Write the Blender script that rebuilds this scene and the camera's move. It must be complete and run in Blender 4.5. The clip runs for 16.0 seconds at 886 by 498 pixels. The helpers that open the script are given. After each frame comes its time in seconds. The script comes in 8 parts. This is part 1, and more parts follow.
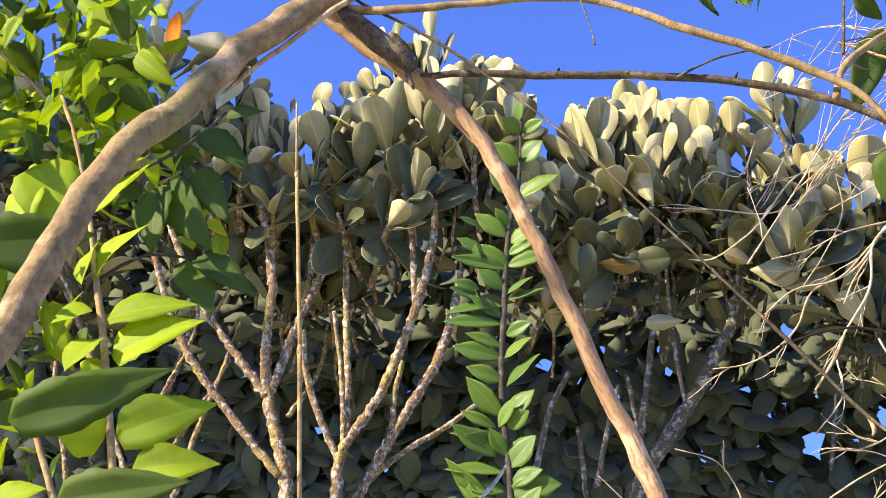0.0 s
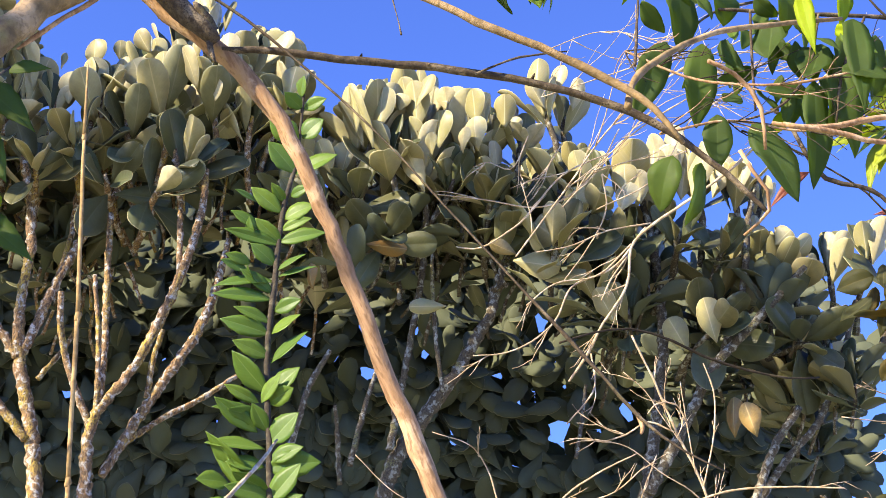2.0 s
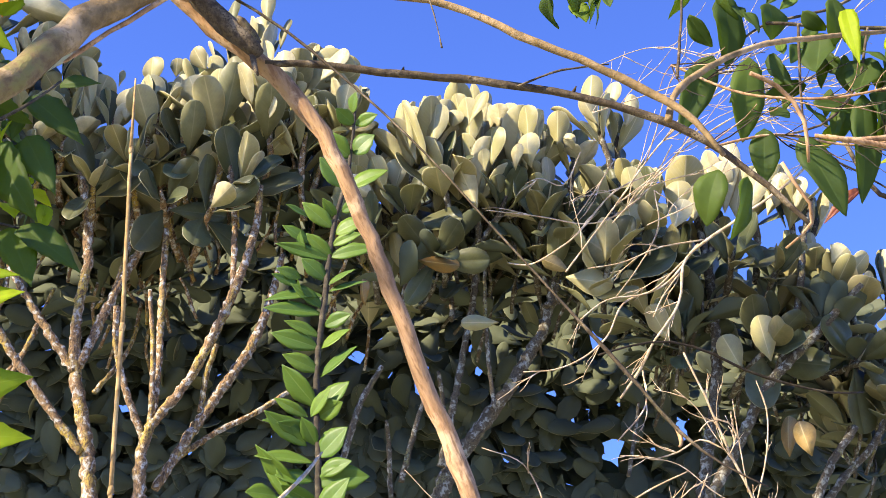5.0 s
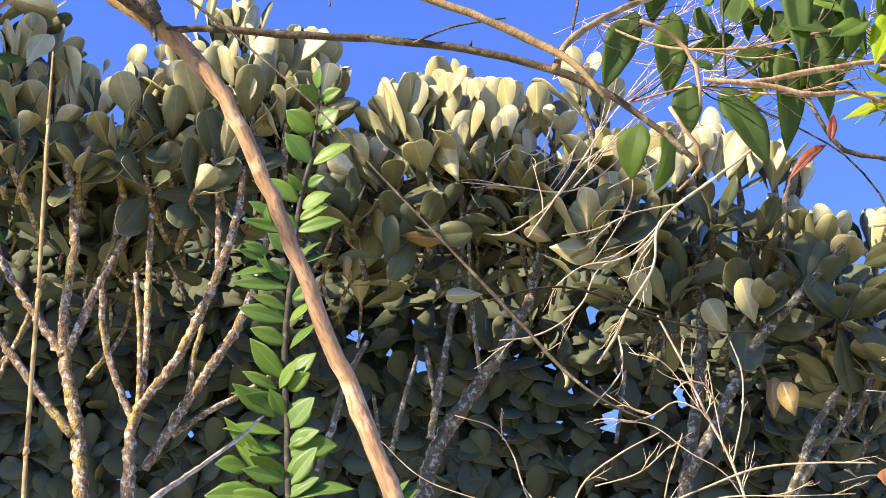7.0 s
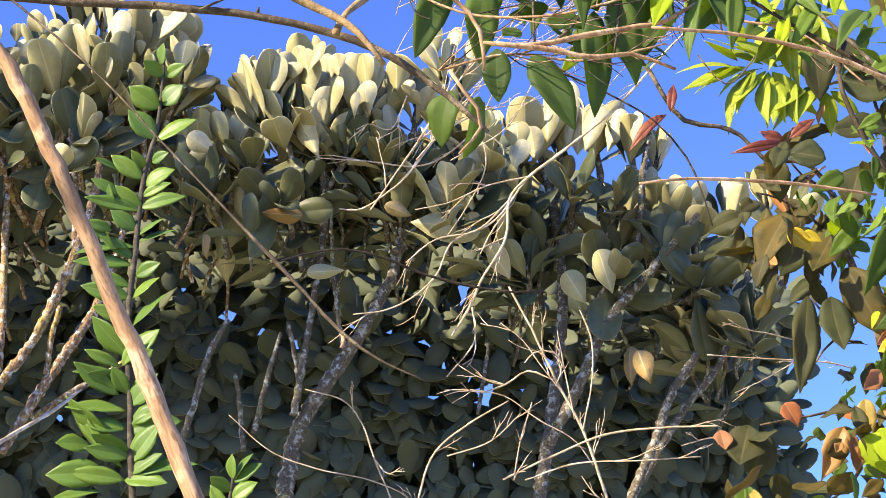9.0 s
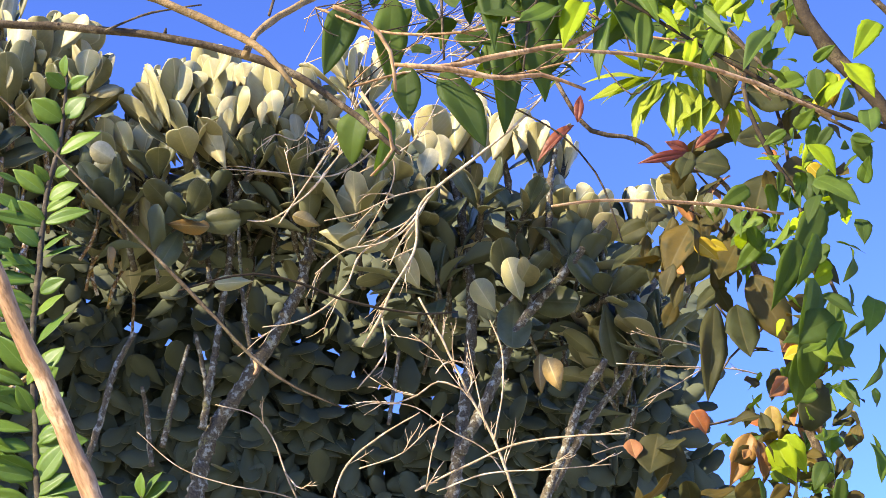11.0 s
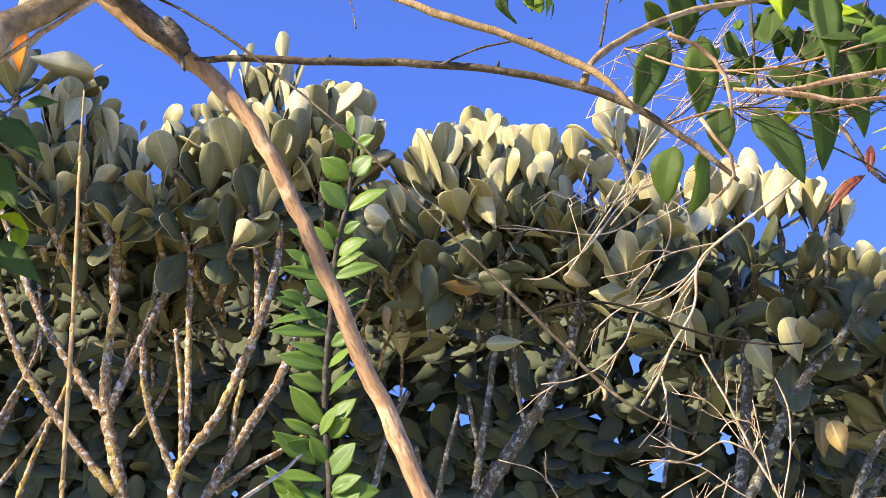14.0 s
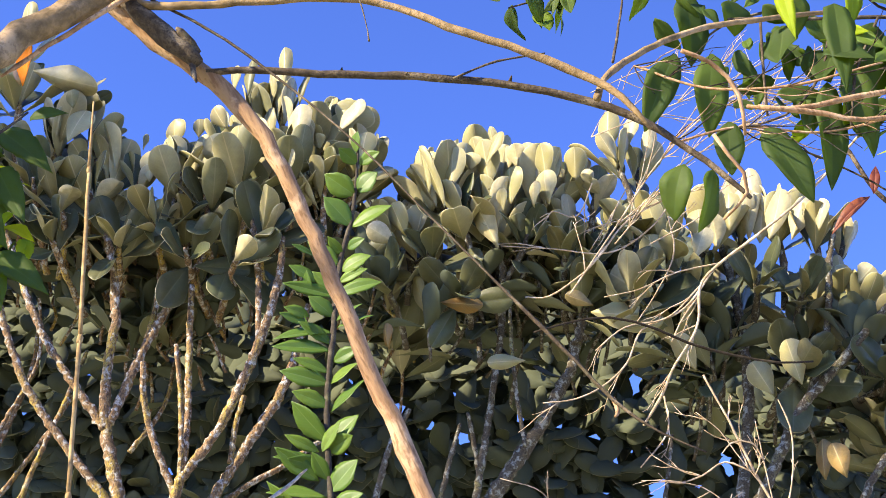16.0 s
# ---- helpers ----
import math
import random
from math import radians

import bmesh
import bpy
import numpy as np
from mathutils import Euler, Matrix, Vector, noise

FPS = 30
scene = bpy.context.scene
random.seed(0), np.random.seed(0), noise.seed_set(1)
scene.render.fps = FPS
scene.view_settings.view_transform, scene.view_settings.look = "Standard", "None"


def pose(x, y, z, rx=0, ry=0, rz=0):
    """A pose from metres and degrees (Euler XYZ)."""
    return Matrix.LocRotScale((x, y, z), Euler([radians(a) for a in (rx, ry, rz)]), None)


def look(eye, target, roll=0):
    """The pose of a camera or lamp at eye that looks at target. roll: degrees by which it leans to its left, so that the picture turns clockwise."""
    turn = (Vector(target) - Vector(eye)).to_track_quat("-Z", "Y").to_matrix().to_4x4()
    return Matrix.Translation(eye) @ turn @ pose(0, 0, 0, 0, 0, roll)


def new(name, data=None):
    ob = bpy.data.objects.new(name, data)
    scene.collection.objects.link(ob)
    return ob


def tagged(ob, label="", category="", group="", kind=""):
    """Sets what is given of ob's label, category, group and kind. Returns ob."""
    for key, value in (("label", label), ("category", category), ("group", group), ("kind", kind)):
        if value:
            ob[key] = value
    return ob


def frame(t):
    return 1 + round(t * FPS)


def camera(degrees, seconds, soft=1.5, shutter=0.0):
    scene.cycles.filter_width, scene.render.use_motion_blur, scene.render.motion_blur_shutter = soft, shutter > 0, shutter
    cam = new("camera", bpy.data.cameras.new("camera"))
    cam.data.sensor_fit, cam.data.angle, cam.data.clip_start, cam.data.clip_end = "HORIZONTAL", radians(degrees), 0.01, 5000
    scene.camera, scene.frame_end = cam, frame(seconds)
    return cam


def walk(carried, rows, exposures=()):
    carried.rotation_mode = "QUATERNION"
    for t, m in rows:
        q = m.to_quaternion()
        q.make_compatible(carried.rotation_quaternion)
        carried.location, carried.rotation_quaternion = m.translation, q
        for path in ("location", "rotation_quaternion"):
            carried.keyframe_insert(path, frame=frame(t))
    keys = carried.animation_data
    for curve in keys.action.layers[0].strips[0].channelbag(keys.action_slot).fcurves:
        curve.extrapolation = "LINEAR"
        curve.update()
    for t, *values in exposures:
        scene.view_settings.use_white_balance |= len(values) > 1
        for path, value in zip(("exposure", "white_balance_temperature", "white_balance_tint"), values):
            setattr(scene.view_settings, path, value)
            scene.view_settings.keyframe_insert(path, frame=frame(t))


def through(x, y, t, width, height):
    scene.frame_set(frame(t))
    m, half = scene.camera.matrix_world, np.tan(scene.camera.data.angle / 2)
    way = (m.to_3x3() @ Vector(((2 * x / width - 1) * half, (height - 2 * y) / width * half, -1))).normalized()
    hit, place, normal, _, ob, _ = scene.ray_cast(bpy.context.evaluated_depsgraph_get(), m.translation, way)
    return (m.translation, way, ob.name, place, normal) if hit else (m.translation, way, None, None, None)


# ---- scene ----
# ---- camera and its walk ----
cam = camera(34, 16.0, soft=0.75)
PATH = [
    (0, (0.152, 0.363, 1.693), (-0.180, 2.104, 2.621), 5.17),
    (0.5, (0.151, 0.359, 1.703), (-0.054, 2.113, 2.641), 4.38),
    (1, (0.139, 0.355, 1.702), (-0.032, 2.106, 2.655), 4.83),
    (1.5, (0.132, 0.341, 1.693), (0.064, 2.100, 2.643), 3.37),
    (2, (0.112, 0.346, 1.694), (0.116, 2.121, 2.615), 4.12),
    (2.5, (0.094, 0.349, 1.692), (0.080, 2.129, 2.605), 4.42),
    (3, (0.090, 0.357, 1.698), (0.052, 2.138, 2.608), 4.37),
    (3.5, (0.100, 0.347, 1.696), (0.037, 2.118, 2.623), 4.13),
    (4, (0.110, 0.353, 1.694), (0.040, 2.120, 2.628), 4.31),
    (4.5, (0.120, 0.358, 1.693), (0.054, 2.123, 2.631), 5.08),
    (4.7, (0.124, 0.354, 1.692), (0.052, 2.118, 2.631), 5.48),
    (6.8, (0.280, 0.323, 1.639), (0.146, 2.095, 2.557), 4.35),
    (7, (0.296, 0.340, 1.651), (0.171, 2.113, 2.569), 4.27),
    (7.5, (0.327, 0.349, 1.645), (0.196, 2.113, 2.579), 4.64),
    (8, (0.364, 0.341, 1.627), (0.275, 2.098, 2.579), 3.13),
    (8.5, (0.411, 0.340, 1.632), (0.387, 2.090, 2.598), 2.54),
    (9, (0.438, 0.339, 1.631), (0.443, 2.124, 2.533), 1.37),
    (9.2, (0.467, 0.309, 1.628), (0.517, 2.117, 2.482), 0.64),
    (11.3, (0.422, 0.335, 1.657), (0.556, 2.098, 2.591), -1.12),
    (11.5, (0.417, 0.334, 1.656), (0.546, 2.082, 2.620), -0.99),
    (12, (0.406, 0.352, 1.643), (0.525, 2.097, 2.613), -1.10),
    (12.5, (0.381, 0.375, 1.623), (0.493, 2.134, 2.569), -1.13),
    (13, (0.344, 0.378, 1.615), (0.367, 2.126, 2.587), 0.82),
    (13.5, (0.321, 0.379, 1.613), (0.153, 2.111, 2.598), 3.83),
    (14, (0.307, 0.379, 1.612), (0.122, 2.105, 2.606), 3.60),
    (14.5, (0.304, 0.381, 1.612), (0.115, 2.103, 2.611), 3.50),
    (15, (0.298, 0.379, 1.616), (0.111, 2.101, 2.616), 3.92),
    (15.5, (0.301, 0.384, 1.614), (0.109, 2.100, 2.623), 3.65),
    (16, (0.290, 0.387, 1.609), (0.109, 2.100, 2.627), 4.16),
]
walk(cam, [(t, look(eye, target, roll)) for t, eye, target, roll in PATH], [(0.0, 1.43), (4.5, 1.43), (7.0, 1.5), (8.0, 1.6), (9.0, 1.58), (11.5, 1.46), (12.5, 1.43), (16.0, 1.45)])

# ---- sky and sun ----
SUN = Vector((-0.74, -0.52, 0.45)).normalized()
world = bpy.data.worlds.new("sky")
scene.world = world
world.use_nodes = True
wn = world.node_tree.nodes
wl = world.node_tree.links
sky = wn.new("ShaderNodeTexSky")
sky.sky_type, sky.sun_disc = "NISHITA", False
sky.sun_elevation = math.asin(SUN.z)
sky.sun_rotation = math.atan2(SUN.x, SUN.y)
sky.altitude = 6500
sky.air_density, sky.dust_density, sky.ozone_density = 1.0, 0.0, 4.0
tint = wn.new("ShaderNodeMix")
tint.data_type, tint.blend_type = "RGBA", "MULTIPLY"
tint.inputs[0].default_value, tint.inputs[7].default_value = 1.0, (1.04, 1.12, 1.76, 1.0)
wl.new(sky.outputs[0], tint.inputs[6])
wl.new(tint.outputs[2], wn["Background"].inputs[0])
wn["Background"].inputs[1].default_value = 0.136
sun = new("sun", bpy.data.lights.new("sun", "SUN"))
sun.data.energy, sun.data.angle, sun.data.color = 5.0, radians(0.6), (1.0, 0.86, 0.66)
sun.matrix_world = look(SUN * 30, (0, 0, 0))


# ---- materials ----
def nodes_of(name):
    mat = bpy.data.materials.new(name)
    mat.use_nodes = True
    return mat, mat.node_tree.nodes, mat.node_tree.links, mat.node_tree.nodes["Principled BSDF"]


def ramp(n, l, src, stops):
    r = n.new("ShaderNodeValToRGB")
    while len(r.color_ramp.elements) < len(stops):
        r.color_ramp.elements.new(0.5)
    for e, (pos, col) in zip(r.color_ramp.elements, stops):
        e.position, e.color = pos, (*col, 1) if len(col) == 3 else (col[0], col[0], col[0], 1)
    l.new(src, r.inputs[0])
    return r.outputs[0]


def noise_of(n, l, vec, scale, detail=4.0, rough=0.55):
    t = n.new("ShaderNodeTexNoise")
    t.inputs["Scale"].default_value, t.inputs["Detail"].default_value, t.inputs["Roughness"].default_value = scale, detail, rough
    l.new(vec, t.inputs["Vector"])
    return t.outputs[0]


def mixed(n, l, fac, a, b, mode="MIX"):
    m = n.new("ShaderNodeMix")
    m.data_type, m.blend_type = "RGBA", mode
    for sock, v in ((m.inputs[0], fac), (m.inputs[6], a), (m.inputs[7], b)):
        if isinstance(v, (int, float)):
            sock.default_value = v
        elif isinstance(v, tuple):
            sock.default_value = (*v, 1)
        else:
            l.new(v, sock)
    return m.outputs[2]


def chance(n, l):
    """One random number for each loose object and each island of a joined mesh."""
    a, b, c = n.new("ShaderNodeObjectInfo"), n.new("ShaderNodeNewGeometry"), n.new("ShaderNodeMath")
    c.operation = "ADD"
    l.new(a.outputs["Random"], c.inputs[0])
    l.new(b.outputs["Random Per Island"], c.inputs[1])
    d = n.new("ShaderNodeMath")
    d.operation = "FRACT"
    l.new(c.outputs[0], d.inputs[0])
    return d.outputs[0]


def bump_to(n, l, p, height, strength, dist):
    b = n.new("ShaderNodeBump")
    b.inputs["Strength"].default_value, b.inputs["Distance"].default_value = strength, dist
    l.new(height, b.inputs["Height"])
    l.new(b.outputs[0], p.inputs["Normal"])


def leaf_mat(name, tones, rib, through=0.0, glow=(0.4, 0.6, 0.05), rough=0.45, spots=0.25, spot_col=(0.12, 0.09, 0.04), ribs=0.5, midrib=1.0, wear=0.4, margin=0.0):
    """A leaf: tones picked leaf by leaf, a paler midrib, faint side veins, specks; light passes through by 'through'."""
    mat, n, l, p = nodes_of(name)
    rnd = chance(n, l)
    k = len(tones)
    col = ramp(n, l, rnd, [((i + 0.5) / k, c) for i, c in enumerate(tones)])
    tc, uv = n.new("ShaderNodeTexCoord"), n.new("ShaderNodeSeparateXYZ")
    l.new(tc.outputs["UV"], uv.inputs[0])
    grain = noise_of(n, l, tc.outputs["Object"], 9.0, 5.0)
    fine = noise_of(n, l, tc.outputs["Object"], 60.0, 3.0)
    col = mixed(n, l, ramp(n, l, grain, [(0.3, (0.35,)), (0.7, (0.0,))]), col, tuple(c * 0.6 for c in tones[0]))
    col = mixed(n, l, ramp(n, l, fine, [(0.66, (0.0,)), (0.74, (spots,))]), col, spot_col)
    # dull blotches, browned towards some edges and tips
    blotch = noise_of(n, l, tc.outputs["Object"], 3.2, 3.0, 0.6)
    col = mixed(n, l, ramp(n, l, blotch, [(0.38, (wear,)), (0.52, (0.0,))]), col, tuple(c * 0.55 for c in tones[-1]))
    col = mixed(n, l, ramp(n, l, blotch, [(0.62, (0.0,)), (0.74, (wear * 0.7,))]), col, (tones[1][0] * 1.15, tones[1][1] * 0.95, tones[1][2] * 0.8))
    # midrib and side veins, from the leaf's own coordinates
    d = n.new("ShaderNodeMath")
    d.operation = "SUBTRACT"
    l.new(uv.outputs[0], d.inputs[0])
    d.inputs[1].default_value = 0.5
    ab = n.new("ShaderNodeMath")
    ab.operation = "ABSOLUTE"
    l.new(d.outputs[0], ab.inputs[0])
    mid = ramp(n, l, ab.outputs[0], [(0.010, (midrib,)), (0.030, (0.0,))])
    slant = n.new("ShaderNodeMath")
    slant.operation, slant.inputs[1].default_value = "MULTIPLY_ADD", -0.5
    l.new(ab.outputs[0], slant.inputs[0])
    l.new(uv.outputs[1], slant.inputs[2])
    saw = n.new("ShaderNodeMath")
    saw.operation, saw.inputs[1].default_value = "PINGPONG", 0.035
    l.new(slant.outputs[0], saw.inputs[0])
    vein = ramp(n, l, saw.outputs[0], [(0.0, (0.35 * ribs,)), (0.012, (0.0,))])
    col = mixed(n, l, vein, col, rib)
    col = mixed(n, l, mid, col, rib)
    if margin:
        # the thickened pale rim of a leathery leaf
        col = mixed(n, l, ramp(n, l, ab.outputs[0], [(0.455, (0.0,)), (0.485, (margin,))]), col, rib)
    l.new(col, p.inputs["Base Color"])
    p.inputs["Roughness"].default_value = rough
    p.inputs["Specular IOR Level"].default_value = 0.25
    bump_to(n, l, p, mixed(n, l, 0.6, grain, vein), 0.25, 0.004)
    if through:
        t, m = n.new("ShaderNodeBsdfTranslucent"), n.new("ShaderNodeMixShader")
        l.new(mixed(n, l, 0.75, col, glow), t.inputs[0])
        m.inputs[0].default_value = through
        l.new(p.outputs[0], m.inputs[1])
        l.new(t.outputs[0], m.inputs[2])
        l.new(m.outputs[0], n["Material Output"].inputs[0])
    return mat


def bark_mat(name, base, dark, crust, lichen, crust_amt=0.5, lichen_amt=0.4, scale=1.0, rough=0.85, bump=0.6, specks=0.85, along=None, stretch=7.0):
    """Bark: two brown tones, pale crusty patches, yellow lichen spots, fine relief."""
    mat, n, l, p = nodes_of(name)
    tc = n.new("ShaderNodeTexCoord").outputs["Object"]
    flat = tc
    if along:
        # grain drawn out along the branch
        grain = n.new("ShaderNodeMapping")
        grain.vector_type = "TEXTURE"
        grain.inputs["Rotation"].default_value = Vector(along).to_track_quat("X", "Z").to_euler()
        grain.inputs["Scale"].default_value = (stretch, 1.0, 1.0)
        l.new(tc, grain.inputs[0])
        tc = grain.outputs[0]
    big, mid = noise_of(n, l, flat, 14 * scale, 6.0, 0.6), noise_of(n, l, tc, 45 * scale, 6.0, 0.65)
    far, fine = noise_of(n, l, tc, 4.5 * scale, 3.0), noise_of(n, l, tc, 170 * scale, 3.0)
    col = mixed(n, l, ramp(n, l, mid, [(0.35, (0.0,)), (0.65, (1.0,))]), dark, base)
    col = mixed(n, l, ramp(n, l, big, [(0.62 - 0.25 * crust_amt, (0.0,)), (0.72 - 0.25 * crust_amt, (0.9,))]), col, crust)
    spot = n.new("ShaderNodeMath")
    spot.operation = "MULTIPLY"
    l.new(ramp(n, l, far, [(0.72 - 0.35 * lichen_amt, (0.0,)), (0.85 - 0.35 * lichen_amt, (1.0,))]), spot.inputs[0])
    l.new(ramp(n, l, mid, [(0.42, (0.0,)), (0.55, (1.0,))]), spot.inputs[1])
    col = mixed(n, l, spot.outputs[0], col, lichen)
    col = mixed(n, l, ramp(n, l, fine, [(0.36, (specks,)), (0.48, (0.0,))]), col, dark)
    l.new(col, p.inputs["Base Color"])
    p.inputs["Roughness"].default_value = rough
    p.inputs["Specular IOR Level"].default_value = 0.2
    bump_to(n, l, p, mixed(n, l, 0.5, big, mid), bump, 0.008 / scale)
    return mat


UNDER = leaf_mat("leathery_leaf_underside", [(0.42, 0.385, 0.165), (0.55, 0.50, 0.265), (0.46, 0.425, 0.19), (0.68, 0.61, 0.37), (0.39, 0.33, 0.13), (0.36, 0.335, 0.135), (0.63, 0.56, 0.32)], (0.68, 0.60, 0.33), 0.22, (0.66, 0.57, 0.16), rough=0.42, ribs=0.3, midrib=0.8, wear=0.55, spots=0.35, margin=0.5)
# darker copy of the underside, the inner crown's shade put into its colour
UNDER_SHADE = leaf_mat("shade_toned_leaf_underside", [(0.22, 0.22, 0.105), (0.25, 0.245, 0.12), (0.28, 0.235, 0.105), (0.23, 0.23, 0.11)], (0.36, 0.34, 0.18), 0.2, (0.52, 0.47, 0.13), rough=0.45, ribs=0.25, midrib=0.5, wear=0.5, margin=0.45)
UPPER = leaf_mat("leathery_leaf_top", [(0.085, 0.10, 0.045), (0.105, 0.12, 0.052), (0.125, 0.13, 0.057), (0.105, 0.105, 0.046)], (0.17, 0.17, 0.09), 0.14, (0.42, 0.4, 0.08), rough=0.4, ribs=0.25, midrib=0.5, wear=0.4, margin=0.6)
# the same trees' leaves deep in shade, with that shade in the colour
MURK = leaf_mat("shade_coloured_leaf", [(0.098, 0.112, 0.063), (0.104, 0.118, 0.067), (0.110, 0.118, 0.068), (0.101, 0.114, 0.065)], (0.112, 0.123, 0.072), 0.1, (0.33, 0.4, 0.12), rough=0.85, ribs=0.1, midrib=0.2, wear=0.2)
RUST = leaf_mat("withered_leaf", [(0.27, 0.16, 0.045), (0.36, 0.24, 0.08), (0.32, 0.25, 0.10)], (0.42, 0.30, 0.11), 0.1, (0.8, 0.4, 0.1), wear=0.8)
ORANGE = leaf_mat("orange_leaf", [(0.72, 0.21, 0.002), (0.68, 0.18, 0.002)], (0.6, 0.2, 0.01), 0.15, (0.7, 0.2, 0.002), rough=0.8, spots=0.1, wear=0.2)
YELLOW = leaf_mat("yellow_leaf", [(0.55, 0.40, 0.015), (0.50, 0.33, 0.02)], (0.6, 0.45, 0.1), 0.3, (0.8, 0.6, 0.02), wear=0.4)
GREEN = leaf_mat("broad_green_leaf", [(0.24, 0.33, 0.012), (0.36, 0.45, 0.014), (0.43, 0.51, 0.016), (0.29, 0.38, 0.012)], (0.40, 0.47, 0.05), 0.5, (0.78, 0.88, 0.01), rough=0.6, spots=0.1, ribs=0.3, midrib=0.5)
MIDGREEN = leaf_mat("mid_green_leaf", [(0.10, 0.16, 0.02), (0.13, 0.20, 0.02), (0.17, 0.24, 0.02), (0.09, 0.14, 0.03)], (0.2, 0.27, 0.05), 0.4, (0.45, 0.6, 0.02), rough=0.55, spots=0.2, ribs=0.3, midrib=0.5, wear=0.6)
SPROUT = leaf_mat("fresh_shoot_leaf", [(0.085, 0.155, 0.022), (0.11, 0.19, 0.026), (0.16, 0.245, 0.03)], (0.20, 0.29, 0.08), 0.25, (0.36, 0.58, 0.04), rough=0.42, spots=0.1, ribs=0.3, midrib=0.5)
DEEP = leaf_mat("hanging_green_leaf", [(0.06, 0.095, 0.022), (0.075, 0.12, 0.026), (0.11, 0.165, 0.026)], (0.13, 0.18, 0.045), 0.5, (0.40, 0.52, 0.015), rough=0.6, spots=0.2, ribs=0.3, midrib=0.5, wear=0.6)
BRONZE = leaf_mat("bronze_green_leaf", [(0.055, 0.058, 0.017), (0.075, 0.06, 0.018), (0.15, 0.10, 0.014), (0.055, 0.066, 0.02)], (0.13, 0.11, 0.035), 0.35, (0.5, 0.36, 0.03), rough=0.65, ribs=0.4, midrib=0.7, wear=0.8)
LIME = leaf_mat("lime_lance_leaf", [(0.36, 0.41, 0.035), (0.44, 0.49, 0.045), (0.31, 0.36, 0.035)], (0.50, 0.55, 0.12), 0.45, (0.72, 0.8, 0.04), spots=0.05)
RED = leaf_mat("red_young_leaf", [(0.17, 0.04, 0.022), (0.22, 0.07, 0.03)], (0.28, 0.10, 0.06), 0.25, (0.6, 0.1, 0.04), spots=0.05)
PEACH = leaf_mat("turning_leaf", [(0.42, 0.14, 0.04), (0.46, 0.27, 0.09), (0.30, 0.30, 0.05), (0.36, 0.17, 0.07)], (0.5, 0.33, 0.12), 0.3, (0.8, 0.4, 0.08), ribs=0.3, midrib=0.6)
LICHEN = bark_mat("lichen_bark", (0.40, 0.24, 0.105), (0.05, 0.036, 0.022), (0.58, 0.55, 0.45), (0.42, 0.30, 0.05), 0.44, 0.60, 4.0, bump=1.8, specks=0.95, along=(0.1, 0.0, 1.0), stretch=2.6)
DUSK = bark_mat("dark_lichen_bark", (0.16, 0.125, 0.07), (0.05, 0.04, 0.027), (0.38, 0.37, 0.28), (0.25, 0.23, 0.08), 0.42, 0.4, 4.0, bump=1.2)
SMOOTH = bark_mat("smooth_tan_bark", (0.50, 0.305, 0.15), (0.20, 0.11, 0.05), (0.58, 0.39, 0.21), (0.31, 0.195, 0.08), 0.36, 0.35, 1.5, bump=1.2, specks=0.75, along=(0.45, 0.12, -0.85))
LIMB = bark_mat("grey_brown_bark", (0.33, 0.22, 0.095), (0.14, 0.095, 0.04), (0.46, 0.32, 0.16), (0.20, 0.17, 0.055), 0.4, 0.4, 0.9, bump=1.0, specks=0.45)
TWIG = bark_mat("brown_twig_bark", (0.12, 0.088, 0.048), (0.045, 0.032, 0.019), (0.23, 0.175, 0.10), (0.14, 0.125, 0.05), 0.4, 0.35, 2.6, bump=1.3)
DRY = bark_mat("dead_twig_wood", (0.54, 0.41, 0.25), (0.32, 0.22, 0.115), (0.64, 0.52, 0.35), (0.40, 0.29, 0.15), 0.5, 0.2, 2.5, bump=0.3, specks=0.3)
STRAW = bark_mat("straw_stalk", (0.38, 0.25, 0.10), (0.22, 0.14, 0.055), (0.46, 0.33, 0.14), (0.33, 0.24, 0.065), 0.5, 0.2, 2.5, bump=0.2, specks=0.3)
VINE = bark_mat("dark_vine_bark", (0.05, 0.036, 0.018), (0.025, 0.018, 0.01), (0.10, 0.075, 0.04), (0.07, 0.06, 0.02), 0.3, 0.25, 2.0, bump=1.0)
STEM = bark_mat("green_brown_shoot", (0.075, 0.06, 0.036), (0.035, 0.028, 0.02), (0.12, 0.10, 0.06), (0.12, 0.13, 0.05), 0.3, 0.3, 3.0, bump=0.3)
# ground out of view; pale so that it bounces light into the foliage
SOIL = bark_mat("pale_bounce_ground", (0.44, 0.43, 0.27), (0.30, 0.29, 0.16), (0.54, 0.51, 0.35), (0.30, 0.34, 0.15), 0.5, 0.4, 0.3)


# ---- builders ----
CREASE = {1: (0.0, 1.0), 2: (0.0, 0.10, 1.0), 3: (0.0, 0.09, 0.55, 1.0)}


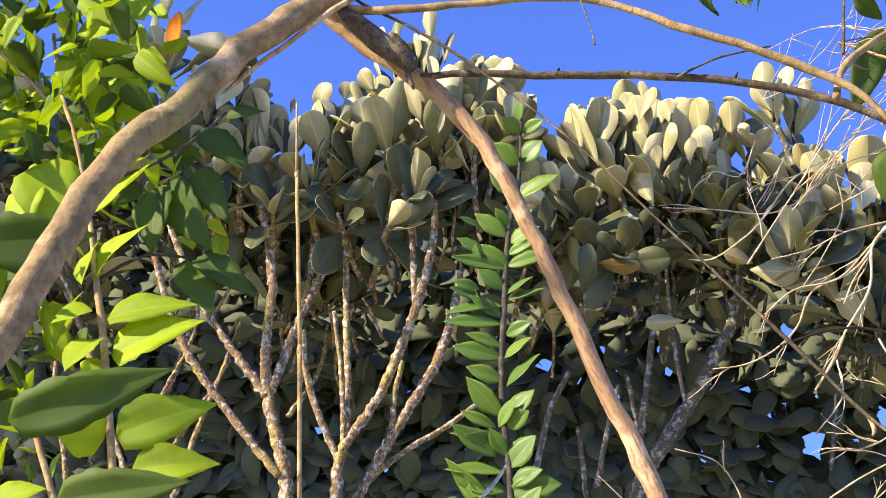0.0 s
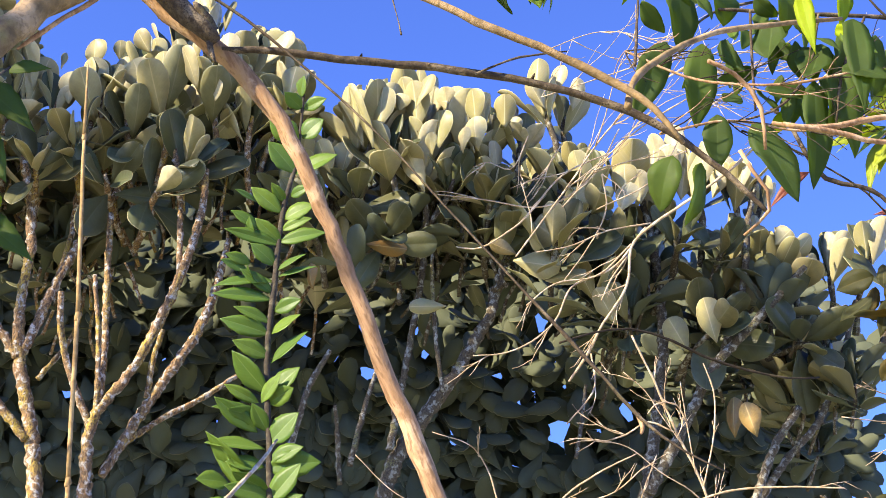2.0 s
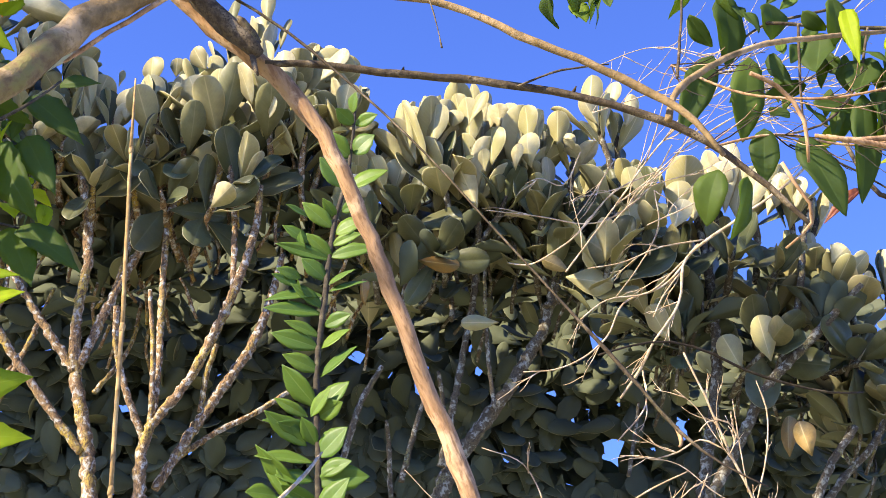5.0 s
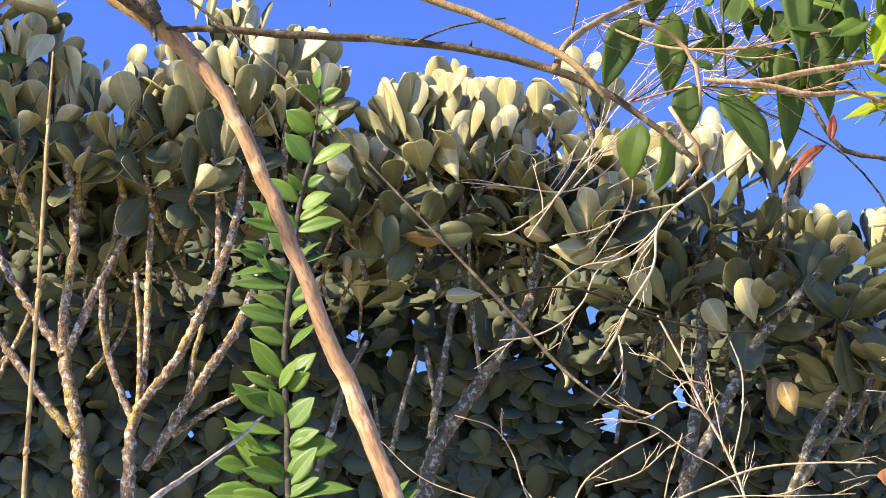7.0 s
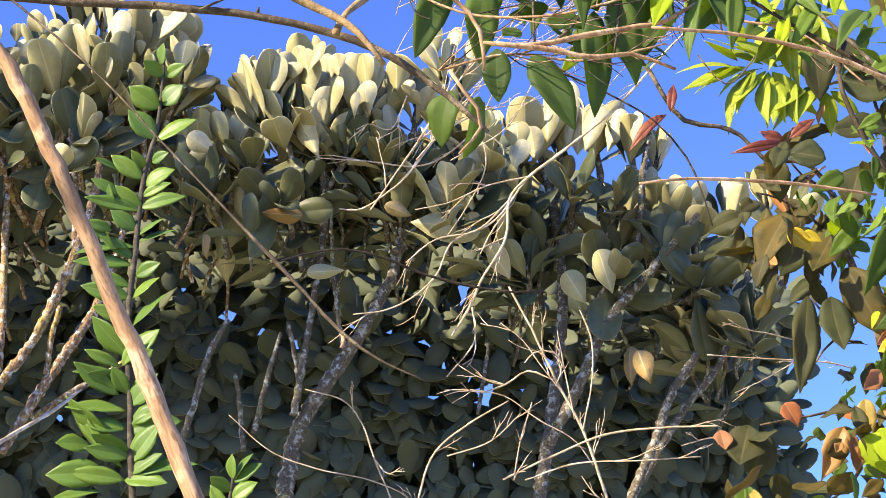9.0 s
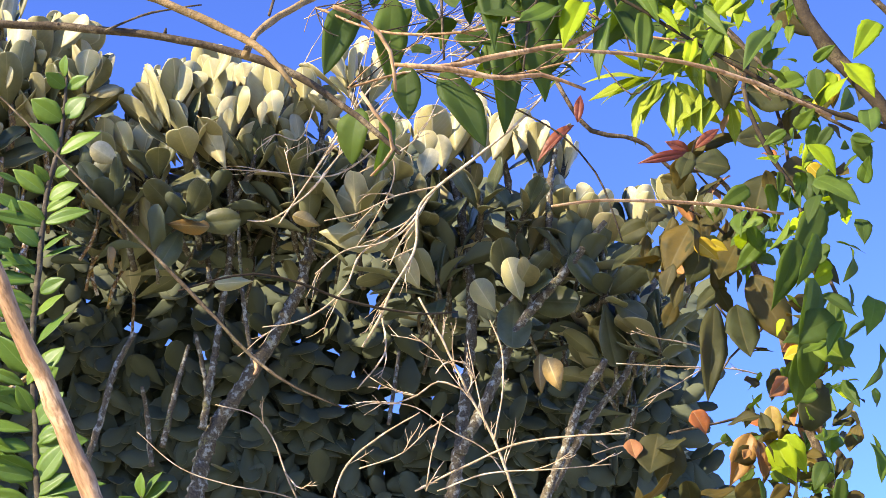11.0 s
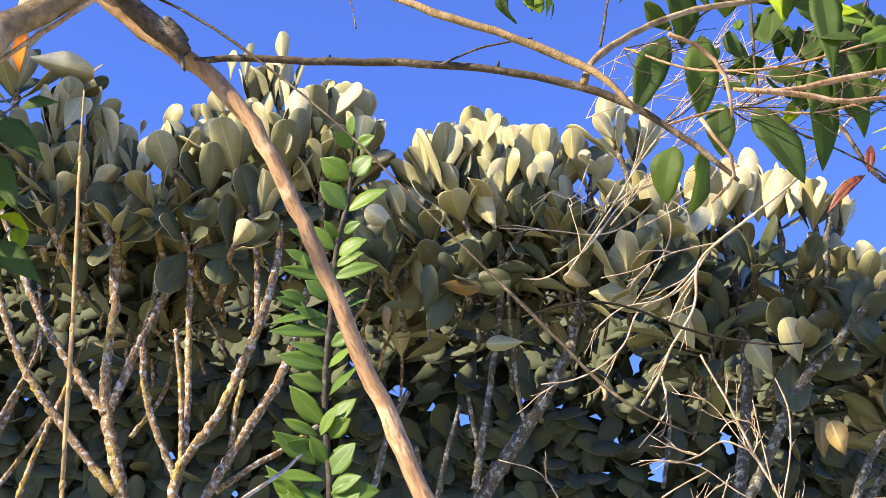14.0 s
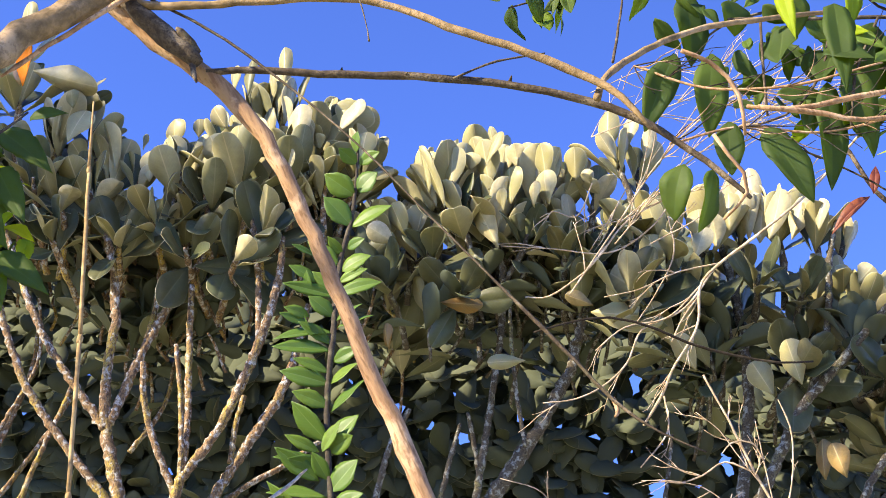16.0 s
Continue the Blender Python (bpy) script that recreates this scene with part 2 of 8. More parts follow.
def leaf_data(name, shape, width, fold, curl, twist, mats, rows=7, half=2, wave=0.0, seed=0, edge=0.012, ragged=0.0):
    """A leaf one long along +y with its face to +z: two skins, folded along the midrib and curled. shape: where it is broadest and how blunt."""
    rnd = random.Random(seed)
    peak, blunt, sharp = shape
    verts, uvs, faces, idx = [], [], [], []
    m = 2 * half + 1
    ph = rnd.uniform(0, 6.28)
    rim = [[1 + ragged * rnd.uniform(-1, 1) for _ in range(rows + 1)] for _ in range(2)]
    for skin in (0, 1):
        for i in range(rows + 1):
            s = 1 - (1 - i / rows) ** (1.75 if sharp < 0.7 else 1.1)
            e = math.log(0.5) / math.log(peak)
            w = max(math.sin(math.pi * s**e), 0.0) ** (blunt if s < peak else sharp)
            w = width / 2 * max(w, 0.035 if i < rows else 0.02)
            a = curl * s
            y, z = (math.sin(a) / curl, (math.cos(a) - 1) / curl) if abs(curl) > 1e-3 else (s, 0.0)
            for j in range(m):
                u = math.copysign(CREASE[half][abs(j - half)], j - half)
                tw = twist * s
                x, h = u * w * (rim[u > 0][i] if abs(u) == 1 else 1) * math.cos(fold), abs(u) * w * math.sin(fold) + wave * u * u * w * math.sin(7 * s + ph + (u > 0))
                verts.append((x * math.cos(tw) - h * math.sin(tw), y, z + x * math.sin(tw) + h * math.cos(tw) - skin * edge))
                uvs.append((0.5 + u / 2, s))
    top = (rows + 1) * m
    for i in range(rows):
        for j in range(m - 1):
            a = i * m + j
            faces.append((a, a + 1, a + m + 1, a + m)), idx.append(0)
            faces.append((top + a, top + a + m, top + a + m + 1, top + a + 1)), idx.append(1)
    ring = [j for j in range(m)] + [i * m + m - 1 for i in range(1, rows + 1)] + [rows * m + j for j in range(m - 2, -1, -1)] + [i * m for i in range(rows - 1, 0, -1)]
    for a, b in zip(ring, ring[1:] + ring[:1]):
        faces.append((b, a, top + a, top + b)), idx.append(1)
    return mesh_of(name, np.array(verts), faces, mats, idx, np.array(uvs))


def mesh_of(name, verts, faces, mats, idx=None, uvs=None, smooth=True):
    me = bpy.data.meshes.new(name)
    me.from_pydata([tuple(v) for v in verts], [], faces)
    for mt in mats:
        me.materials.append(mt)
    if idx is not None:
        me.polygons.foreach_set("material_index", np.array(idx, dtype=np.int32))
    if uvs is not None:
        layer = me.uv_layers.new(name="UVMap")
        loops = np.zeros(len(me.loops), dtype=np.int32)
        me.loops.foreach_get("vertex_index", loops)
        layer.data.foreach_set("uv", np.asarray(uvs, dtype=np.float32)[loops].ravel())
    me.polygons.foreach_set("use_smooth", np.full(len(me.polygons), smooth))
    me.update()
    return me


def thing(name, base, label, category, group=""):
    ob = new(name)
    ob.empty_display_size = 0.1
    ob.location = base
    return tagged(ob, label, category, group)


def under(name, data, parent, label="", matrix=None):
    """Links a mesh as one part of a thing; the matrix is in the world."""
    ob = new(name, data)
    ob.parent = parent
    shift = Matrix.Translation(-Vector(parent.location)) if parent.parent is None else Matrix.Translation(-Vector(parent.parent.location))
    ob.matrix_basis = shift @ matrix if matrix else shift
    return tagged(ob, label) if label else ob


def smoothed(points, step):
    """A rounded line through points of x, y, z and radius."""
    p = np.array(points, float)
    h = np.linalg.norm(np.diff(p[:, :3], axis=0), axis=1) + 1e-6
    slope = np.diff(p, axis=0) / h[:, None]
    tang = np.vstack([slope[:1], (slope[1:] * h[:-1, None] + slope[:-1] * h[1:, None]) / (h[1:] + h[:-1])[:, None], slope[-1:]])
    out = []
    for i in range(len(p) - 1):
        k = max(2, int(h[i] / step))
        for t in np.arange(k) / k:
            a, b = (1 + 2 * t) * (1 - t) ** 2, t * (1 - t) ** 2
            c, d = t * t * (3 - 2 * t), t * t * (t - 1)
            out.append(a * p[i] + b * h[i] * tang[i] + c * p[i + 1] + d * h[i] * tang[i + 1])
    out.append(p[-1])
    out = np.array(out)
    out[:, 3] = np.maximum(out[:, 3], 0.0006)
    return out


def tube(points, mat, sides=8, step=0.04, rough=0.08, seed=0, knots=0.0, raw=False):
    """A branch: a round section swept along a line, with uneven girth and knots."""
    rnd = np.random.RandomState(seed)
    c = smoothed(points, step)
    n = len(c)
    tang = np.gradient(c[:, :3], axis=0)
    tang /= np.linalg.norm(tang, axis=1)[:, None] + 1e-9
    up = np.array([0.31, 0.93, 0.2])
    verts = []
    bulge = 1 + knots * np.clip(rnd.randn(n), 0, 2) * (rnd.rand(n) < 0.25)
    drift = rnd.randn(n, 3) * 0.10 * c[:, 3:4] * (rough > 0)
    for i in range(n):
        s = np.cross(tang[i], up)
        s /= np.linalg.norm(s) + 1e-9
        o = np.cross(s, tang[i])
        up = o
        for k in range(sides):
            a = 2 * math.pi * k / sides
            r = c[i, 3] * bulge[i] * (1 + rough * rnd.randn())
            verts.append(c[i, :3] + drift[i] + r * (math.cos(a) * s + math.sin(a) * o))
    faces = [(i * sides + k, (i + 1) * sides + k, (i + 1) * sides + (k + 1) % sides, i * sides + (k + 1) % sides) for i in range(n - 1) for k in range(sides)]
    faces += [tuple(range(sides)), tuple((n - 1) * sides + k for k in range(sides))[::-1]]
    if raw:
        return np.array(verts), faces
    return mesh_of("branch", np.array(verts), faces, [mat])


def joined(name, pieces, mats):
    """Many (verts, faces) as one mesh."""
    vs, fs, k = [], [], 0
    for v, f in pieces:
        vs.append(v)
        fs += [tuple(i + k for i in q) for q in f]
        k += len(v)
    return mesh_of(name, np.vstack(vs), fs, mats)


def leaf_frame(base, tip, face, spin=0.0):
    """The pose of a leaf from its base to its tip, its upper face turned as far as it goes to 'face'."""
    b, t = Vector(base), Vector(tip)
    y = (t - b).normalized()
    z = Vector(face) - y * y.dot(Vector(face))
    z = z.normalized() if z.length > 1e-4 else y.orthogonal().normalized()
    x = y.cross(z)
    m = Matrix((x, y, z)).transposed().to_4x4()
    m.translation = b
    return m @ Matrix.Rotation(spin, 4, "Y"), (t - b).length


def set_leaf(fol, base, tip, width, face, broad, kind=None, label=""):
    """One leaf from its base to its tip, so wide; broad: the width of its mesh for one of length."""
    fol.add(base, tip, Vector(face) + 0.35 * unit(fol.rnd), width / (broad * (Vector(tip) - Vector(base)).length), fol.rnd.uniform(-0.3, 0.3), kind, label)


def flat_leaf(fol, base, tip, width, face, broad, kind=None, label=""):
    fol.add(base, tip, face, width / (broad * (Vector(tip) - Vector(base)).length), 0.0, kind, label)


class Foliage:
    """The leaves of one plant: the first ones as parts of their own, the rest joined."""

    def __init__(self, parent, kinds, limit, seed):
        self.parent, self.kinds, self.limit, self.rnd = parent, kinds, limit, random.Random(seed)
        self.count, self.rest = 0, []

    def add(self, base, tip, face, width=1.0, spin=0.0, kind=None, label="", single=True):
        me = kind or self.rnd.choice(self.kinds)
        m, length = leaf_frame(base, tip, face, spin)
        m = m @ Matrix.Diagonal((length * width, length, length, 1))
        if single and self.count < self.limit:
            self.count += 1
            return under("leaf", me, self.parent, label, m)
        self.rest.append((me, m))

    def finish(self, name="foliage", label=""):
        if not self.rest:
            return
        vs, fs, idx, uvs, k = [], [], [], [], 0
        mats = []
        cache = {}
        for me, m in self.rest:
            if me.name not in cache:
                v = np.zeros(len(me.vertices) * 3)
                me.vertices.foreach_get("co", v)
                uv = np.zeros(len(me.loops) * 2)
                me.uv_layers[0].data.foreach_get("uv", uv)
                per = np.zeros((len(me.vertices), 2))
                li = np.zeros(len(me.loops), dtype=np.int32)
                me.loops.foreach_get("vertex_index", li)
                per[li] = uv.reshape(-1, 2)
                slots = []
                for mt in me.materials:
                    if mt not in mats:
                        mats.append(mt)
                    slots.append(mats.index(mt))
                cache[me.name] = (v.reshape(-1, 3), [tuple(p.vertices) for p in me.polygons], [slots[p.material_index] for p in me.polygons], per)
            v, f, ix, per = cache[me.name]
            a = np.array(m)
            vs.append(v @ a[:3, :3].T + a[:3, 3])
            fs += [tuple(i + k for i in q) for q in f]
            idx += ix
            uvs.append(per)
            k += len(v)
        ob = under(name, mesh_of(name, np.vstack(vs), fs, mats, idx, np.vstack(uvs)), self.parent, label)
        tagged(ob, kind="stuff")


def unit(rnd):
    while True:
        v = Vector((rnd.uniform(-1, 1), rnd.uniform(-1, 1), rnd.uniform(-1, 1)))
        if 0.05 < v.length < 1:
            return v.normalized()


def side_twigs(line, rnd, count, length, mat_r, droop, depth=1, start=0.15, spread=0.7):
    """Raw thin twigs that leave a line at random places; each may fork again."""
    c = smoothed(line, 0.05)
    out = []
    for _ in range(count):
        i = rnd.randrange(int(len(c) * start), len(c) - 1)
        p, d = Vector(c[i, :3]), Vector(c[min(i + 1, len(c) - 1), :3] - c[i, :3])
        d = d.normalized() if d.length > 0 else Vector((0, 0, 1))
        d = (d + spread * unit(rnd)).normalized()
        k = length * rnd.uniform(0.4, 1.0)
        pts = [(*p, mat_r)]
        for s in range(1, 5):
            d = (d + 0.25 * unit(rnd) + Vector(droop) * 0.25).normalized()
            p = p + d * k / 4
            pts.append((*p, mat_r * (1 - 0.16 * s)))
        out.append(pts)
        if depth > 1:
            out += side_twigs(pts, rnd, 2, k * 0.6, mat_r * 0.7, droop, depth - 1, 0.1, spread)
    return out


BIG = [leaf_data("leathery_leaf", (0.64, 0.66, 0.42), 0.52 + 0.045 * (i % 3), 0.09 + 0.09 * (i % 4), (-0.3, 0.25, -0.12, 0.35, 0.05)[i % 5], (0.0, 0.2, -0.25)[i % 3], [UPPER, UNDER], rows=12, wave=0.12, seed=i, ragged=0.02, edge=0.009) for i in range(8)]
# copies of the big leaf with shade put into their colour
BIG_SHADE = [leaf_data("shade_toned_leathery_leaf", (0.64, 0.66, 0.42), 0.48 + 0.04 * (i % 3), 0.09 + 0.1 * (i % 4), (-0.35, 0.25, -0.15, 0.4)[i % 4], (0.0, 0.2, -0.25)[i % 3], [UPPER, UNDER_SHADE], rows=10, wave=0.14, seed=100 + i, ragged=0.03, edge=0.009) for i in range(6)]
DIM = [leaf_data("shade_coloured_leathery_leaf", (0.64, 0.66, 0.42), 0.47, 0.1 + 0.12 * i, (-0.35, 0.25, 0.4)[i], 0.15, [UPPER, MURK], rows=8, wave=0.14, seed=140 + i, ragged=0.03, edge=0.009) for i in range(3)]
FADED = [leaf_data("withered_leaf", (0.6, 0.8, 0.55), 0.5, 0.3, -0.6, 0.4, [RUST, RUST], wave=0.15, seed=9)]
ORANGE_LEAF = leaf_data("orange_leaf", (0.62, 0.75, 0.55), 0.55, 0.35, -0.2, 0.0, [ORANGE, RUST], seed=4)
OVATE = [leaf_data("ovate_leaf", (0.36, 0.5, 1.05), 0.46 + 0.05 * (i % 3), 0.12 + 0.1 * (i % 3), (0.5, -0.3, 0.2, 0.7)[i % 4], (0.0, 0.25, -0.2)[i % 3], [GREEN, GREEN], wave=0.12, seed=20 + i, rows=15, half=3, edge=0.006, ragged=0.08) for i in range(5)]
MILD = [leaf_data("mid_ovate_leaf", (0.38, 0.5, 1.0), 0.48 + 0.05 * (i % 3), 0.15 + 0.12 * (i % 3), (0.5, -0.3, 0.3, 0.7)[i % 4], (0.0, 0.3, -0.3)[i % 3], [MIDGREEN, MIDGREEN], wave=0.16, seed=120 + i, rows=13, half=3, edge=0.006, ragged=0.06) for i in range(4)]
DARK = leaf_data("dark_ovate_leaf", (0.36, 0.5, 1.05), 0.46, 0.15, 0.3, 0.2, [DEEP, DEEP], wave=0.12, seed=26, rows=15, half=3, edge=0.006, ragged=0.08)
SHOOT = [leaf_data("shoot_leaf", (0.48, 0.85, 0.95), 0.44 + 0.05 * (i % 3), 0.18, (0.35, 0.1, 0.45, 0.2)[i % 4], (0.0, 0.15)[i % 2], [SPROUT, SPROUT], wave=0.05, seed=30 + i, rows=13, half=3, edge=0.006, ragged=0.06) for i in range(4)]
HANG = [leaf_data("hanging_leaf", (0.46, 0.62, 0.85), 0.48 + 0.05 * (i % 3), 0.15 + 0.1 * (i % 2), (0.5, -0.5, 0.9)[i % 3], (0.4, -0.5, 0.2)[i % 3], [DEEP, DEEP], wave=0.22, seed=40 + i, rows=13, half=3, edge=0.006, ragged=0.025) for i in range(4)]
BRON = [leaf_data("bronze_leaf", (0.46, 0.75, 1.0), 0.48 + 0.06 * (i % 3), 0.2, (0.4, -0.4, 0.7)[i % 3], (0.2, -0.3, 0.0)[i % 3], [BRONZE, BRONZE], wave=0.25, seed=50 + i, rows=13, half=3, edge=0.006, ragged=0.06) for i in range(4)]
LANCE = [leaf_data("lance_leaf", (0.42, 0.9, 1.2), 0.24, 0.2, (0.4, 0.8, 0.1)[i % 3], 0.2, [LIME, LIME], wave=0.06, seed=60 + i, edge=0.006) for i in range(3)]
YELLOWED = leaf_data("yellow_leaf", (0.42, 0.6, 1.0), 0.5, 0.3, 0.4, 0.2, [YELLOW, YELLOW], wave=0.2, rows=11, half=3, seed=90, edge=0.006, ragged=0.06)
REDS = [leaf_data("red_leaf", (0.45, 0.8, 1.1), 0.3, 0.5, 0.6, 0.2, [RED, RED], seed=70, edge=0.008)]
PEACHY = [leaf_data("turning_leaf", (0.42, 0.8, 1.15), 0.46, 0.5, (0.5, -0.5)[i % 2], 0.3, [PEACH, PEACH], wave=0.25, seed=80 + i, rows=13, half=3, edge=0.006, ragged=0.08) for i in range(2)]

# ---- ground ----
gx = np.linspace(-1, 1, 61)
gv = [(math.copysign(abs(a) ** 3, a) * 400, math.copysign(abs(b) ** 3, b) * 400, 0.05 * noise.noise((a * abs(a) ** 2 * 300, b * abs(b) ** 2 * 300, 0)) - 0.03) for b in gx for a in gx]
gf = [(j * 61 + i, j * 61 + i + 1, (j + 1) * 61 + i + 1, (j + 1) * 61 + i) for j in range(60) for i in range(60)]
ground = tagged(new("ground", mesh_of("ground", gv, gf, [SOIL])), "unseen straw-coloured ground, kept pale to bounce light upward", "ground", kind="structure")

# ---- the two leathery-leaved trees ----
TOPS = []


def rosette(fol, base, axis, count, length, opening=0.75, seed=0, top=True, kinds=None, single=True):
    """A whorl of stiff leaves round a shoot tip: steep ones within, flatter ones round them."""
    rnd = random.Random(seed + 977)
    ax = Vector(axis).normalized()
    side = ax.orthogonal().normalized()
    if top:
        TOPS.append((base[0], base[2] + 0.5 * length))
    for i in range(count):
        turn = i * 1.571 + (i // 4) * 0.7 + rnd.uniform(-0.3, 0.3)
        rad = Matrix.Rotation(turn, 3, ax) @ side
        ring = i / max(count - 1, 1)
        tilt = opening * (0.22 + 1.15 * ring) * rnd.uniform(0.7, 1.3)
        d = (ax * math.cos(tilt) + rad * math.sin(tilt)).normalized()
        ln = length * (0.85 + 0.25 * ring) * rnd.uniform(0.8, 1.1)
        foot = Vector(base) - ax * ring * length * 0.35 + rad * 0.012
        fol.add(foot, foot + d * ln, ax - rad * 0.4, rnd.uniform(0.82, 1.02), rnd.uniform(-0.6, 0.6), rnd.choice(kinds) if kinds else None, single=single)


def shoot(parent, base, axis, length, r, mat, seed):
    """The bare leaf-scarred shoot below a whorl."""
    a = Vector(axis).normalized()
    b = Vector(base)
    rnd = random.Random(seed)
    low = b - a * length + Vector((rnd.uniform(-0.04, 0.04), rnd.uniform(0.02, 0.10), -0.03))
    mid = (b + low) / 2 + 0.02 * unit(rnd)
    under("shoot", tube([(*low, r * 1.1), (*mid, r), (*b, r * 0.8), (*(b + a * 0.03), r * 0.5)], mat, 7, 0.03, 0.10, seed, 0.25), parent)


def whorl(fol, tree, mat, seed, p, axis, count, length, opening):
    # later whorls take the darkened copies, which stand for shade
    rosette(fol, p, axis, count, length, opening, seed, kinds=BIG_SHADE + DIM if seed >= 123 else None)
    shoot(tree, p, axis, 0.22, 0.010, mat, seed)


PALE = thing("leathery_leaved_tree", (-0.95, 4.45, 0.0), "tree with pale lichen-crusted stems and leathery leaves", "tree")
pale = Foliage(PALE, BIG * 2 + BIG_SHADE[:3], 300, 1)
under("trunk", tube([(-0.95, 4.45, -0.05, 0.06), (-0.90, 4.40, 1.2, 0.045)] + [(-0.93, 4.3, 2.634, 0.0231), (-1.006, 4.294, 3.038, 0.0212), (-1.046, 4.287, 3.156, 0.0201), (-1.097, 4.281, 3.314, 0.0184), (-1.119, 4.275, 3.479, 0.0152), (-1.122, 4.269, 3.651, 0.0140), (-1.158, 4.263, 3.808, 0.0128), (-1.212, 4.256, 3.97, 0.0109), (-1.249, 4.25, 4.117, 0.0089)], LICHEN, 10, 0.013, 0.11, 0, 0.12), PALE)
under("limb", tube([(-1.021, 4.28, 3.032, 0.0132), (-1.173, 4.235, 3.192, 0.0127), (-1.313, 4.19, 3.357, 0.0122), (-1.4, 4.145, 3.52, 0.0111), (-1.457, 4.1, 3.668, 0.0084)], LICHEN, 10, 0.013, 0.11, 1, 0.12), PALE)
under("limb", tube([(-1.088, 4.28, 3.277, 0.0135), (-1.205, 4.254, 3.409, 0.0130), (-1.3, 4.228, 3.527, 0.0119), (-1.384, 4.202, 3.667, 0.0113), (-1.466, 4.176, 3.833, 0.0093), (-1.504, 4.15, 3.92, 0.0072)], LICHEN, 10, 0.013, 0.11, 2, 0.12), PALE)
under("limb", tube([(-1.078, 4.28, 3.296, 0.0136), (-1.048, 4.308, 3.478, 0.0145), (-1.019, 4.337, 3.63, 0.0126), (-0.99, 4.365, 3.746, 0.0122), (-0.929, 4.393, 3.91, 0.0116), (-0.891, 4.422, 4.057, 0.0103), (-0.886, 4.45, 4.187, 0.0091)], LICHEN, 10, 0.013, 0.11, 3, 0.12), PALE)
under("limb", tube([(-1.046, 4.35, 3.557, 0.0091), (-1.04, 4.387, 3.737, 0.0087), (-1.058, 4.425, 3.904, 0.0089), (-1.061, 4.463, 4.101, 0.0075), (-1.086, 4.5, 4.238, 0.0069)], LICHEN, 10, 0.013, 0.11, 4, 0.12), PALE)
under("trunk", tube([(-0.93, 4.45, 0.3, 0.05), (-0.82, 4.35, 1.5, 0.042)] + [(-0.789, 4.25, 2.673, 0.0202), (-0.827, 4.25, 2.927, 0.0180), (-0.836, 4.25, 3.082, 0.0156), (-0.749, 4.25, 3.257, 0.0138), (-0.677, 4.25, 3.479, 0.0141), (-0.639, 4.25, 3.653, 0.0129), (-0.623, 4.25, 3.813, 0.0111), (-0.629, 4.25, 3.936, 0.0084)], LICHEN, 10, 0.013, 0.11, 5, 0.12), PALE)
under("limb", tube([(-0.841, 4.25, 3.075, 0.0104), (-0.909, 4.217, 3.202, 0.0105), (-0.954, 4.183, 3.328, 0.0099), (-0.97, 4.15, 3.44, 0.0086)], LICHEN, 10, 0.013, 0.11, 6, 0.12), PALE)
under("limb", tube([(-0.828, 4.25, 3.096, 0.0079), (-0.849, 4.225, 3.296, 0.0080), (-0.895, 4.2, 3.524, 0.0060)], LICHEN, 10, 0.013, 0.11, 7, 0.12), PALE)
under("limb", tube([(-0.827, 4.27, 3.121, 0.0092), (-0.846, 4.28, 3.321, 0.0100), (-0.879, 4.29, 3.551, 0.0103), (-0.908, 4.3, 3.784, 0.0091)], LICHEN, 10, 0.013, 0.11, 8, 0.12), PALE)
under("limb", tube([(-0.661, 4.25, 3.565, 0.0087), (-0.69, 4.267, 3.78, 0.0090), (-0.728, 4.283, 3.955, 0.0085), (-0.771, 4.3, 4.115, 0.0072)], LICHEN, 10, 0.013, 0.11, 9, 0.12), PALE)
under("limb", tube([(-0.796, 4.3, 2.946, 0.0130), (-0.746, 4.32, 3.083, 0.0145), (-0.68, 4.34, 3.244, 0.0153), (-0.59, 4.36, 3.459, 0.0150), (-0.566, 4.38, 3.605, 0.0124), (-0.553, 4.4, 3.777, 0.0091)], LICHEN, 10, 0.013, 0.11, 10, 0.12), PALE)
under("limb", tube([(-0.71, 4.33, 3.203, 0.0086), (-0.706, 4.315, 3.341, 0.0087), (-0.691, 4.3, 3.409, 0.0081)], LICHEN, 10, 0.013, 0.11, 11, 0.12), PALE)
under("limb", tube([(-0.781, 4.5, 3.124, 0.0096), (-0.695, 4.533, 3.216, 0.0090), (-0.588, 4.567, 3.305, 0.0084), (-0.479, 4.6, 3.418, 0.0071)], LICHEN, 10, 0.013, 0.11, 12, 0.12), PALE)
under("limb", tube([(-1.605, 4.7, 3.325, 0.0107), (-1.578, 4.733, 3.501, 0.0093), (-1.559, 4.767, 3.729, 0.0087), (-1.591, 4.8, 3.923, 0.0064)], LICHEN, 10, 0.013, 0.11, 13, 0.12), PALE)
under("limb", tube([(-1.569, 4.7, 3.17, 0.0091), (-1.482, 4.75, 3.39, 0.0077), (-1.408, 4.8, 3.621, 0.0070)], LICHEN, 10, 0.013, 0.11, 14, 0.12), PALE)
under("limb", tube([(-1.141, 4.7, 3.38, 0.0089), (-1.071, 4.75, 3.566, 0.0076), (-1.075, 4.8, 3.76, 0.0062)], LICHEN, 10, 0.013, 0.11, 15, 0.12), PALE)
under("limb", tube([(-0.81, 4.5, 3.578, 0.0050), (-0.848, 4.45, 3.653, 0.0050), (-0.861, 4.4, 3.667, 0.0035)], LICHEN, 10, 0.013, 0.11, 16, 0.12), PALE)
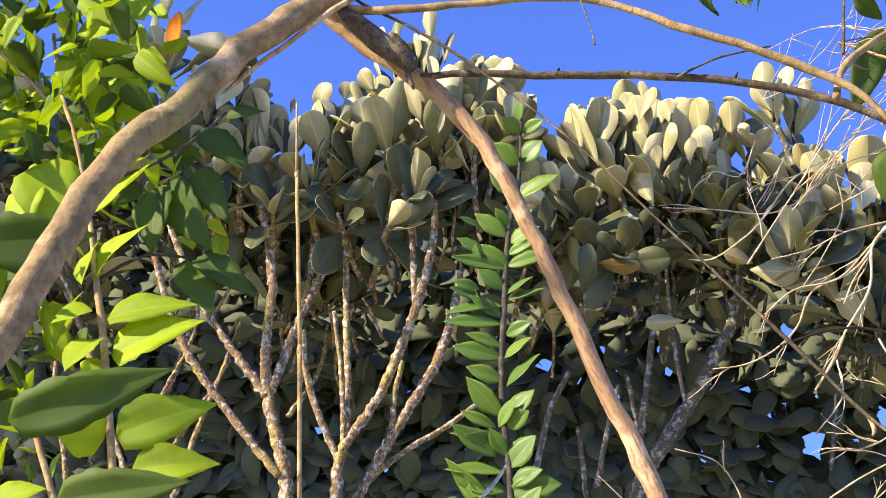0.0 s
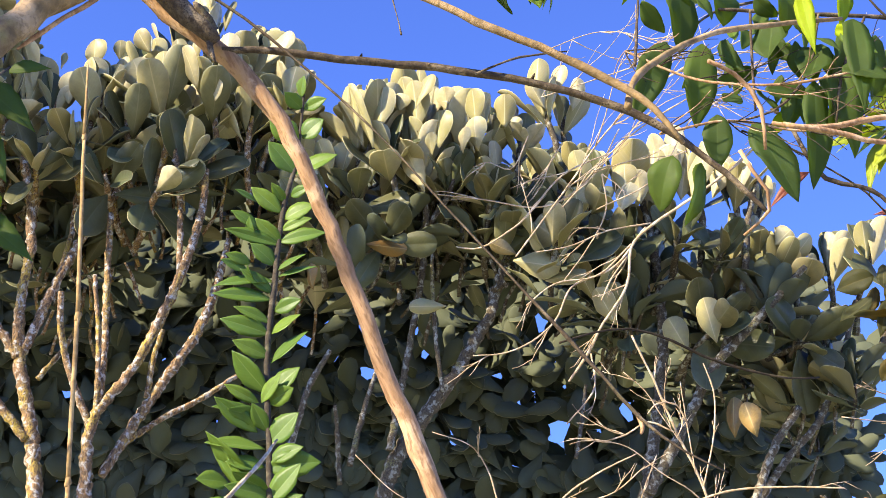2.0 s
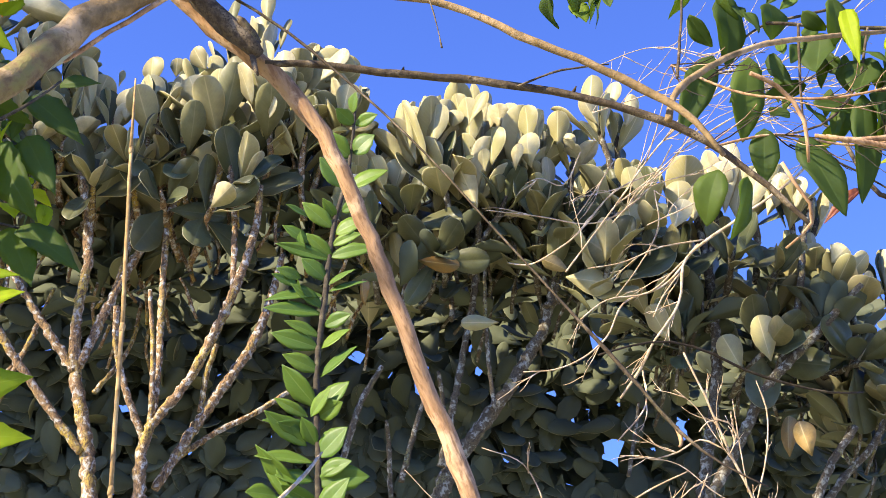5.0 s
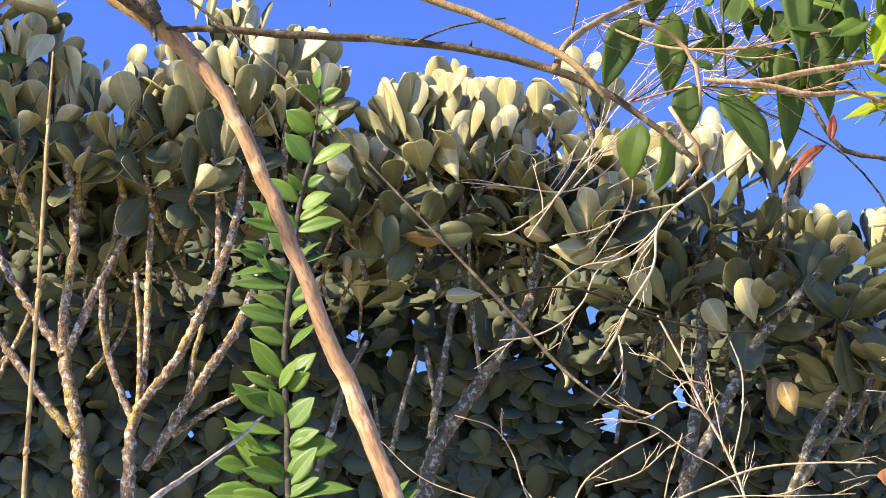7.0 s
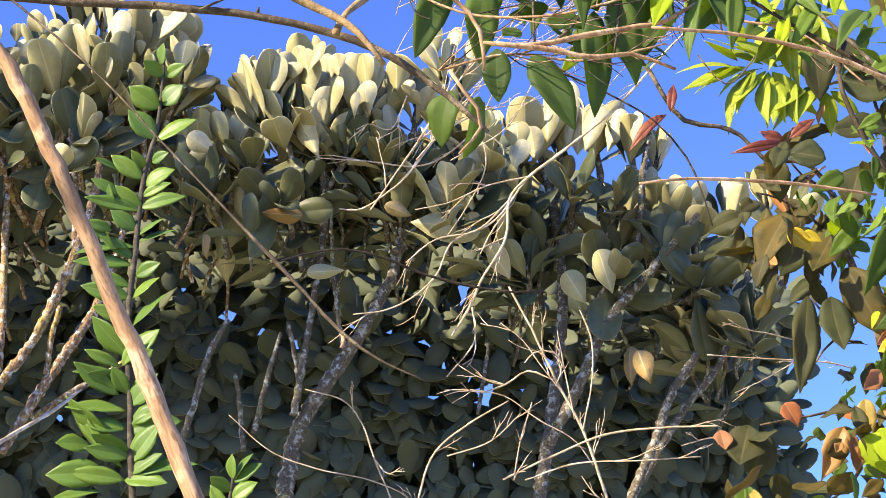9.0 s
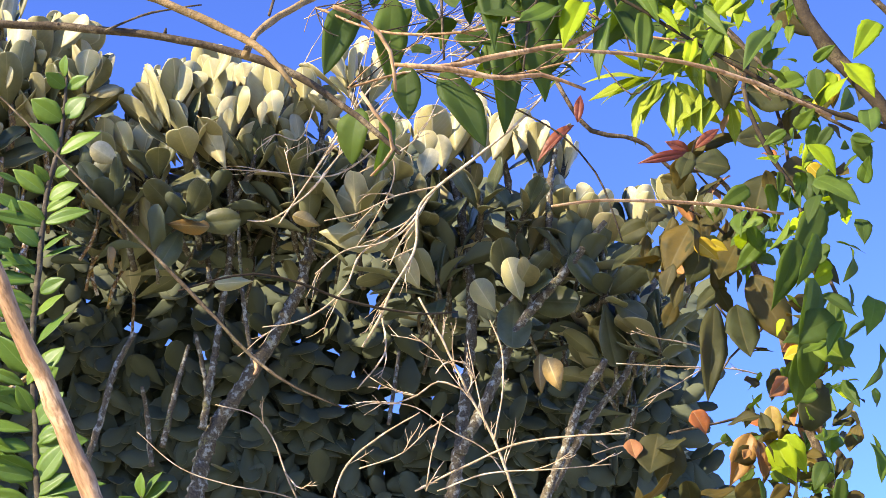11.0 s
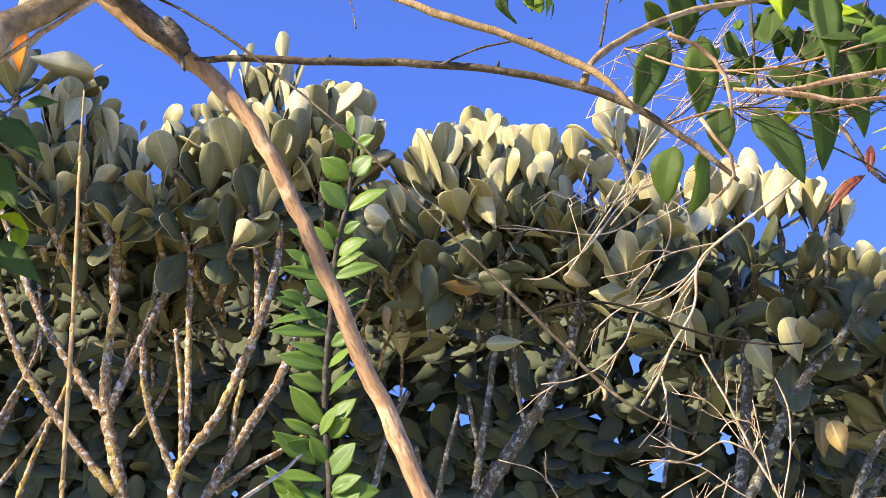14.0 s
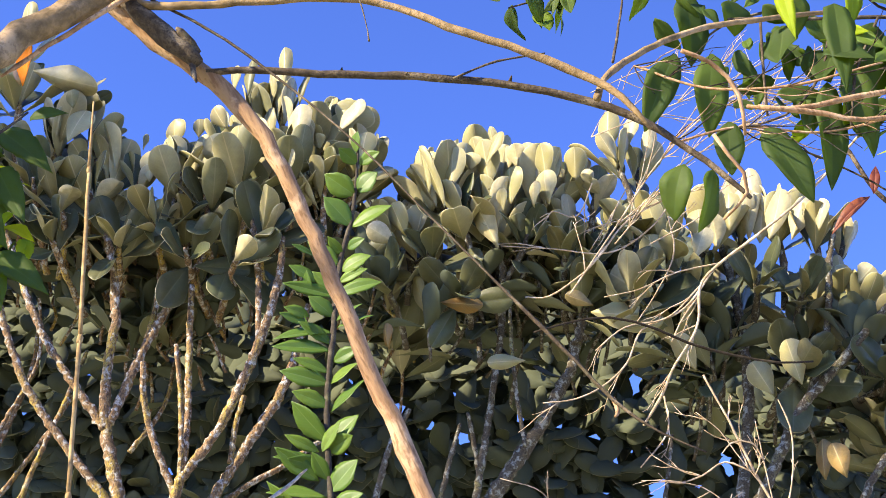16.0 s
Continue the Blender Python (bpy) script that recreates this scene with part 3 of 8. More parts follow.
under("limb", tube([(-1.748, 4.5, 2.98, 0.0087), (-1.777, 4.475, 3.118, 0.0087), (-1.868, 4.45, 3.454, 0.0074), (-1.84, 4.425, 3.646, 0.0067), (-1.918, 4.4, 3.78, 0.0060)], LICHEN, 10, 0.013, 0.11, 17, 0.12), PALE)
under("limb", tube([(-1.456, 4.6, 3.022, 0.0100), (-1.407, 4.6, 3.289, 0.0088), (-1.349, 4.6, 3.529, 0.0074), (-1.316, 4.6, 3.694, 0.0059)], LICHEN, 10, 0.013, 0.11, 18, 0.12), PALE)
under("limb", tube([(-1.559, 4.5, 3.059, 0.0092), (-1.687, 4.52, 3.29, 0.0102), (-1.83, 4.54, 3.577, 0.0106), (-1.936, 4.56, 3.754, 0.0094), (-2.14, 4.58, 4.076, 0.0081), (-2.226, 4.6, 4.229, 0.0066)], LICHEN, 10, 0.013, 0.11, 19, 0.12), PALE)
under("limb", tube([(-1.512, 4.6, 3.02, 0.0065), (-1.556, 4.567, 3.272, 0.0066), (-1.448, 4.533, 3.661, 0.0059), (-1.477, 4.5, 3.834, 0.0053)], LICHEN, 10, 0.013, 0.11, 20, 0.12), PALE)
under("limb", tube([(-1.543, 4.4, 3.887, 0.0074), (-1.543, 4.367, 4.063, 0.0075), (-1.6, 4.333, 4.336, 0.0093), (-1.629, 4.3, 4.526, 0.0071)], LICHEN, 10, 0.013, 0.11, 21, 0.12), PALE)

# whorls along the crown's edge
whorl(pale, PALE, LICHEN, 0, (-1.624, 4.3, 4.502), (0.1, -0.2, 1), 10, 0.20, 1.0)
whorl(pale, PALE, LICHEN, 1, (-1.804, 4.35, 4.517), (-0.5, -0.3, 0.8), 6, 0.17, 0.9)
whorl(pale, PALE, LICHEN, 2, (-1.45, 4.4, 4.544), (0.9, -0.2, 0.3), 5, 0.17, 0.8)
whorl(pale, PALE, LICHEN, 3, (-1.471, 4.35, 4.411), (0.1, -0.3, 1), 5, 0.17, 0.7)
whorl(pale, PALE, LICHEN, 4, (-1.278, 4.4, 4.261), (0.05, -0.2, 1), 5, 0.19, 0.45)
whorl(pale, PALE, LICHEN, 5, (-1.163, 4.35, 4.185), (0.1, -0.3, 1), 6, 0.15, 0.9)
whorl(pale, PALE, LICHEN, 6, (-1.012, 4.3, 4.188), (0, -0.35, 1), 7, 0.19, 0.6)
whorl(pale, PALE, LICHEN, 7, (-0.955, 4.45, 4.323), (0.1, -0.1, 1), 5, 0.19, 0.5)
whorl(pale, PALE, LICHEN, 8, (-0.802, 4.3, 4.203), (0, -0.35, 1), 8, 0.21, 0.7)
whorl(pale, PALE, LICHEN, 9, (-0.836, 4.5, 4.551), (0.05, -0.1, 1), 6, 0.22, 0.5)
whorl(pale, PALE, LICHEN, 10, (-0.738, 4.45, 4.565), (0.0, -0.1, 1), 6, 0.22, 0.4)
whorl(pale, PALE, LICHEN, 11, (-0.642, 4.3, 4.205), (0.1, -0.3, 1), 8, 0.21, 0.65)
whorl(pale, PALE, LICHEN, 12, (-0.562, 4.4, 4.389), (0.35, -0.2, 0.9), 7, 0.20, 0.6)
whorl(pale, PALE, LICHEN, 13, (-0.497, 4.5, 4.483), (0.2, 0, 1), 5, 0.18, 0.5)
whorl(pale, PALE, LICHEN, 14, (-0.41, 4.35, 4.265), (0.3, -0.3, 0.9), 7, 0.17, 0.7)
whorl(pale, PALE, LICHEN, 15, (-0.522, 4.3, 4.141), (0.1, -0.5, 0.9), 6, 0.17, 0.8)
whorl(pale, PALE, LICHEN, 16, (-0.908, 4.3, 4.09), (-0.2, -0.6, 0.7), 7, 0.18, 0.9)
whorl(pale, PALE, LICHEN, 17, (-1.058, 4.25, 3.991), (-0.1, -0.7, 0.6), 7, 0.18, 1.0)
whorl(pale, PALE, LICHEN, 18, (-1.278, 4.25, 4.073), (0.0, -0.6, 0.7), 7, 0.18, 1.0)
whorl(pale, PALE, LICHEN, 19, (-1.453, 4.2, 4.081), (0.0, -0.6, 0.7), 7, 0.18, 1.0)
whorl(pale, PALE, LICHEN, 20, (-1.358, 4.2, 3.891), (-0.1, -0.7, 0.4), 7, 0.18, 1.1)
whorl(pale, PALE, LICHEN, 21, (-1.154, 4.25, 3.904), (0.1, -0.7, 0.3), 7, 0.18, 1.1)
whorl(pale, PALE, LICHEN, 22, (-0.699, 4.3, 3.987), (0.2, -0.7, 0.5), 7, 0.19, 1.0)
whorl(pale, PALE, LICHEN, 23, (-0.763, 4.25, 3.851), (0.5, -0.6, 0.2), 6, 0.19, 1.1)
whorl(pale, PALE, LICHEN, 24, (-0.928, 4.25, 3.868), (0.0, -0.7, 0.1), 6, 0.18, 1.2)
whorl(pale, PALE, LICHEN, 25, (-1.891, 4.2, 4.119), (-0.1, -0.5, 0.8), 7, 0.18, 1.0)
whorl(pale, PALE, LICHEN, 26, (-1.35, 4.2, 4.027), (0.2, -0.6, 0.6), 7, 0.18, 1.0)
whorl(pale, PALE, LICHEN, 27, (-1.629, 4.25, 3.995), (0.0, -0.6, 0.4), 7, 0.18, 1.1)

GREY = thing("leathery_leaved_tree", (0.35, 4.6, 0.0), "tree with dark mottled trunks and pale-backed leathery leaves", "tree")
grey = Foliage(GREY, BIG, 300, 2)
under("trunk", tube([(0.35, 4.6, -0.05, 0.09), (0.28, 4.6, 1.3, 0.065)] + [(-0.011, 4.6, 2.757, 0.0280), (0.027, 4.586, 3.168, 0.0246), (0.133, 4.571, 3.35, 0.0221), (0.216, 4.557, 3.499, 0.0195), (0.284, 4.543, 3.651, 0.0176), (0.317, 4.529, 3.807, 0.0157), (0.342, 4.514, 3.988, 0.0130), (0.35, 4.5, 4.153, 0.0103)], DUSK, 10, 0.013, 0.11, 50, 0.12), GREY)
under("limb", tube([(0.003, 4.55, 3.172, 0.0122), (0.033, 4.537, 3.465, 0.0104), (0.057, 4.525, 3.736, 0.0106), (0.06, 4.513, 3.98, 0.0109), (0.042, 4.5, 4.102, 0.0088)], DUSK, 10, 0.013, 0.11, 51, 0.12), GREY)
under("limb", tube([(0.151, 4.5, 3.358, 0.0068), (0.12, 4.483, 3.52, 0.0069), (0.096, 4.467, 3.707, 0.0063), (0.08, 4.45, 3.903, 0.0056)], DUSK, 10, 0.013, 0.11, 52, 0.12), GREY)
under("limb", tube([(0.012, 4.6, 3.283, 0.0083), (-0.012, 4.55, 3.393, 0.0076), (-0.031, 4.5, 3.465, 0.0062)], DUSK, 10, 0.013, 0.11, 53, 0.12), GREY)
under("limb", tube([(-0.309, 4.4, 3, 0.0105), (-0.274, 4.383, 3.151, 0.0099), (-0.247, 4.367, 3.288, 0.0092), (-0.194, 4.35, 3.401, 0.0073)], DUSK, 10, 0.013, 0.11, 54, 0.12), GREY)
under("limb", tube([(-0.114, 4.55, 3.114, 0.0094), (-0.083, 4.55, 3.315, 0.0083), (-0.056, 4.55, 3.448, 0.0055)], DUSK, 10, 0.013, 0.11, 55, 0.12), GREY)
under("limb", tube([(-0.004, 4.55, 3.666, 0.0085), (-0.021, 4.575, 3.801, 0.0087), (-0.041, 4.6, 3.899, 0.0058)], DUSK, 10, 0.013, 0.11, 56, 0.12), GREY)
under("limb", tube([(0.302, 4.6, 3.7, 0.0115), (0.286, 4.55, 3.725, 0.0107), (0.304, 4.5, 3.73, 0.0085)], DUSK, 10, 0.013, 0.11, 57, 0.12), GREY)
under("trunk", tube([(0.95, 4.6, -0.05, 0.08), (0.85, 4.6, 1.5, 0.05)] + [(0.745, 4.5, 2.843, 0.0223), (0.794, 4.5, 3.182, 0.0188), (0.82, 4.5, 3.399, 0.0179), (0.832, 4.5, 3.568, 0.0167), (0.819, 4.5, 3.784, 0.0157), (0.788, 4.5, 3.99, 0.0130), (0.756, 4.5, 4.117, 0.0089)], DUSK, 10, 0.013, 0.11, 58, 0.12), GREY)
under("limb", tube([(0.78, 4.45, 3.06, 0.0172), (0.884, 4.42, 3.277, 0.0167), (0.972, 4.39, 3.462, 0.0150), (1.076, 4.36, 3.584, 0.0137), (1.161, 4.33, 3.685, 0.0118), (1.239, 4.3, 3.777, 0.0090)], DUSK, 10, 0.013, 0.11, 59, 0.12), GREY)
under("limb", tube([(0.995, 4.42, 3.495, 0.0110), (1.067, 4.397, 3.737, 0.0112), (1.092, 4.373, 4.006, 0.0093), (1.112, 4.35, 4.097, 0.0065)], DUSK, 10, 0.013, 0.11, 60, 0.12), GREY)
under("limb", tube([(1.06, 4.5, 2.973, 0.0120), (1.197, 4.5, 3.205, 0.0117), (1.314, 4.5, 3.355, 0.0104), (1.384, 4.5, 3.529, 0.0092), (1.454, 4.5, 3.771, 0.0080)], DUSK, 10, 0.013, 0.11, 61, 0.12), GREY)
under("limb", tube([(0.988, 4.4, 2.84, 0.0168), (1.085, 4.4, 3.061, 0.0132), (1.147, 4.4, 3.221, 0.0120), (1.226, 4.4, 3.349, 0.0102)], DUSK, 10, 0.013, 0.11, 62, 0.12), GREY)
under("limb", tube([(0.567, 4.5, 3.173, 0.0060), (0.59, 4.55, 3.338, 0.0062), (0.604, 4.6, 3.454, 0.0049)], DUSK, 10, 0.013, 0.11, 63, 0.12), GREY)
under("limb", tube([(-0.135, 4.5, 3.036, 0.0081), (-0.157, 4.45, 3.197, 0.0068), (-0.167, 4.4, 3.25, 0.0053)], DUSK, 10, 0.013, 0.11, 64, 0.12), GREY)
under("limb", tube([(-0.268, 4.7, 4.103, 0.0061), (-0.212, 4.7, 4.15, 0.0061), (-0.135, 4.7, 4.174, 0.0054), (-0.061, 4.7, 4.268, 0.0047)], DUSK, 10, 0.013, 0.11, 65, 0.12), GREY)
whorl(grey, GREY, DUSK, 100, (-0.282, 4.5, 4.14), (-0.2, -0.3, 0.9), 6, 0.16, 0.8)
whorl(grey, GREY, DUSK, 101, (-0.192, 4.4, 4.19), (-0.15, -0.1, 1), 7, 0.19, 0.5)
whorl(grey, GREY, DUSK, 102, (-0.124, 4.35, 4.203), (0, -0.2, 1), 8, 0.19, 0.5)
whorl(grey, GREY, DUSK, 103, (-0.066, 4.3, 4.042), (-0.1, -0.5, 0.9), 7, 0.18, 0.8)
whorl(grey, GREY, DUSK, 104, (-0.026, 4.5, 4.349), (0, -0.1, 1), 8, 0.20, 0.45)
whorl(grey, GREY, DUSK, 105, (0.031, 4.35, 4.054), (0, -0.4, 0.9), 9, 0.20, 0.7)
whorl(grey, GREY, DUSK, 106, (0.072, 4.5, 4.305), (0.05, -0.1, 1), 6, 0.18, 0.5)
whorl(grey, GREY, DUSK, 107, (0.164, 4.35, 4.164), (0.1, -0.2, 1), 8, 0.20, 0.45)
whorl(grey, GREY, DUSK, 108, (0.264, 4.45, 4.253), (0.15, -0.1, 1), 6, 0.19, 0.5)
whorl(grey, GREY, DUSK, 109, (0.347, 4.4, 4.178), (0, -0.3, 0.9), 6, 0.16, 0.9)
whorl(grey, GREY, DUSK, 110, (0.43, 4.4, 4.335), (-0.1, -0.1, 1), 6, 0.17, 0.5)
whorl(grey, GREY, DUSK, 111, (0.5, 4.5, 4.358), (0.2, -0.1, 1), 5, 0.17, 0.6)
whorl(grey, GREY, DUSK, 112, (0.579, 4.35, 4.002), (-0.1, -0.4, 0.9), 7, 0.18, 0.8)
whorl(grey, GREY, DUSK, 113, (0.714, 4.45, 4.086), (0, -0.2, 1), 8, 0.20, 0.5)
whorl(grey, GREY, DUSK, 114, (0.831, 4.5, 4.163), (0, -0.1, 1), 7, 0.20, 0.45)
whorl(grey, GREY, DUSK, 115, (0.95, 4.45, 4.113), (0.1, -0.2, 1), 8, 0.19, 0.5)
whorl(grey, GREY, DUSK, 116, (1.056, 4.4, 4.063), (0.1, -0.2, 1), 7, 0.16, 0.6)
whorl(grey, GREY, DUSK, 117, (1.153, 4.5, 4.083), (0.2, -0.1, 1), 5, 0.14, 0.6)
whorl(grey, GREY, DUSK, 118, (0.472, 4.35, 3.815), (0, -0.7, 0.5), 6, 0.22, 0.9)
whorl(grey, GREY, DUSK, 119, (1.253, 4.45, 3.804), (0.1, -0.2, 1), 7, 0.15, 0.7)
whorl(grey, GREY, DUSK, 120, (1.38, 4.5, 3.874), (0.1, -0.1, 1), 7, 0.16, 0.6)
whorl(grey, GREY, DUSK, 121, (1.508, 4.5, 3.94), (0, -0.1, 1), 6, 0.17, 0.45)
whorl(grey, GREY, DUSK, 122, (1.557, 4.4, 3.822), (0.2, -0.2, 1), 6, 0.16, 0.7)
whorl(grey, GREY, DUSK, 123, (0.133, 4.35, 3.992), (0.2, -0.6, 0.6), 7, 0.18, 1.0)
whorl(grey, GREY, DUSK, 124, (-0.171, 4.35, 3.944), (-0.2, -0.6, 0.5), 7, 0.17, 1.0)
whorl(grey, GREY, DUSK, 125, (-0.068, 4.3, 3.774), (0, -0.8, 0.0), 6, 0.18, 1.1)
whorl(grey, GREY, DUSK, 126, (0.26, 4.35, 3.953), (0, -0.7, 0.4), 7, 0.18, 1.0)
whorl(grey, GREY, DUSK, 127, (0.855, 4.35, 3.865), (0, -0.7, 0.4), 7, 0.17, 1.0)
whorl(grey, GREY, DUSK, 128, (0.99, 4.35, 3.828), (0.1, -0.7, 0.3), 7, 0.17, 1.0)
whorl(grey, GREY, DUSK, 129, (0.668, 4.4, 3.848), (0, -0.7, 0.3), 7, 0.18, 1.0)
whorl(grey, GREY, DUSK, 130, (-0.308, 4.35, 3.837), (-0.2, -0.7, 0.3), 7, 0.17, 1.0)
whorl(grey, GREY, DUSK, 131, (0.98, 4.4, 3.595), (0.2, -0.8, 0.1), 6, 0.20, 1.0)
whorl(grey, GREY, DUSK, 132, (1.261, 4.4, 3.559), (0.2, -0.7, -0.3), 5, 0.18, 1.1)

# single leaves that stand out along the crown's edge, their pale backs outward
AWAY = (0.6, 0.75, 0.2)
set_leaf(pale, (-0.823, 4.29, 4.518), (-0.837, 4.26, 4.669), 0.058, AWAY, 0.51)
set_leaf(pale, (-0.721, 4.36, 4.633), (-0.738, 4.33, 4.765), 0.048, AWAY, 0.51)
set_leaf(pale, (-0.774, 4.43, 4.587), (-0.776, 4.4, 4.695), 0.064, AWAY, 0.51)
set_leaf(pale, (-0.884, 4.33, 4.547), (-0.9, 4.29, 4.648), 0.063, AWAY, 0.51)
set_leaf(pale, (-0.67, 4.4, 4.566), (-0.667, 4.37, 4.683), 0.055, AWAY, 0.51)
set_leaf(pale, (-0.878, 4.29, 4.381), (-0.935, 4.26, 4.447), 0.069, AWAY, 0.51)
set_leaf(pale, (-0.683, 4.36, 4.394), (-0.685, 4.33, 4.545), 0.066, AWAY, 0.51)
set_leaf(pale, (-0.86, 4.43, 4.424), (-0.907, 4.4, 4.517), 0.071, AWAY, 0.51)
set_leaf(pale, (-0.771, 4.33, 4.332), (-0.814, 4.29, 4.452), 0.077, AWAY, 0.51)
set_leaf(pale, (-0.601, 4.4, 4.478), (-0.545, 4.37, 4.581), 0.082, AWAY, 0.51)
set_leaf(pale, (-0.498, 4.29, 4.377), (-0.425, 4.26, 4.486), 0.087, AWAY, 0.51)
set_leaf(pale, (-0.423, 4.36, 4.29), (-0.443, 4.33, 4.43), 0.072, AWAY, 0.51)
set_leaf(pale, (-0.412, 4.43, 4.291), (-0.376, 4.4, 4.452), 0.080, AWAY, 0.51)
set_leaf(pale, (-0.555, 4.33, 4.358), (-0.599, 4.29, 4.39), 0.065, AWAY, 0.51)
set_leaf(pale, (-0.661, 4.4, 4.313), (-0.565, 4.37, 4.476), 0.062, AWAY, 0.51)
set_leaf(pale, (-0.546, 4.29, 4.145), (-0.555, 4.26, 4.233), 0.077, AWAY, 0.51)
set_leaf(pale, (-0.418, 4.36, 4.245), (-0.311, 4.33, 4.258), 0.045, AWAY, 0.51)
set_leaf(pale, (-0.86, 4.43, 4.307), (-0.845, 4.4, 4.384), 0.074, AWAY, 0.51)
set_leaf(pale, (-0.877, 4.33, 4.262), (-0.935, 4.29, 4.353), 0.095, AWAY, 0.51)
set_leaf(pale, (-1.081, 4.4, 4.376), (-1.094, 4.37, 4.478), 0.091, AWAY, 0.51)
set_leaf(pale, (-1.005, 4.29, 4.206), (-1.064, 4.26, 4.329), 0.087, AWAY, 0.51)
set_leaf(pale, (-0.984, 4.36, 4.253), (-0.999, 4.33, 4.357), 0.085, AWAY, 0.51)
set_leaf(pale, (-1.014, 4.43, 4.441), (-1.016, 4.4, 4.501), 0.052, AWAY, 0.51)
set_leaf(pale, (-1.243, 4.33, 4.229), (-1.274, 4.29, 4.401), 0.101, AWAY, 0.51)
set_leaf(pale, (-1.19, 4.4, 4.365), (-1.187, 4.37, 4.415), 0.036, AWAY, 0.51)
set_leaf(pale, (-1.107, 4.29, 4.164), (-1.117, 4.26, 4.278), 0.080, AWAY, 0.51)
set_leaf(pale, (-1.194, 4.36, 4.231), (-1.21, 4.33, 4.312), 0.051, AWAY, 0.51)
set_leaf(pale, (-1.104, 4.43, 4.256), (-1.136, 4.4, 4.329), 0.071, AWAY, 0.51)
set_leaf(pale, (-0.905, 4.33, 4.167), (-0.893, 4.29, 4.298), 0.072, AWAY, 0.51)
set_leaf(pale, (-0.75, 4.4, 4.409), (-0.78, 4.37, 4.53), 0.078, AWAY, 0.51)
set_leaf(pale, (-0.595, 4.29, 4.307), (-0.632, 4.26, 4.416), 0.068, AWAY, 0.51)
set_leaf(pale, (-0.736, 4.36, 4.199), (-0.771, 4.33, 4.291), 0.079, AWAY, 0.51)
set_leaf(pale, (-0.511, 4.43, 4.317), (-0.493, 4.4, 4.413), 0.069, AWAY, 0.51)
set_leaf(pale, (-0.605, 4.33, 4.17), (-0.663, 4.29, 4.243), 0.067, AWAY, 0.51)
set_leaf(pale, (-1.385, 4.4, 4.306), (-1.431, 4.37, 4.378), 0.088, AWAY, 0.51)
set_leaf(pale, (-1.567, 4.23, 4.573), (-1.338, 4.2, 4.478), 0.089, AWAY, 0.51)
set_leaf(pale, (-1.64, 4.3, 4.619), (-1.562, 4.27, 4.797), 0.079, AWAY, 0.51)
set_leaf(pale, (-1.705, 4.37, 4.764), (-1.697, 4.34, 4.967), 0.111, AWAY, 0.51)
set_leaf(pale, (-1.401, 4.26, 4.297), (-1.366, 4.23, 4.42), 0.113, AWAY, 0.51)
set_leaf(pale, (-1.475, 4.33, 4.364), (-1.509, 4.3, 4.458), 0.104, AWAY, 0.51)
set_leaf(pale, (-1.397, 4.23, 4.415), (-1.409, 4.2, 4.472), 0.059, AWAY, 0.51)
set_leaf(pale, (-1.679, 4.3, 4.614), (-1.722, 4.27, 4.715), 0.091, AWAY, 0.51)
set_leaf(pale, (-1.605, 4.37, 4.259), (-1.496, 4.34, 4.305), 0.080, AWAY, 0.51)
set_leaf(pale, (-1.519, 4.26, 4.3), (-1.595, 4.23, 4.335), 0.083, AWAY, 0.51)
# the folded orange leaf's brown half, added as a leaf of its own
set_leaf(pale, (-1.437, 3.9, 4.259), (-1.479, 3.87, 4.395), 0.080, (0.5, 0.8, 0.2), 0.50, FADED[0], "rusty brown half of the orange leaf")
flat_leaf(pale, (-1.42, 3.88, 4.242), (-1.413, 3.86, 4.392), 0.086, (-0.55, -0.8, 0.25), 0.50, ORANGE_LEAF, "bright orange leaf")
set_leaf(grey, (-0.18, 4.29, 4.136), (-0.203, 4.26, 4.297), 0.077, AWAY, 0.51)
set_leaf(grey, (-0.171, 4.36, 4.198), (-0.262, 4.33, 4.259), 0.059, AWAY, 0.51)
set_leaf(grey, (-0.118, 4.43, 4.244), (-0.148, 4.4, 4.395), 0.087, AWAY, 0.51)
set_leaf(grey, (-0.107, 4.33, 4.29), (-0.111, 4.29, 4.342), 0.041, AWAY, 0.51)
set_leaf(grey, (-0.129, 4.4, 4.142), (-0.223, 4.37, 4.241), 0.085, AWAY, 0.51)
set_leaf(grey, (-0.079, 4.29, 4.031), (-0.12, 4.26, 4.148), 0.075, AWAY, 0.51)
set_leaf(grey, (-0.021, 4.36, 4.251), (-0.045, 4.33, 4.384), 0.086, AWAY, 0.51)
set_leaf(grey, (0.01, 4.43, 4.335), (0.009, 4.4, 4.477), 0.057, AWAY, 0.51)
set_leaf(grey, (-0.044, 4.33, 4.231), (-0.078, 4.29, 4.279), 0.063, AWAY, 0.51)
set_leaf(grey, (0.039, 4.4, 4.315), (0.057, 4.37, 4.386), 0.064, AWAY, 0.51)
set_leaf(grey, (0.1, 4.29, 4.242), (0.091, 4.26, 4.314), 0.070, AWAY, 0.51)
set_leaf(grey, (0.082, 4.36, 4.195), (0.078, 4.33, 4.313), 0.078, AWAY, 0.51)
set_leaf(grey, (-0.001, 4.43, 4.173), (-0.013, 4.4, 4.283), 0.082, AWAY, 0.51)
set_leaf(grey, (0.188, 4.33, 4.1), (0.169, 4.29, 4.337), 0.084, AWAY, 0.51)
set_leaf(grey, (0.076, 4.4, 4.138), (0.029, 4.37, 4.29), 0.089, AWAY, 0.51)
set_leaf(grey, (0.199, 4.29, 4.092), (0.115, 4.26, 4.257), 0.058, AWAY, 0.51)
set_leaf(grey, (0.277, 4.36, 4.186), (0.293, 4.33, 4.353), 0.066, AWAY, 0.51)
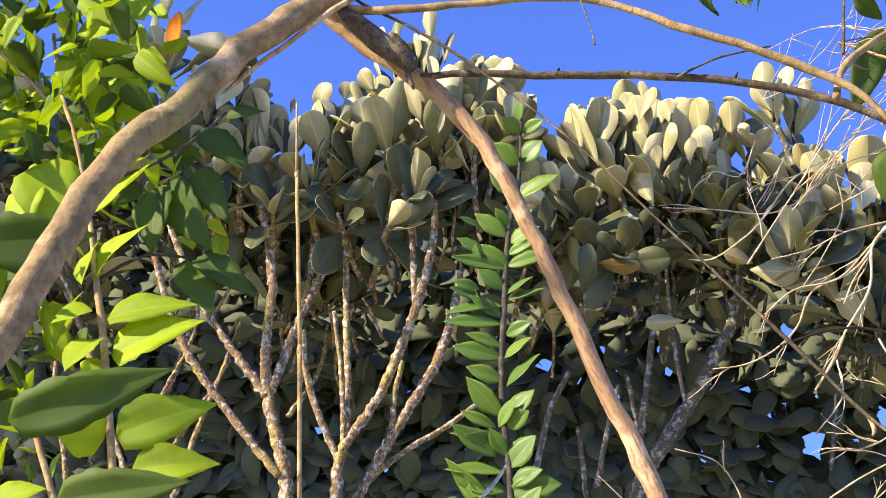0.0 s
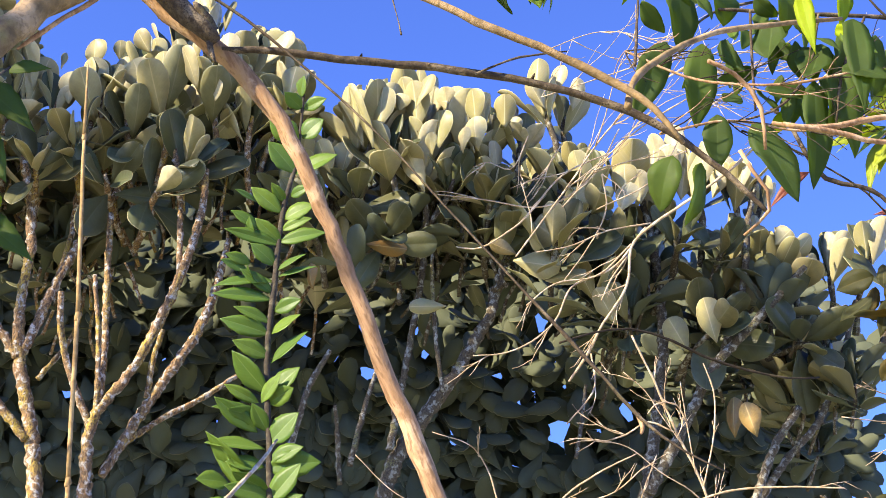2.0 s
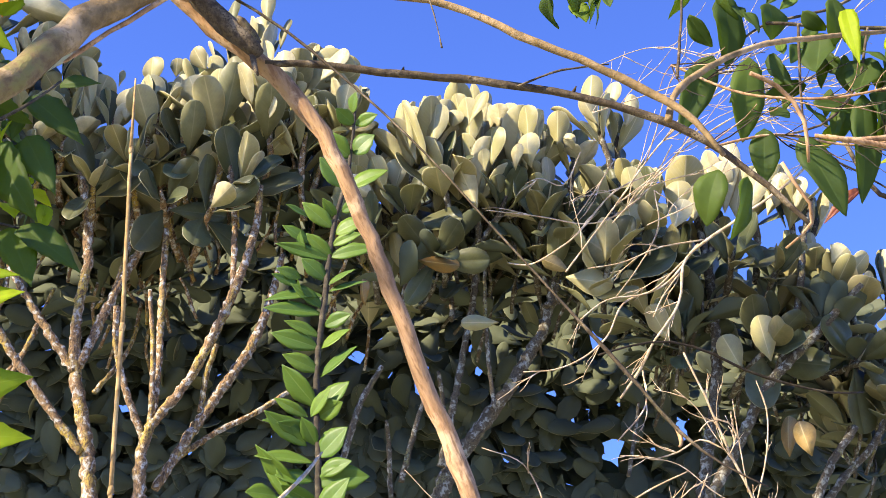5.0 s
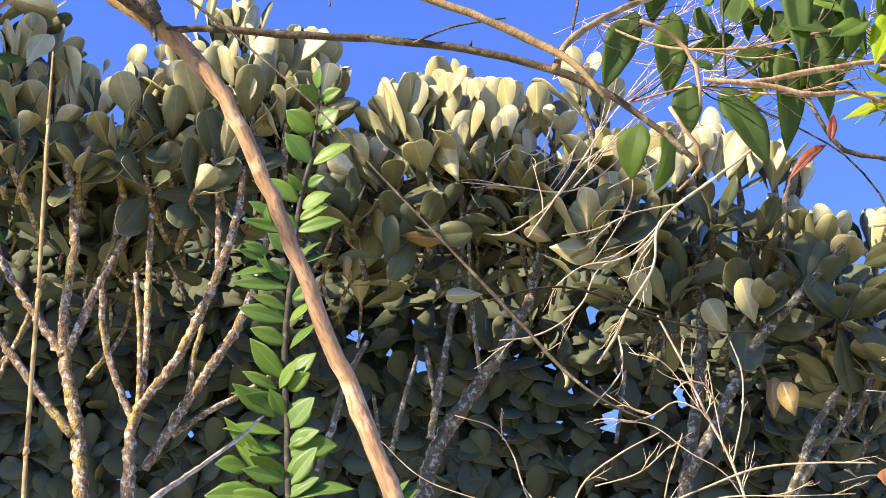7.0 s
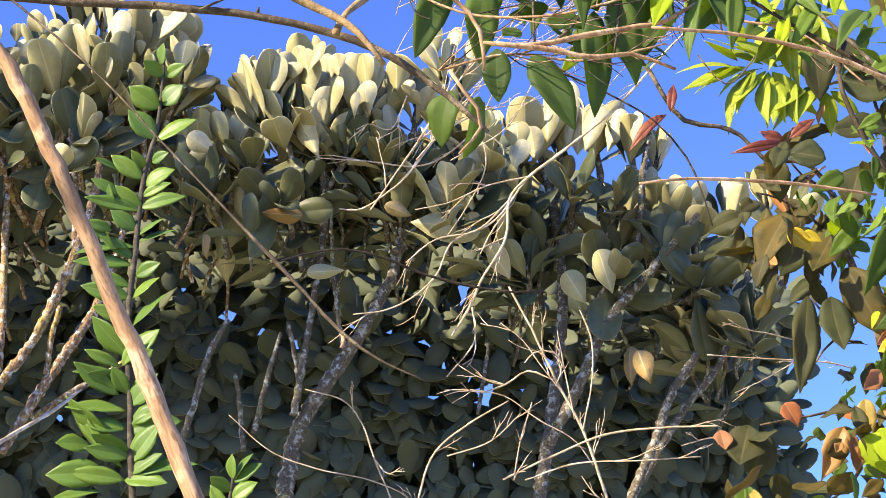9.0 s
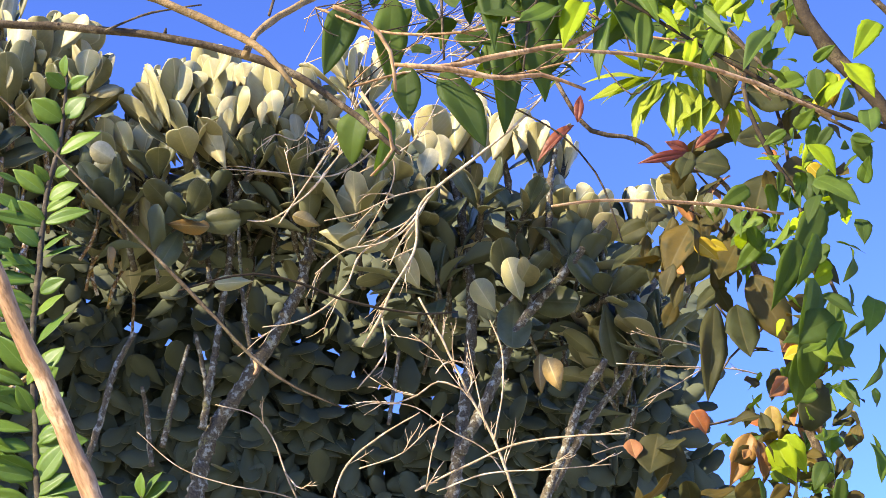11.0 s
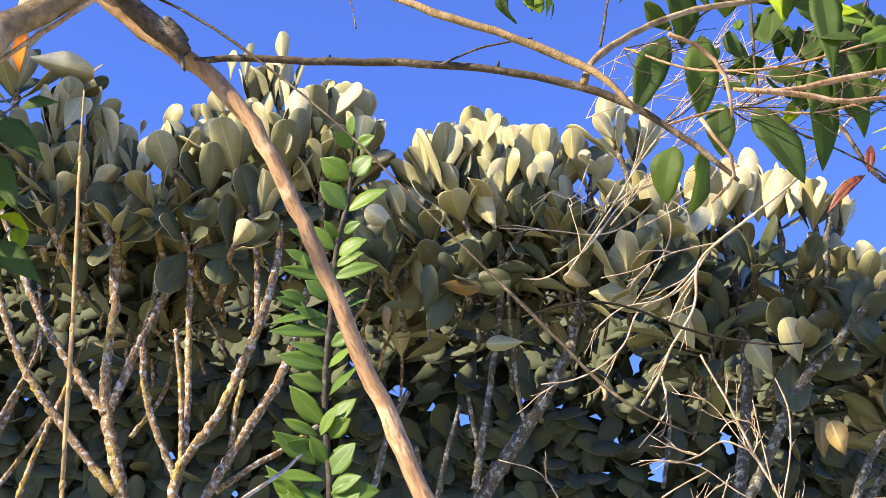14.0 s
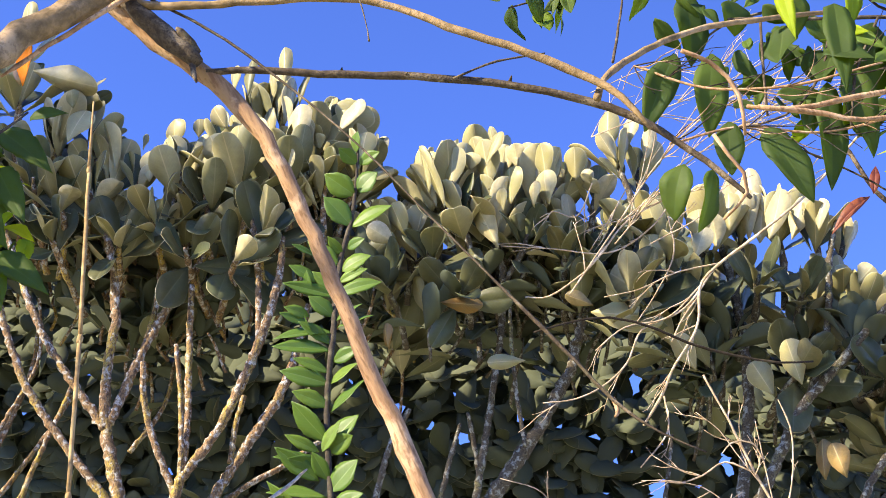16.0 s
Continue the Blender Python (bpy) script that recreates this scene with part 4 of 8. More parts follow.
set_leaf(grey, (0.228, 4.43, 4.253), (0.238, 4.4, 4.314), 0.060, AWAY, 0.51)
set_leaf(grey, (0.313, 4.33, 4.189), (0.33, 4.29, 4.241), 0.048, AWAY, 0.51)
set_leaf(grey, (-0.034, 4.4, 4.109), (-0.122, 4.37, 4.189), 0.074, AWAY, 0.51)
set_leaf(grey, (0.051, 4.29, 3.938), (-0.027, 4.26, 4.098), 0.078, AWAY, 0.51)
set_leaf(grey, (0.064, 4.36, 4.001), (0.024, 4.33, 4.114), 0.072, AWAY, 0.51)
set_leaf(grey, (-0.123, 4.43, 4.022), (-0.165, 4.4, 4.129), 0.081, AWAY, 0.51)
set_leaf(grey, (0.146, 4.33, 4.173), (0.135, 4.29, 4.256), 0.073, AWAY, 0.51)
set_leaf(grey, (-0.061, 4.4, 4.192), (-0.073, 4.37, 4.284), 0.071, AWAY, 0.51)
set_leaf(grey, (0.683, 4.29, 3.98), (0.669, 4.26, 4.078), 0.082, AWAY, 0.51)
set_leaf(grey, (0.78, 4.36, 4.058), (0.771, 4.33, 4.188), 0.084, AWAY, 0.51)
set_leaf(grey, (0.848, 4.43, 4.068), (0.856, 4.4, 4.32), 0.085, AWAY, 0.51)
set_leaf(grey, (0.897, 4.33, 4.009), (0.946, 4.29, 4.165), 0.087, AWAY, 0.51)
set_leaf(grey, (0.979, 4.4, 4.053), (1.02, 4.37, 4.206), 0.070, AWAY, 0.51)
set_leaf(grey, (1.045, 4.29, 4.021), (1.047, 4.26, 4.122), 0.065, AWAY, 0.51)
set_leaf(grey, (1.135, 4.36, 4.011), (1.148, 4.33, 4.11), 0.052, AWAY, 0.51)
set_leaf(grey, (0.597, 4.43, 4.097), (0.586, 4.4, 4.2), 0.078, AWAY, 0.51)
set_leaf(grey, (0.545, 4.33, 3.898), (0.519, 4.29, 3.997), 0.082, AWAY, 0.51)
set_leaf(grey, (0.621, 4.4, 3.941), (0.599, 4.37, 4.039), 0.083, AWAY, 0.51)
set_leaf(grey, (0.664, 4.29, 3.914), (0.689, 4.26, 4.011), 0.074, AWAY, 0.51)
set_leaf(grey, (0.393, 4.36, 4.343), (0.388, 4.33, 4.506), 0.068, AWAY, 0.51)
set_leaf(grey, (0.463, 4.43, 4.416), (0.458, 4.4, 4.534), 0.065, AWAY, 0.51)
set_leaf(grey, (0.422, 4.33, 4.301), (0.358, 4.29, 4.384), 0.048, AWAY, 0.51)
set_leaf(grey, (0.517, 4.4, 4.35), (0.536, 4.37, 4.458), 0.061, AWAY, 0.51)
set_leaf(grey, (0.367, 4.29, 4.142), (0.323, 4.26, 4.178), 0.069, AWAY, 0.51)
set_leaf(grey, (0.528, 4.36, 3.814), (0.395, 4.33, 3.871), 0.128, AWAY, 0.51)
set_leaf(grey, (0.345, 4.43, 3.791), (0.498, 4.4, 3.763), 0.086, AWAY, 0.51)
set_leaf(grey, (0.44, 4.33, 3.677), (0.567, 4.29, 3.69), 0.059, AWAY, 0.51)
set_leaf(grey, (0.145, 4.4, 3.6), (0.033, 4.37, 3.578), 0.049, AWAY, 0.51)
set_leaf(grey, (0.654, 4.29, 3.53), (0.594, 4.26, 3.633), 0.075, AWAY, 0.51)
set_leaf(grey, (0.972, 4.36, 3.525), (0.926, 4.33, 3.66), 0.084, AWAY, 0.51)
set_leaf(grey, (0.898, 4.43, 3.519), (0.832, 4.4, 3.616), 0.077, AWAY, 0.51)
set_leaf(grey, (-0.246, 4.33, 3.993), (-0.305, 4.29, 4.095), 0.080, AWAY, 0.51)
set_leaf(grey, (-0.227, 4.4, 4.025), (-0.224, 4.37, 4.152), 0.081, AWAY, 0.51)
set_leaf(grey, (-0.275, 4.29, 3.947), (-0.365, 4.26, 3.99), 0.061, AWAY, 0.51)
set_leaf(grey, (0.739, 4.36, 3.99), (0.725, 4.33, 4.098), 0.076, AWAY, 0.51)
set_leaf(grey, (0.882, 4.43, 4.056), (0.894, 4.4, 4.188), 0.074, AWAY, 0.51)
set_leaf(grey, (1.159, 4.33, 3.861), (1.197, 4.29, 3.898), 0.065, AWAY, 0.51)
set_leaf(grey, (-0.254, 4.23, 3.542), (-0.287, 4.2, 3.613), 0.061, AWAY, 0.51, FADED[0], "withered brown leaf")
set_leaf(grey, (-0.119, 4.3, 3.743), (0.009, 4.27, 3.72), 0.059, AWAY, 0.51, FADED[0], "withered brown leaf")
set_leaf(grey, (1.022, 4.37, 3.227), (1.004, 4.34, 3.354), 0.068, AWAY, 0.51, FADED[0], "withered brown leaf")
set_leaf(grey, (1.061, 4.26, 3.192), (1.017, 4.23, 3.289), 0.073, AWAY, 0.51, FADED[0], "withered brown leaf")
set_leaf(grey, (0.35, 4.33, 3.761), (0.263, 4.3, 3.782), 0.053, AWAY, 0.51, FADED[0], "withered brown leaf")

# sunlit leaves that stand up along the crowns' edge, turned edge-on to the others, and shaded ones below them
EDGE_ON, BACKED = (0.75, 0.6, 0.05), (-0.35, 0.8, 0.45)
set_leaf(grey, (-0.119, 4.219, 4.038), (-0.188, 4.187, 4.241), 0.079, EDGE_ON, 0.50, BIG[1])
set_leaf(grey, (-0.107, 4.272, 4.141), (-0.113, 4.240, 4.286), 0.087, EDGE_ON, 0.50, BIG[2])
set_leaf(grey, (-0.156, 4.326, 4.105), (-0.230, 4.294, 4.254), 0.061, EDGE_ON, 0.50, BIG[3])
set_leaf(grey, (0.003, 4.219, 4.193), (0.028, 4.187, 4.319), 0.063, EDGE_ON, 0.50, BIG[5])
set_leaf(grey, (0.013, 4.272, 4.143), (-0.003, 4.240, 4.310), 0.100, EDGE_ON, 0.50, BIG[6])
set_leaf(grey, (0.126, 4.326, 4.268), (0.118, 4.294, 4.343), 0.076, EDGE_ON, 0.50, BIG[7])
set_leaf(grey, (0.194, 4.219, 4.155), (0.186, 4.187, 4.264), 0.095, EDGE_ON, 0.50, BIG[1])
set_leaf(grey, (0.087, 4.272, 4.088), (0.071, 4.240, 4.209), 0.112, EDGE_ON, 0.50, BIG[2])
set_leaf(grey, (0.131, 4.326, 4.152), (0.102, 4.294, 4.283), 0.084, EDGE_ON, 0.50, BIG[3])
set_leaf(grey, (0.209, 4.219, 4.056), (0.177, 4.187, 4.163), 0.072, EDGE_ON, 0.50, BIG[5])
set_leaf(grey, (0.288, 4.272, 4.179), (0.286, 4.240, 4.287), 0.075, EDGE_ON, 0.50, BIG[6])
set_leaf(grey, (0.256, 4.326, 4.170), (0.255, 4.294, 4.264), 0.076, EDGE_ON, 0.50, BIG[7])
set_leaf(grey, (0.028, 4.326, 4.136), (0.007, 4.294, 4.244), 0.084, EDGE_ON, 0.50, BIG[3])
set_leaf(grey, (0.068, 4.219, 4.027), (0.044, 4.187, 4.089), 0.081, EDGE_ON, 0.50, BIG[5])
set_leaf(grey, (0.338, 4.219, 4.130), (0.313, 4.187, 4.157), 0.053, EDGE_ON, 0.50, BIG[1])
set_leaf(grey, (-0.051, 4.272, 4.216), (-0.045, 4.240, 4.265), 0.061, EDGE_ON, 0.50, BIG[2])
set_leaf(grey, (0.065, 4.326, 4.253), (0.076, 4.294, 4.327), 0.068, EDGE_ON, 0.50, BIG[3])
set_leaf(grey, (0.162, 4.219, 4.043), (0.149, 4.187, 4.120), 0.078, EDGE_ON, 0.50, BIG[5])
set_leaf(grey, (-0.013, 4.389, 4.018), (-0.030, 4.358, 4.155), 0.125, BACKED, 0.50, BIG[1])
set_leaf(grey, (-0.203, 4.443, 4.061), (-0.183, 4.411, 4.180), 0.085, BACKED, 0.50, BIG[2])
set_leaf(grey, (-0.271, 4.496, 4.092), (-0.282, 4.464, 4.203), 0.100, BACKED, 0.50, BIG[3])
set_leaf(grey, (-0.224, 4.389, 4.035), (-0.200, 4.358, 4.137), 0.081, BACKED, 0.50, BIG[5])
set_leaf(grey, (-0.088, 4.443, 3.991), (-0.042, 4.411, 4.087), 0.096, BACKED, 0.50, BIG[6])
set_leaf(grey, (0.064, 4.496, 4.069), (0.074, 4.464, 4.152), 0.082, BACKED, 0.50, BIG[7])
set_leaf(grey, (-0.152, 4.389, 3.931), (-0.178, 4.358, 4.010), 0.080, BACKED, 0.50, BIG[1])
set_leaf(grey, (0.012, 4.443, 3.938), (-0.071, 4.411, 3.945), 0.075, BACKED, 0.50, BIG[2])
set_leaf(grey, (0.115, 4.496, 4.040), (0.125, 4.464, 4.138), 0.082, BACKED, 0.50, BIG[3])
set_leaf(grey, (-0.075, 4.389, 3.836), (-0.027, 4.358, 3.874), 0.079, BACKED, 0.50, BIG[5])
set_leaf(pale, (-0.689, 4.198, 4.196), (-0.734, 4.166, 4.331), 0.098, EDGE_ON, 0.50, BIG[1])
set_leaf(pale, (-0.628, 4.251, 4.292), (-0.626, 4.219, 4.439), 0.079, EDGE_ON, 0.50, BIG[2])
set_leaf(pale, (-0.589, 4.304, 4.285), (-0.609, 4.272, 4.401), 0.066, EDGE_ON, 0.50, BIG[3])
set_leaf(pale, (-0.396, 4.198, 4.186), (-0.391, 4.166, 4.295), 0.069, EDGE_ON, 0.50, BIG[5])
set_leaf(pale, (-0.383, 4.251, 4.207), (-0.345, 4.219, 4.312), 0.078, EDGE_ON, 0.50, BIG[6])
set_leaf(pale, (-0.557, 4.304, 4.314), (-0.573, 4.272, 4.351), 0.059, EDGE_ON, 0.50, BIG[7])
set_leaf(pale, (-0.627, 4.198, 4.155), (-0.617, 4.166, 4.218), 0.055, EDGE_ON, 0.50, BIG[1])
set_leaf(pale, (-0.492, 4.368, 4.421), (-0.447, 4.336, 4.529), 0.131, BACKED, 0.50, BIG[1])
set_leaf(pale, (-0.585, 4.421, 4.519), (-0.523, 4.389, 4.574), 0.075, BACKED, 0.50, BIG[2])
set_leaf(pale, (-0.674, 4.475, 4.324), (-0.574, 4.443, 4.495), 0.068, BACKED, 0.50, BIG[3])
set_leaf(pale, (-0.688, 4.368, 4.193), (-0.703, 4.336, 4.333), 0.080, BACKED, 0.50, BIG[5])
set_leaf(pale, (-0.451, 4.421, 4.160), (-0.311, 4.389, 4.296), 0.053, BACKED, 0.50, BIG[6])
set_leaf(pale, (-0.452, 4.475, 4.222), (-0.367, 4.443, 4.292), 0.060, BACKED, 0.50, BIG[7])
set_leaf(pale, (-0.644, 4.368, 4.123), (-0.595, 4.336, 4.174), 0.083, BACKED, 0.50, BIG[1])
set_leaf(pale, (-0.371, 4.421, 4.073), (-0.312, 4.389, 4.142), 0.069, BACKED, 0.50, BIG[2])
set_leaf(pale, (-0.778, 4.475, 4.248), (-0.798, 4.443, 4.315), 0.072, BACKED, 0.50, BIG[3])

# the leaf mass below and behind the crown's edge, shade put into its colour
LOW = [leaf_data("leathery_leaf_low", (0.64, 0.95, 0.5), 0.46, 0.12 + 0.1 * i, (-0.4, 0.3, 0.0)[i], 0.15, [MURK, UNDER_SHADE], rows=5, half=1, seed=i) for i in range(3)]
GAPS = (
    (0.454, 3.564, 0.008), (0.445, 3.513, 0.009), (0.336, 3.357, 0.008), (0.370, 3.345, 0.008), (0.410, 3.304, 0.008), (0.366, 3.199, 0.008), (0.522, 3.165, 0.017), (0.510, 3.217, 0.011), (0.724, 3.288, 0.011),
    (1.154, 3.554, 0.009), (1.172, 3.511, 0.008), (-0.155, 3.378, 0.011), (-0.260, 3.438, 0.008), (0.114, 3.413, 0.008), (-0.926, 3.207, 0.008), (-1.241, 3.528, 0.009), (0.077, 3.483, 0.008), (-0.056, 3.330, 0.009),
    (0.903, 3.877, 0.011), (0.919, 3.827, 0.011), (0.954, 3.981, 0.011), (-0.185, 3.971, 0.008), (-0.199, 3.931, 0.011), (-0.805, 4.092, 0.009),
)


def in_gap(x, z, dx, dz, half):
    """Whether a leaf from (x, z) by (dx, dz), so wide, would close one of the gaps in the foliage."""
    for gx, gz, r in GAPS:
        t = min(max(((gx - x) * dx + (gz - z) * dz) / (dx * dx + dz * dz + 1e-9), 0.0), 1.0)
        if (x + t * dx - gx) ** 2 + (z + t * dz - gz) ** 2 < (r + half) ** 2:
            return True
    return False


TOPS.sort()
tx, tz = np.array([a for a, _ in TOPS]), np.array([b for _, b in TOPS])


def roof_at(x):
    near = tz[np.abs(tx - x) < 0.09]
    near = near if len(near) else tz[np.abs(tx - x) < 0.3]
    return (near.max() if len(near) else 4.7) - max(x - 1.5, 0.0) * 1.5


# whorls within the crowns, flatter towards their underside, each on its own bare shoot
rnd = random.Random(5)
inner = {"pale": [], "grey": []}
for n in range(470):
    x = rnd.uniform(-3.0, 1.42)
    deep = rnd.random() ** 1.15
    z, y = roof_at(x) - 0.22 - 0.34 * deep, rnd.uniform(4.38, 4.95)
    if in_gap(x, z, 0.0, 0.08, 0.08):
        continue
    ax = Vector((rnd.uniform(-0.5, 0.5), rnd.uniform(-0.55, 0.25), 1.0))
    fol = pale if x < -0.25 else grey
    # deeper whorls get the darker leaf copies: shade by colour
    rosette(fol, (x, y, z), ax, rnd.randint(6, 8), rnd.uniform(0.13, 0.19), 0.6 + 0.6 * deep, n + 500, top=False, kinds=DIM * 3 + BIG_SHADE[:3] if deep > 0.55 else BIG_SHADE + BIG[:4] if deep > 0.25 else BIG, single=False)
    low = Vector((x, y, z)) - ax.normalized() * rnd.uniform(0.06, 0.2) + Vector((rnd.uniform(-0.04, 0.04), 0.06, 0))
    mid = (low + Vector((x, y, z))) / 2 + 0.02 * unit(rnd)
    inner["pale" if x < -0.25 else "grey"].append(tube([(*low, 0.006), (*mid, 0.006), (x, y, z, 0.005), (x, y, z + 0.03, 0.003)], None, 6, 0.03, 0.10, n, 0.25, raw=True))
for tree, mat, key in ((PALE, LICHEN, "pale"), (GREY, DUSK, "grey")):
    tagged(under("shoot_wood", joined("shoot_wood", inner[key], [mat]), tree, "short bare leaf-scarred shoots"), kind="stuff")

# the far side of the crowns, seen between the stems too, coloured as shaded
rnd = random.Random(6)
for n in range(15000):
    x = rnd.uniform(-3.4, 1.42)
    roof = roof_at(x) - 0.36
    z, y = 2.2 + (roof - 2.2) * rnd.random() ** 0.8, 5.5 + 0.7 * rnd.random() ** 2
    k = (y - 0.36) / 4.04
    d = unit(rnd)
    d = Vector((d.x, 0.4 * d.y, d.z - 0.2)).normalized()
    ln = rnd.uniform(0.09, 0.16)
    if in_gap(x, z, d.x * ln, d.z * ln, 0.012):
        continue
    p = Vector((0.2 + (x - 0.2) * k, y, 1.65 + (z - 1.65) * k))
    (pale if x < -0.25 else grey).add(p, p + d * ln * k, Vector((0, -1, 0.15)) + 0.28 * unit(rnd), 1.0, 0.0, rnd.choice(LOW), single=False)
pale.finish("foliage", "mass of leathery leaves, mostly coloured dark for shade")
grey.finish("foliage", "mass of leathery leaves, mostly coloured dark for shade")

# ---- an unseen tree added to one side, so its crown shades the lower leaves ----
SHADE = thing("unseen_shade_tree", (-4.4, 1.2, 0.0), "unseen broad-leaved tree added to shade the neighbouring crowns", "tree")
under("trunk", tube([(-4.4, 1.2, -0.05, 0.16), (-4.4, 1.22, 2.0, 0.13), (-4.35, 1.35, 4.5, 0.08), (-4.4, 1.4, 6.8, 0.03)], DUSK, 10, 0.1, 0.08, 3), SHADE)
under("limb", tube([(-4.38, 1.3, 3.9, 0.06), (-3.9, 1.35, 5.2, 0.04), (-2.9, 1.4, 6.2, 0.02)], DUSK, 8, 0.1, 0.08, 4), SHADE)
under("limb", tube([(-4.38, 1.3, 3.6, 0.06), (-4.9, 1.35, 5.2, 0.045), (-5.6, 1.4, 6.8, 0.02)], DUSK, 8, 0.1, 0.08, 5), SHADE)
# the orange leaf's place, kept free of this tree's shade
GLINT = Vector((-1.458, 3.97, 4.394))
shade = Foliage(SHADE, LOW, 0, 31)
rnd = random.Random(32)
# how high its shade reaches on the neighbouring crowns, and from where it begins
SHADE_EDGE = ((-2.4, 5.0), (-1.75, 4.95), (-1.45, 4.85), (-1.28, 4.62), (-1.15, 4.42), (-1.0, 4.34), (-0.85, 4.30), (-0.6, 4.25), (-0.35, 4.02), (-0.2, 3.84), (0.1, 3.82), (0.4, 3.90), (0.6, 3.95), (0.8, 3.97), (1.1, 3.95), (1.3, 3.82), (1.7, 3.74))
ex, ez = [a for a, _ in SHADE_EDGE], [b for _, b in SHADE_EDGE]
for k in range(2600):
    x = rnd.uniform(-2.4, 1.7)
    top = float(np.interp(x, ex, ez))
    low = 3.86 if x < -0.45 else 2.55 if x < 0.6 else 3.3
    z = top - (top - low) * rnd.random()
    if rnd.random() > (top - low) / 1.3:
        continue
    # small gaps in the crown let flecks of sun through
    if noise.noise((x * 9.0, z * 9.0, 3.1)) > (0.24 if z < top - 0.4 else -0.09 if x > -0.5 else 0.04 if x < -1.3 else -0.22):
        continue
    q = Vector((x, 4.3, z))
    p = q + SUN * ((4.3 - rnd.uniform(1.0, 1.8)) / -SUN.y)
    if (p - GLINT - SUN * (p - GLINT).dot(SUN) / SUN.length_squared).length < 0.08:
        continue
    shade.add(p, p + unit(rnd) * rnd.uniform(0.12, 0.2), unit(rnd) + Vector((0, 0, 0.6)), 1.0, 0.0, single=False)
# more of it, added to keep the sun off the leaf mass behind
for k in range(1900):
    q = Vector((rnd.uniform(-5.3, -2.4), 4.3, rnd.uniform(3.1, 5.0)))
    if noise.noise((q.x * 9.0, q.z * 9.0, 3.1)) > 0.3:
        continue
    p = q + SUN * ((4.3 - rnd.uniform(1.0, 1.8)) / -SUN.y)
    shade.add(p, p + unit(rnd) * rnd.uniform(0.12, 0.2), unit(rnd) + Vector((0, 0, 0.6)), 1.0, 0.0, single=False)
# a low spray added to that tree to shadow the near branch's fork
for q in ((-0.384, 1.64, 2.576), (-0.359, 1.67, 2.635)):
    q = Vector(q) + SUN * 3.0
    under("limb", tube([(-4.38, 1.3, 3.2, 0.03), (-3.4, 0.7, 3.5, 0.018), (*(q + Vector((-0.05, 0, -0.05))), 0.006)], DUSK, 7, 0.1, 0.08, 6), SHADE)
    for k in range(8):
        p = q + unit(rnd) * 0.05
        shade.add(p, p + unit(rnd) * rnd.uniform(0.07, 0.11), unit(rnd) + 1.2 * SUN, 1.0, 0.0, single=False)
shade.finish("crown", "unseen crown of leathery leaves, added to cast shade")

# ---- the overhanging branch close by ----
BOUGH = thing("overhanging_branch", (-1.15, 1.35, 0.0), "smooth tan forked branch arching over from a grey limb", "branch")
limb = [(-1.15, 1.35, -0.05, 0.05), (-1.0, 1.38, 1.0, 0.042)] + [(-0.52, 1.5, 2.078, 0.0179), (-0.491, 1.514, 2.176, 0.0172), (-0.478, 1.527, 2.237, 0.0171), (-0.466, 1.541, 2.299, 0.0169), (-0.453, 1.559, 2.372, 0.0169), (-0.42, 1.586, 2.476, 0.0164), (-0.382, 1.614, 2.536, 0.0163), (-0.357, 1.641, 2.607, 0.0168), (-0.321, 1.668, 2.677, 0.0167), (-0.284, 1.695, 2.73, 0.0159), (-0.264, 1.723, 2.774, 0.0144), (-0.234, 1.75, 2.839, 0.0129)]
under("limb", tube(limb, LIMB, 18, 0.022, 0.03, 1, 0.09), BOUGH, "brown-grey limb with a sunlit side")
main = [(-0.319, 1.74, 2.786, 0.0109), (-0.291, 1.754, 2.768, 0.0113), (-0.253, 1.768, 2.74, 0.0118), (-0.216, 1.778, 2.716, 0.0122), (-0.178, 1.787, 2.692, 0.0116), (-0.14, 1.793, 2.663, 0.0109), (-0.1, 1.798, 2.621, 0.0102), (-0.06, 1.811, 2.561, 0.0098), (-0.028, 1.829, 2.502, 0.0094), (0.001, 1.848, 2.45, 0.0098), (0.032, 1.867, 2.386, 0.0097), (0.055, 1.884, 2.336, 0.0101), (0.084, 1.898, 2.285, 0.0105), (0.123, 1.911, 2.206, 0.0109), (0.162, 1.921, 2.125, 0.0107), (0.21, 1.93, 2.031, 0.0106)]
under("bough", tube(main, SMOOTH, 14, 0.02, 0.025, 2, 0.06), BOUGH, "tan smooth bough")
under("bark_strip", tube([(-0.276, 1.74, 2.768, 0.0095), (-0.248, 1.745, 2.745, 0.0123), (-0.217, 1.75, 2.718, 0.0128), (-0.186, 1.755, 2.696, 0.0120), (-0.171, 1.76, 2.681, 0.0077)], TWIG, 8, 0.02, 0.12, 3), BOUGH, "dark peeling bark")
under("stub", tube([(-0.203, 1.77, 2.726, 0.0079), (-0.185, 1.763, 2.703, 0.0064), (-0.176, 1.757, 2.672, 0.0042), (-0.165, 1.75, 2.645, 0.0014)], TWIG, 7, 0.02, 0.15, 4), BOUGH)
under("stub", tube([(-0.177, 1.76, 2.696, 0.0078), (-0.191, 1.75, 2.714, 0.0071), (-0.199, 1.74, 2.721, 0.0021)], TWIG, 7, 0.02, 0.15, 5), BOUGH)
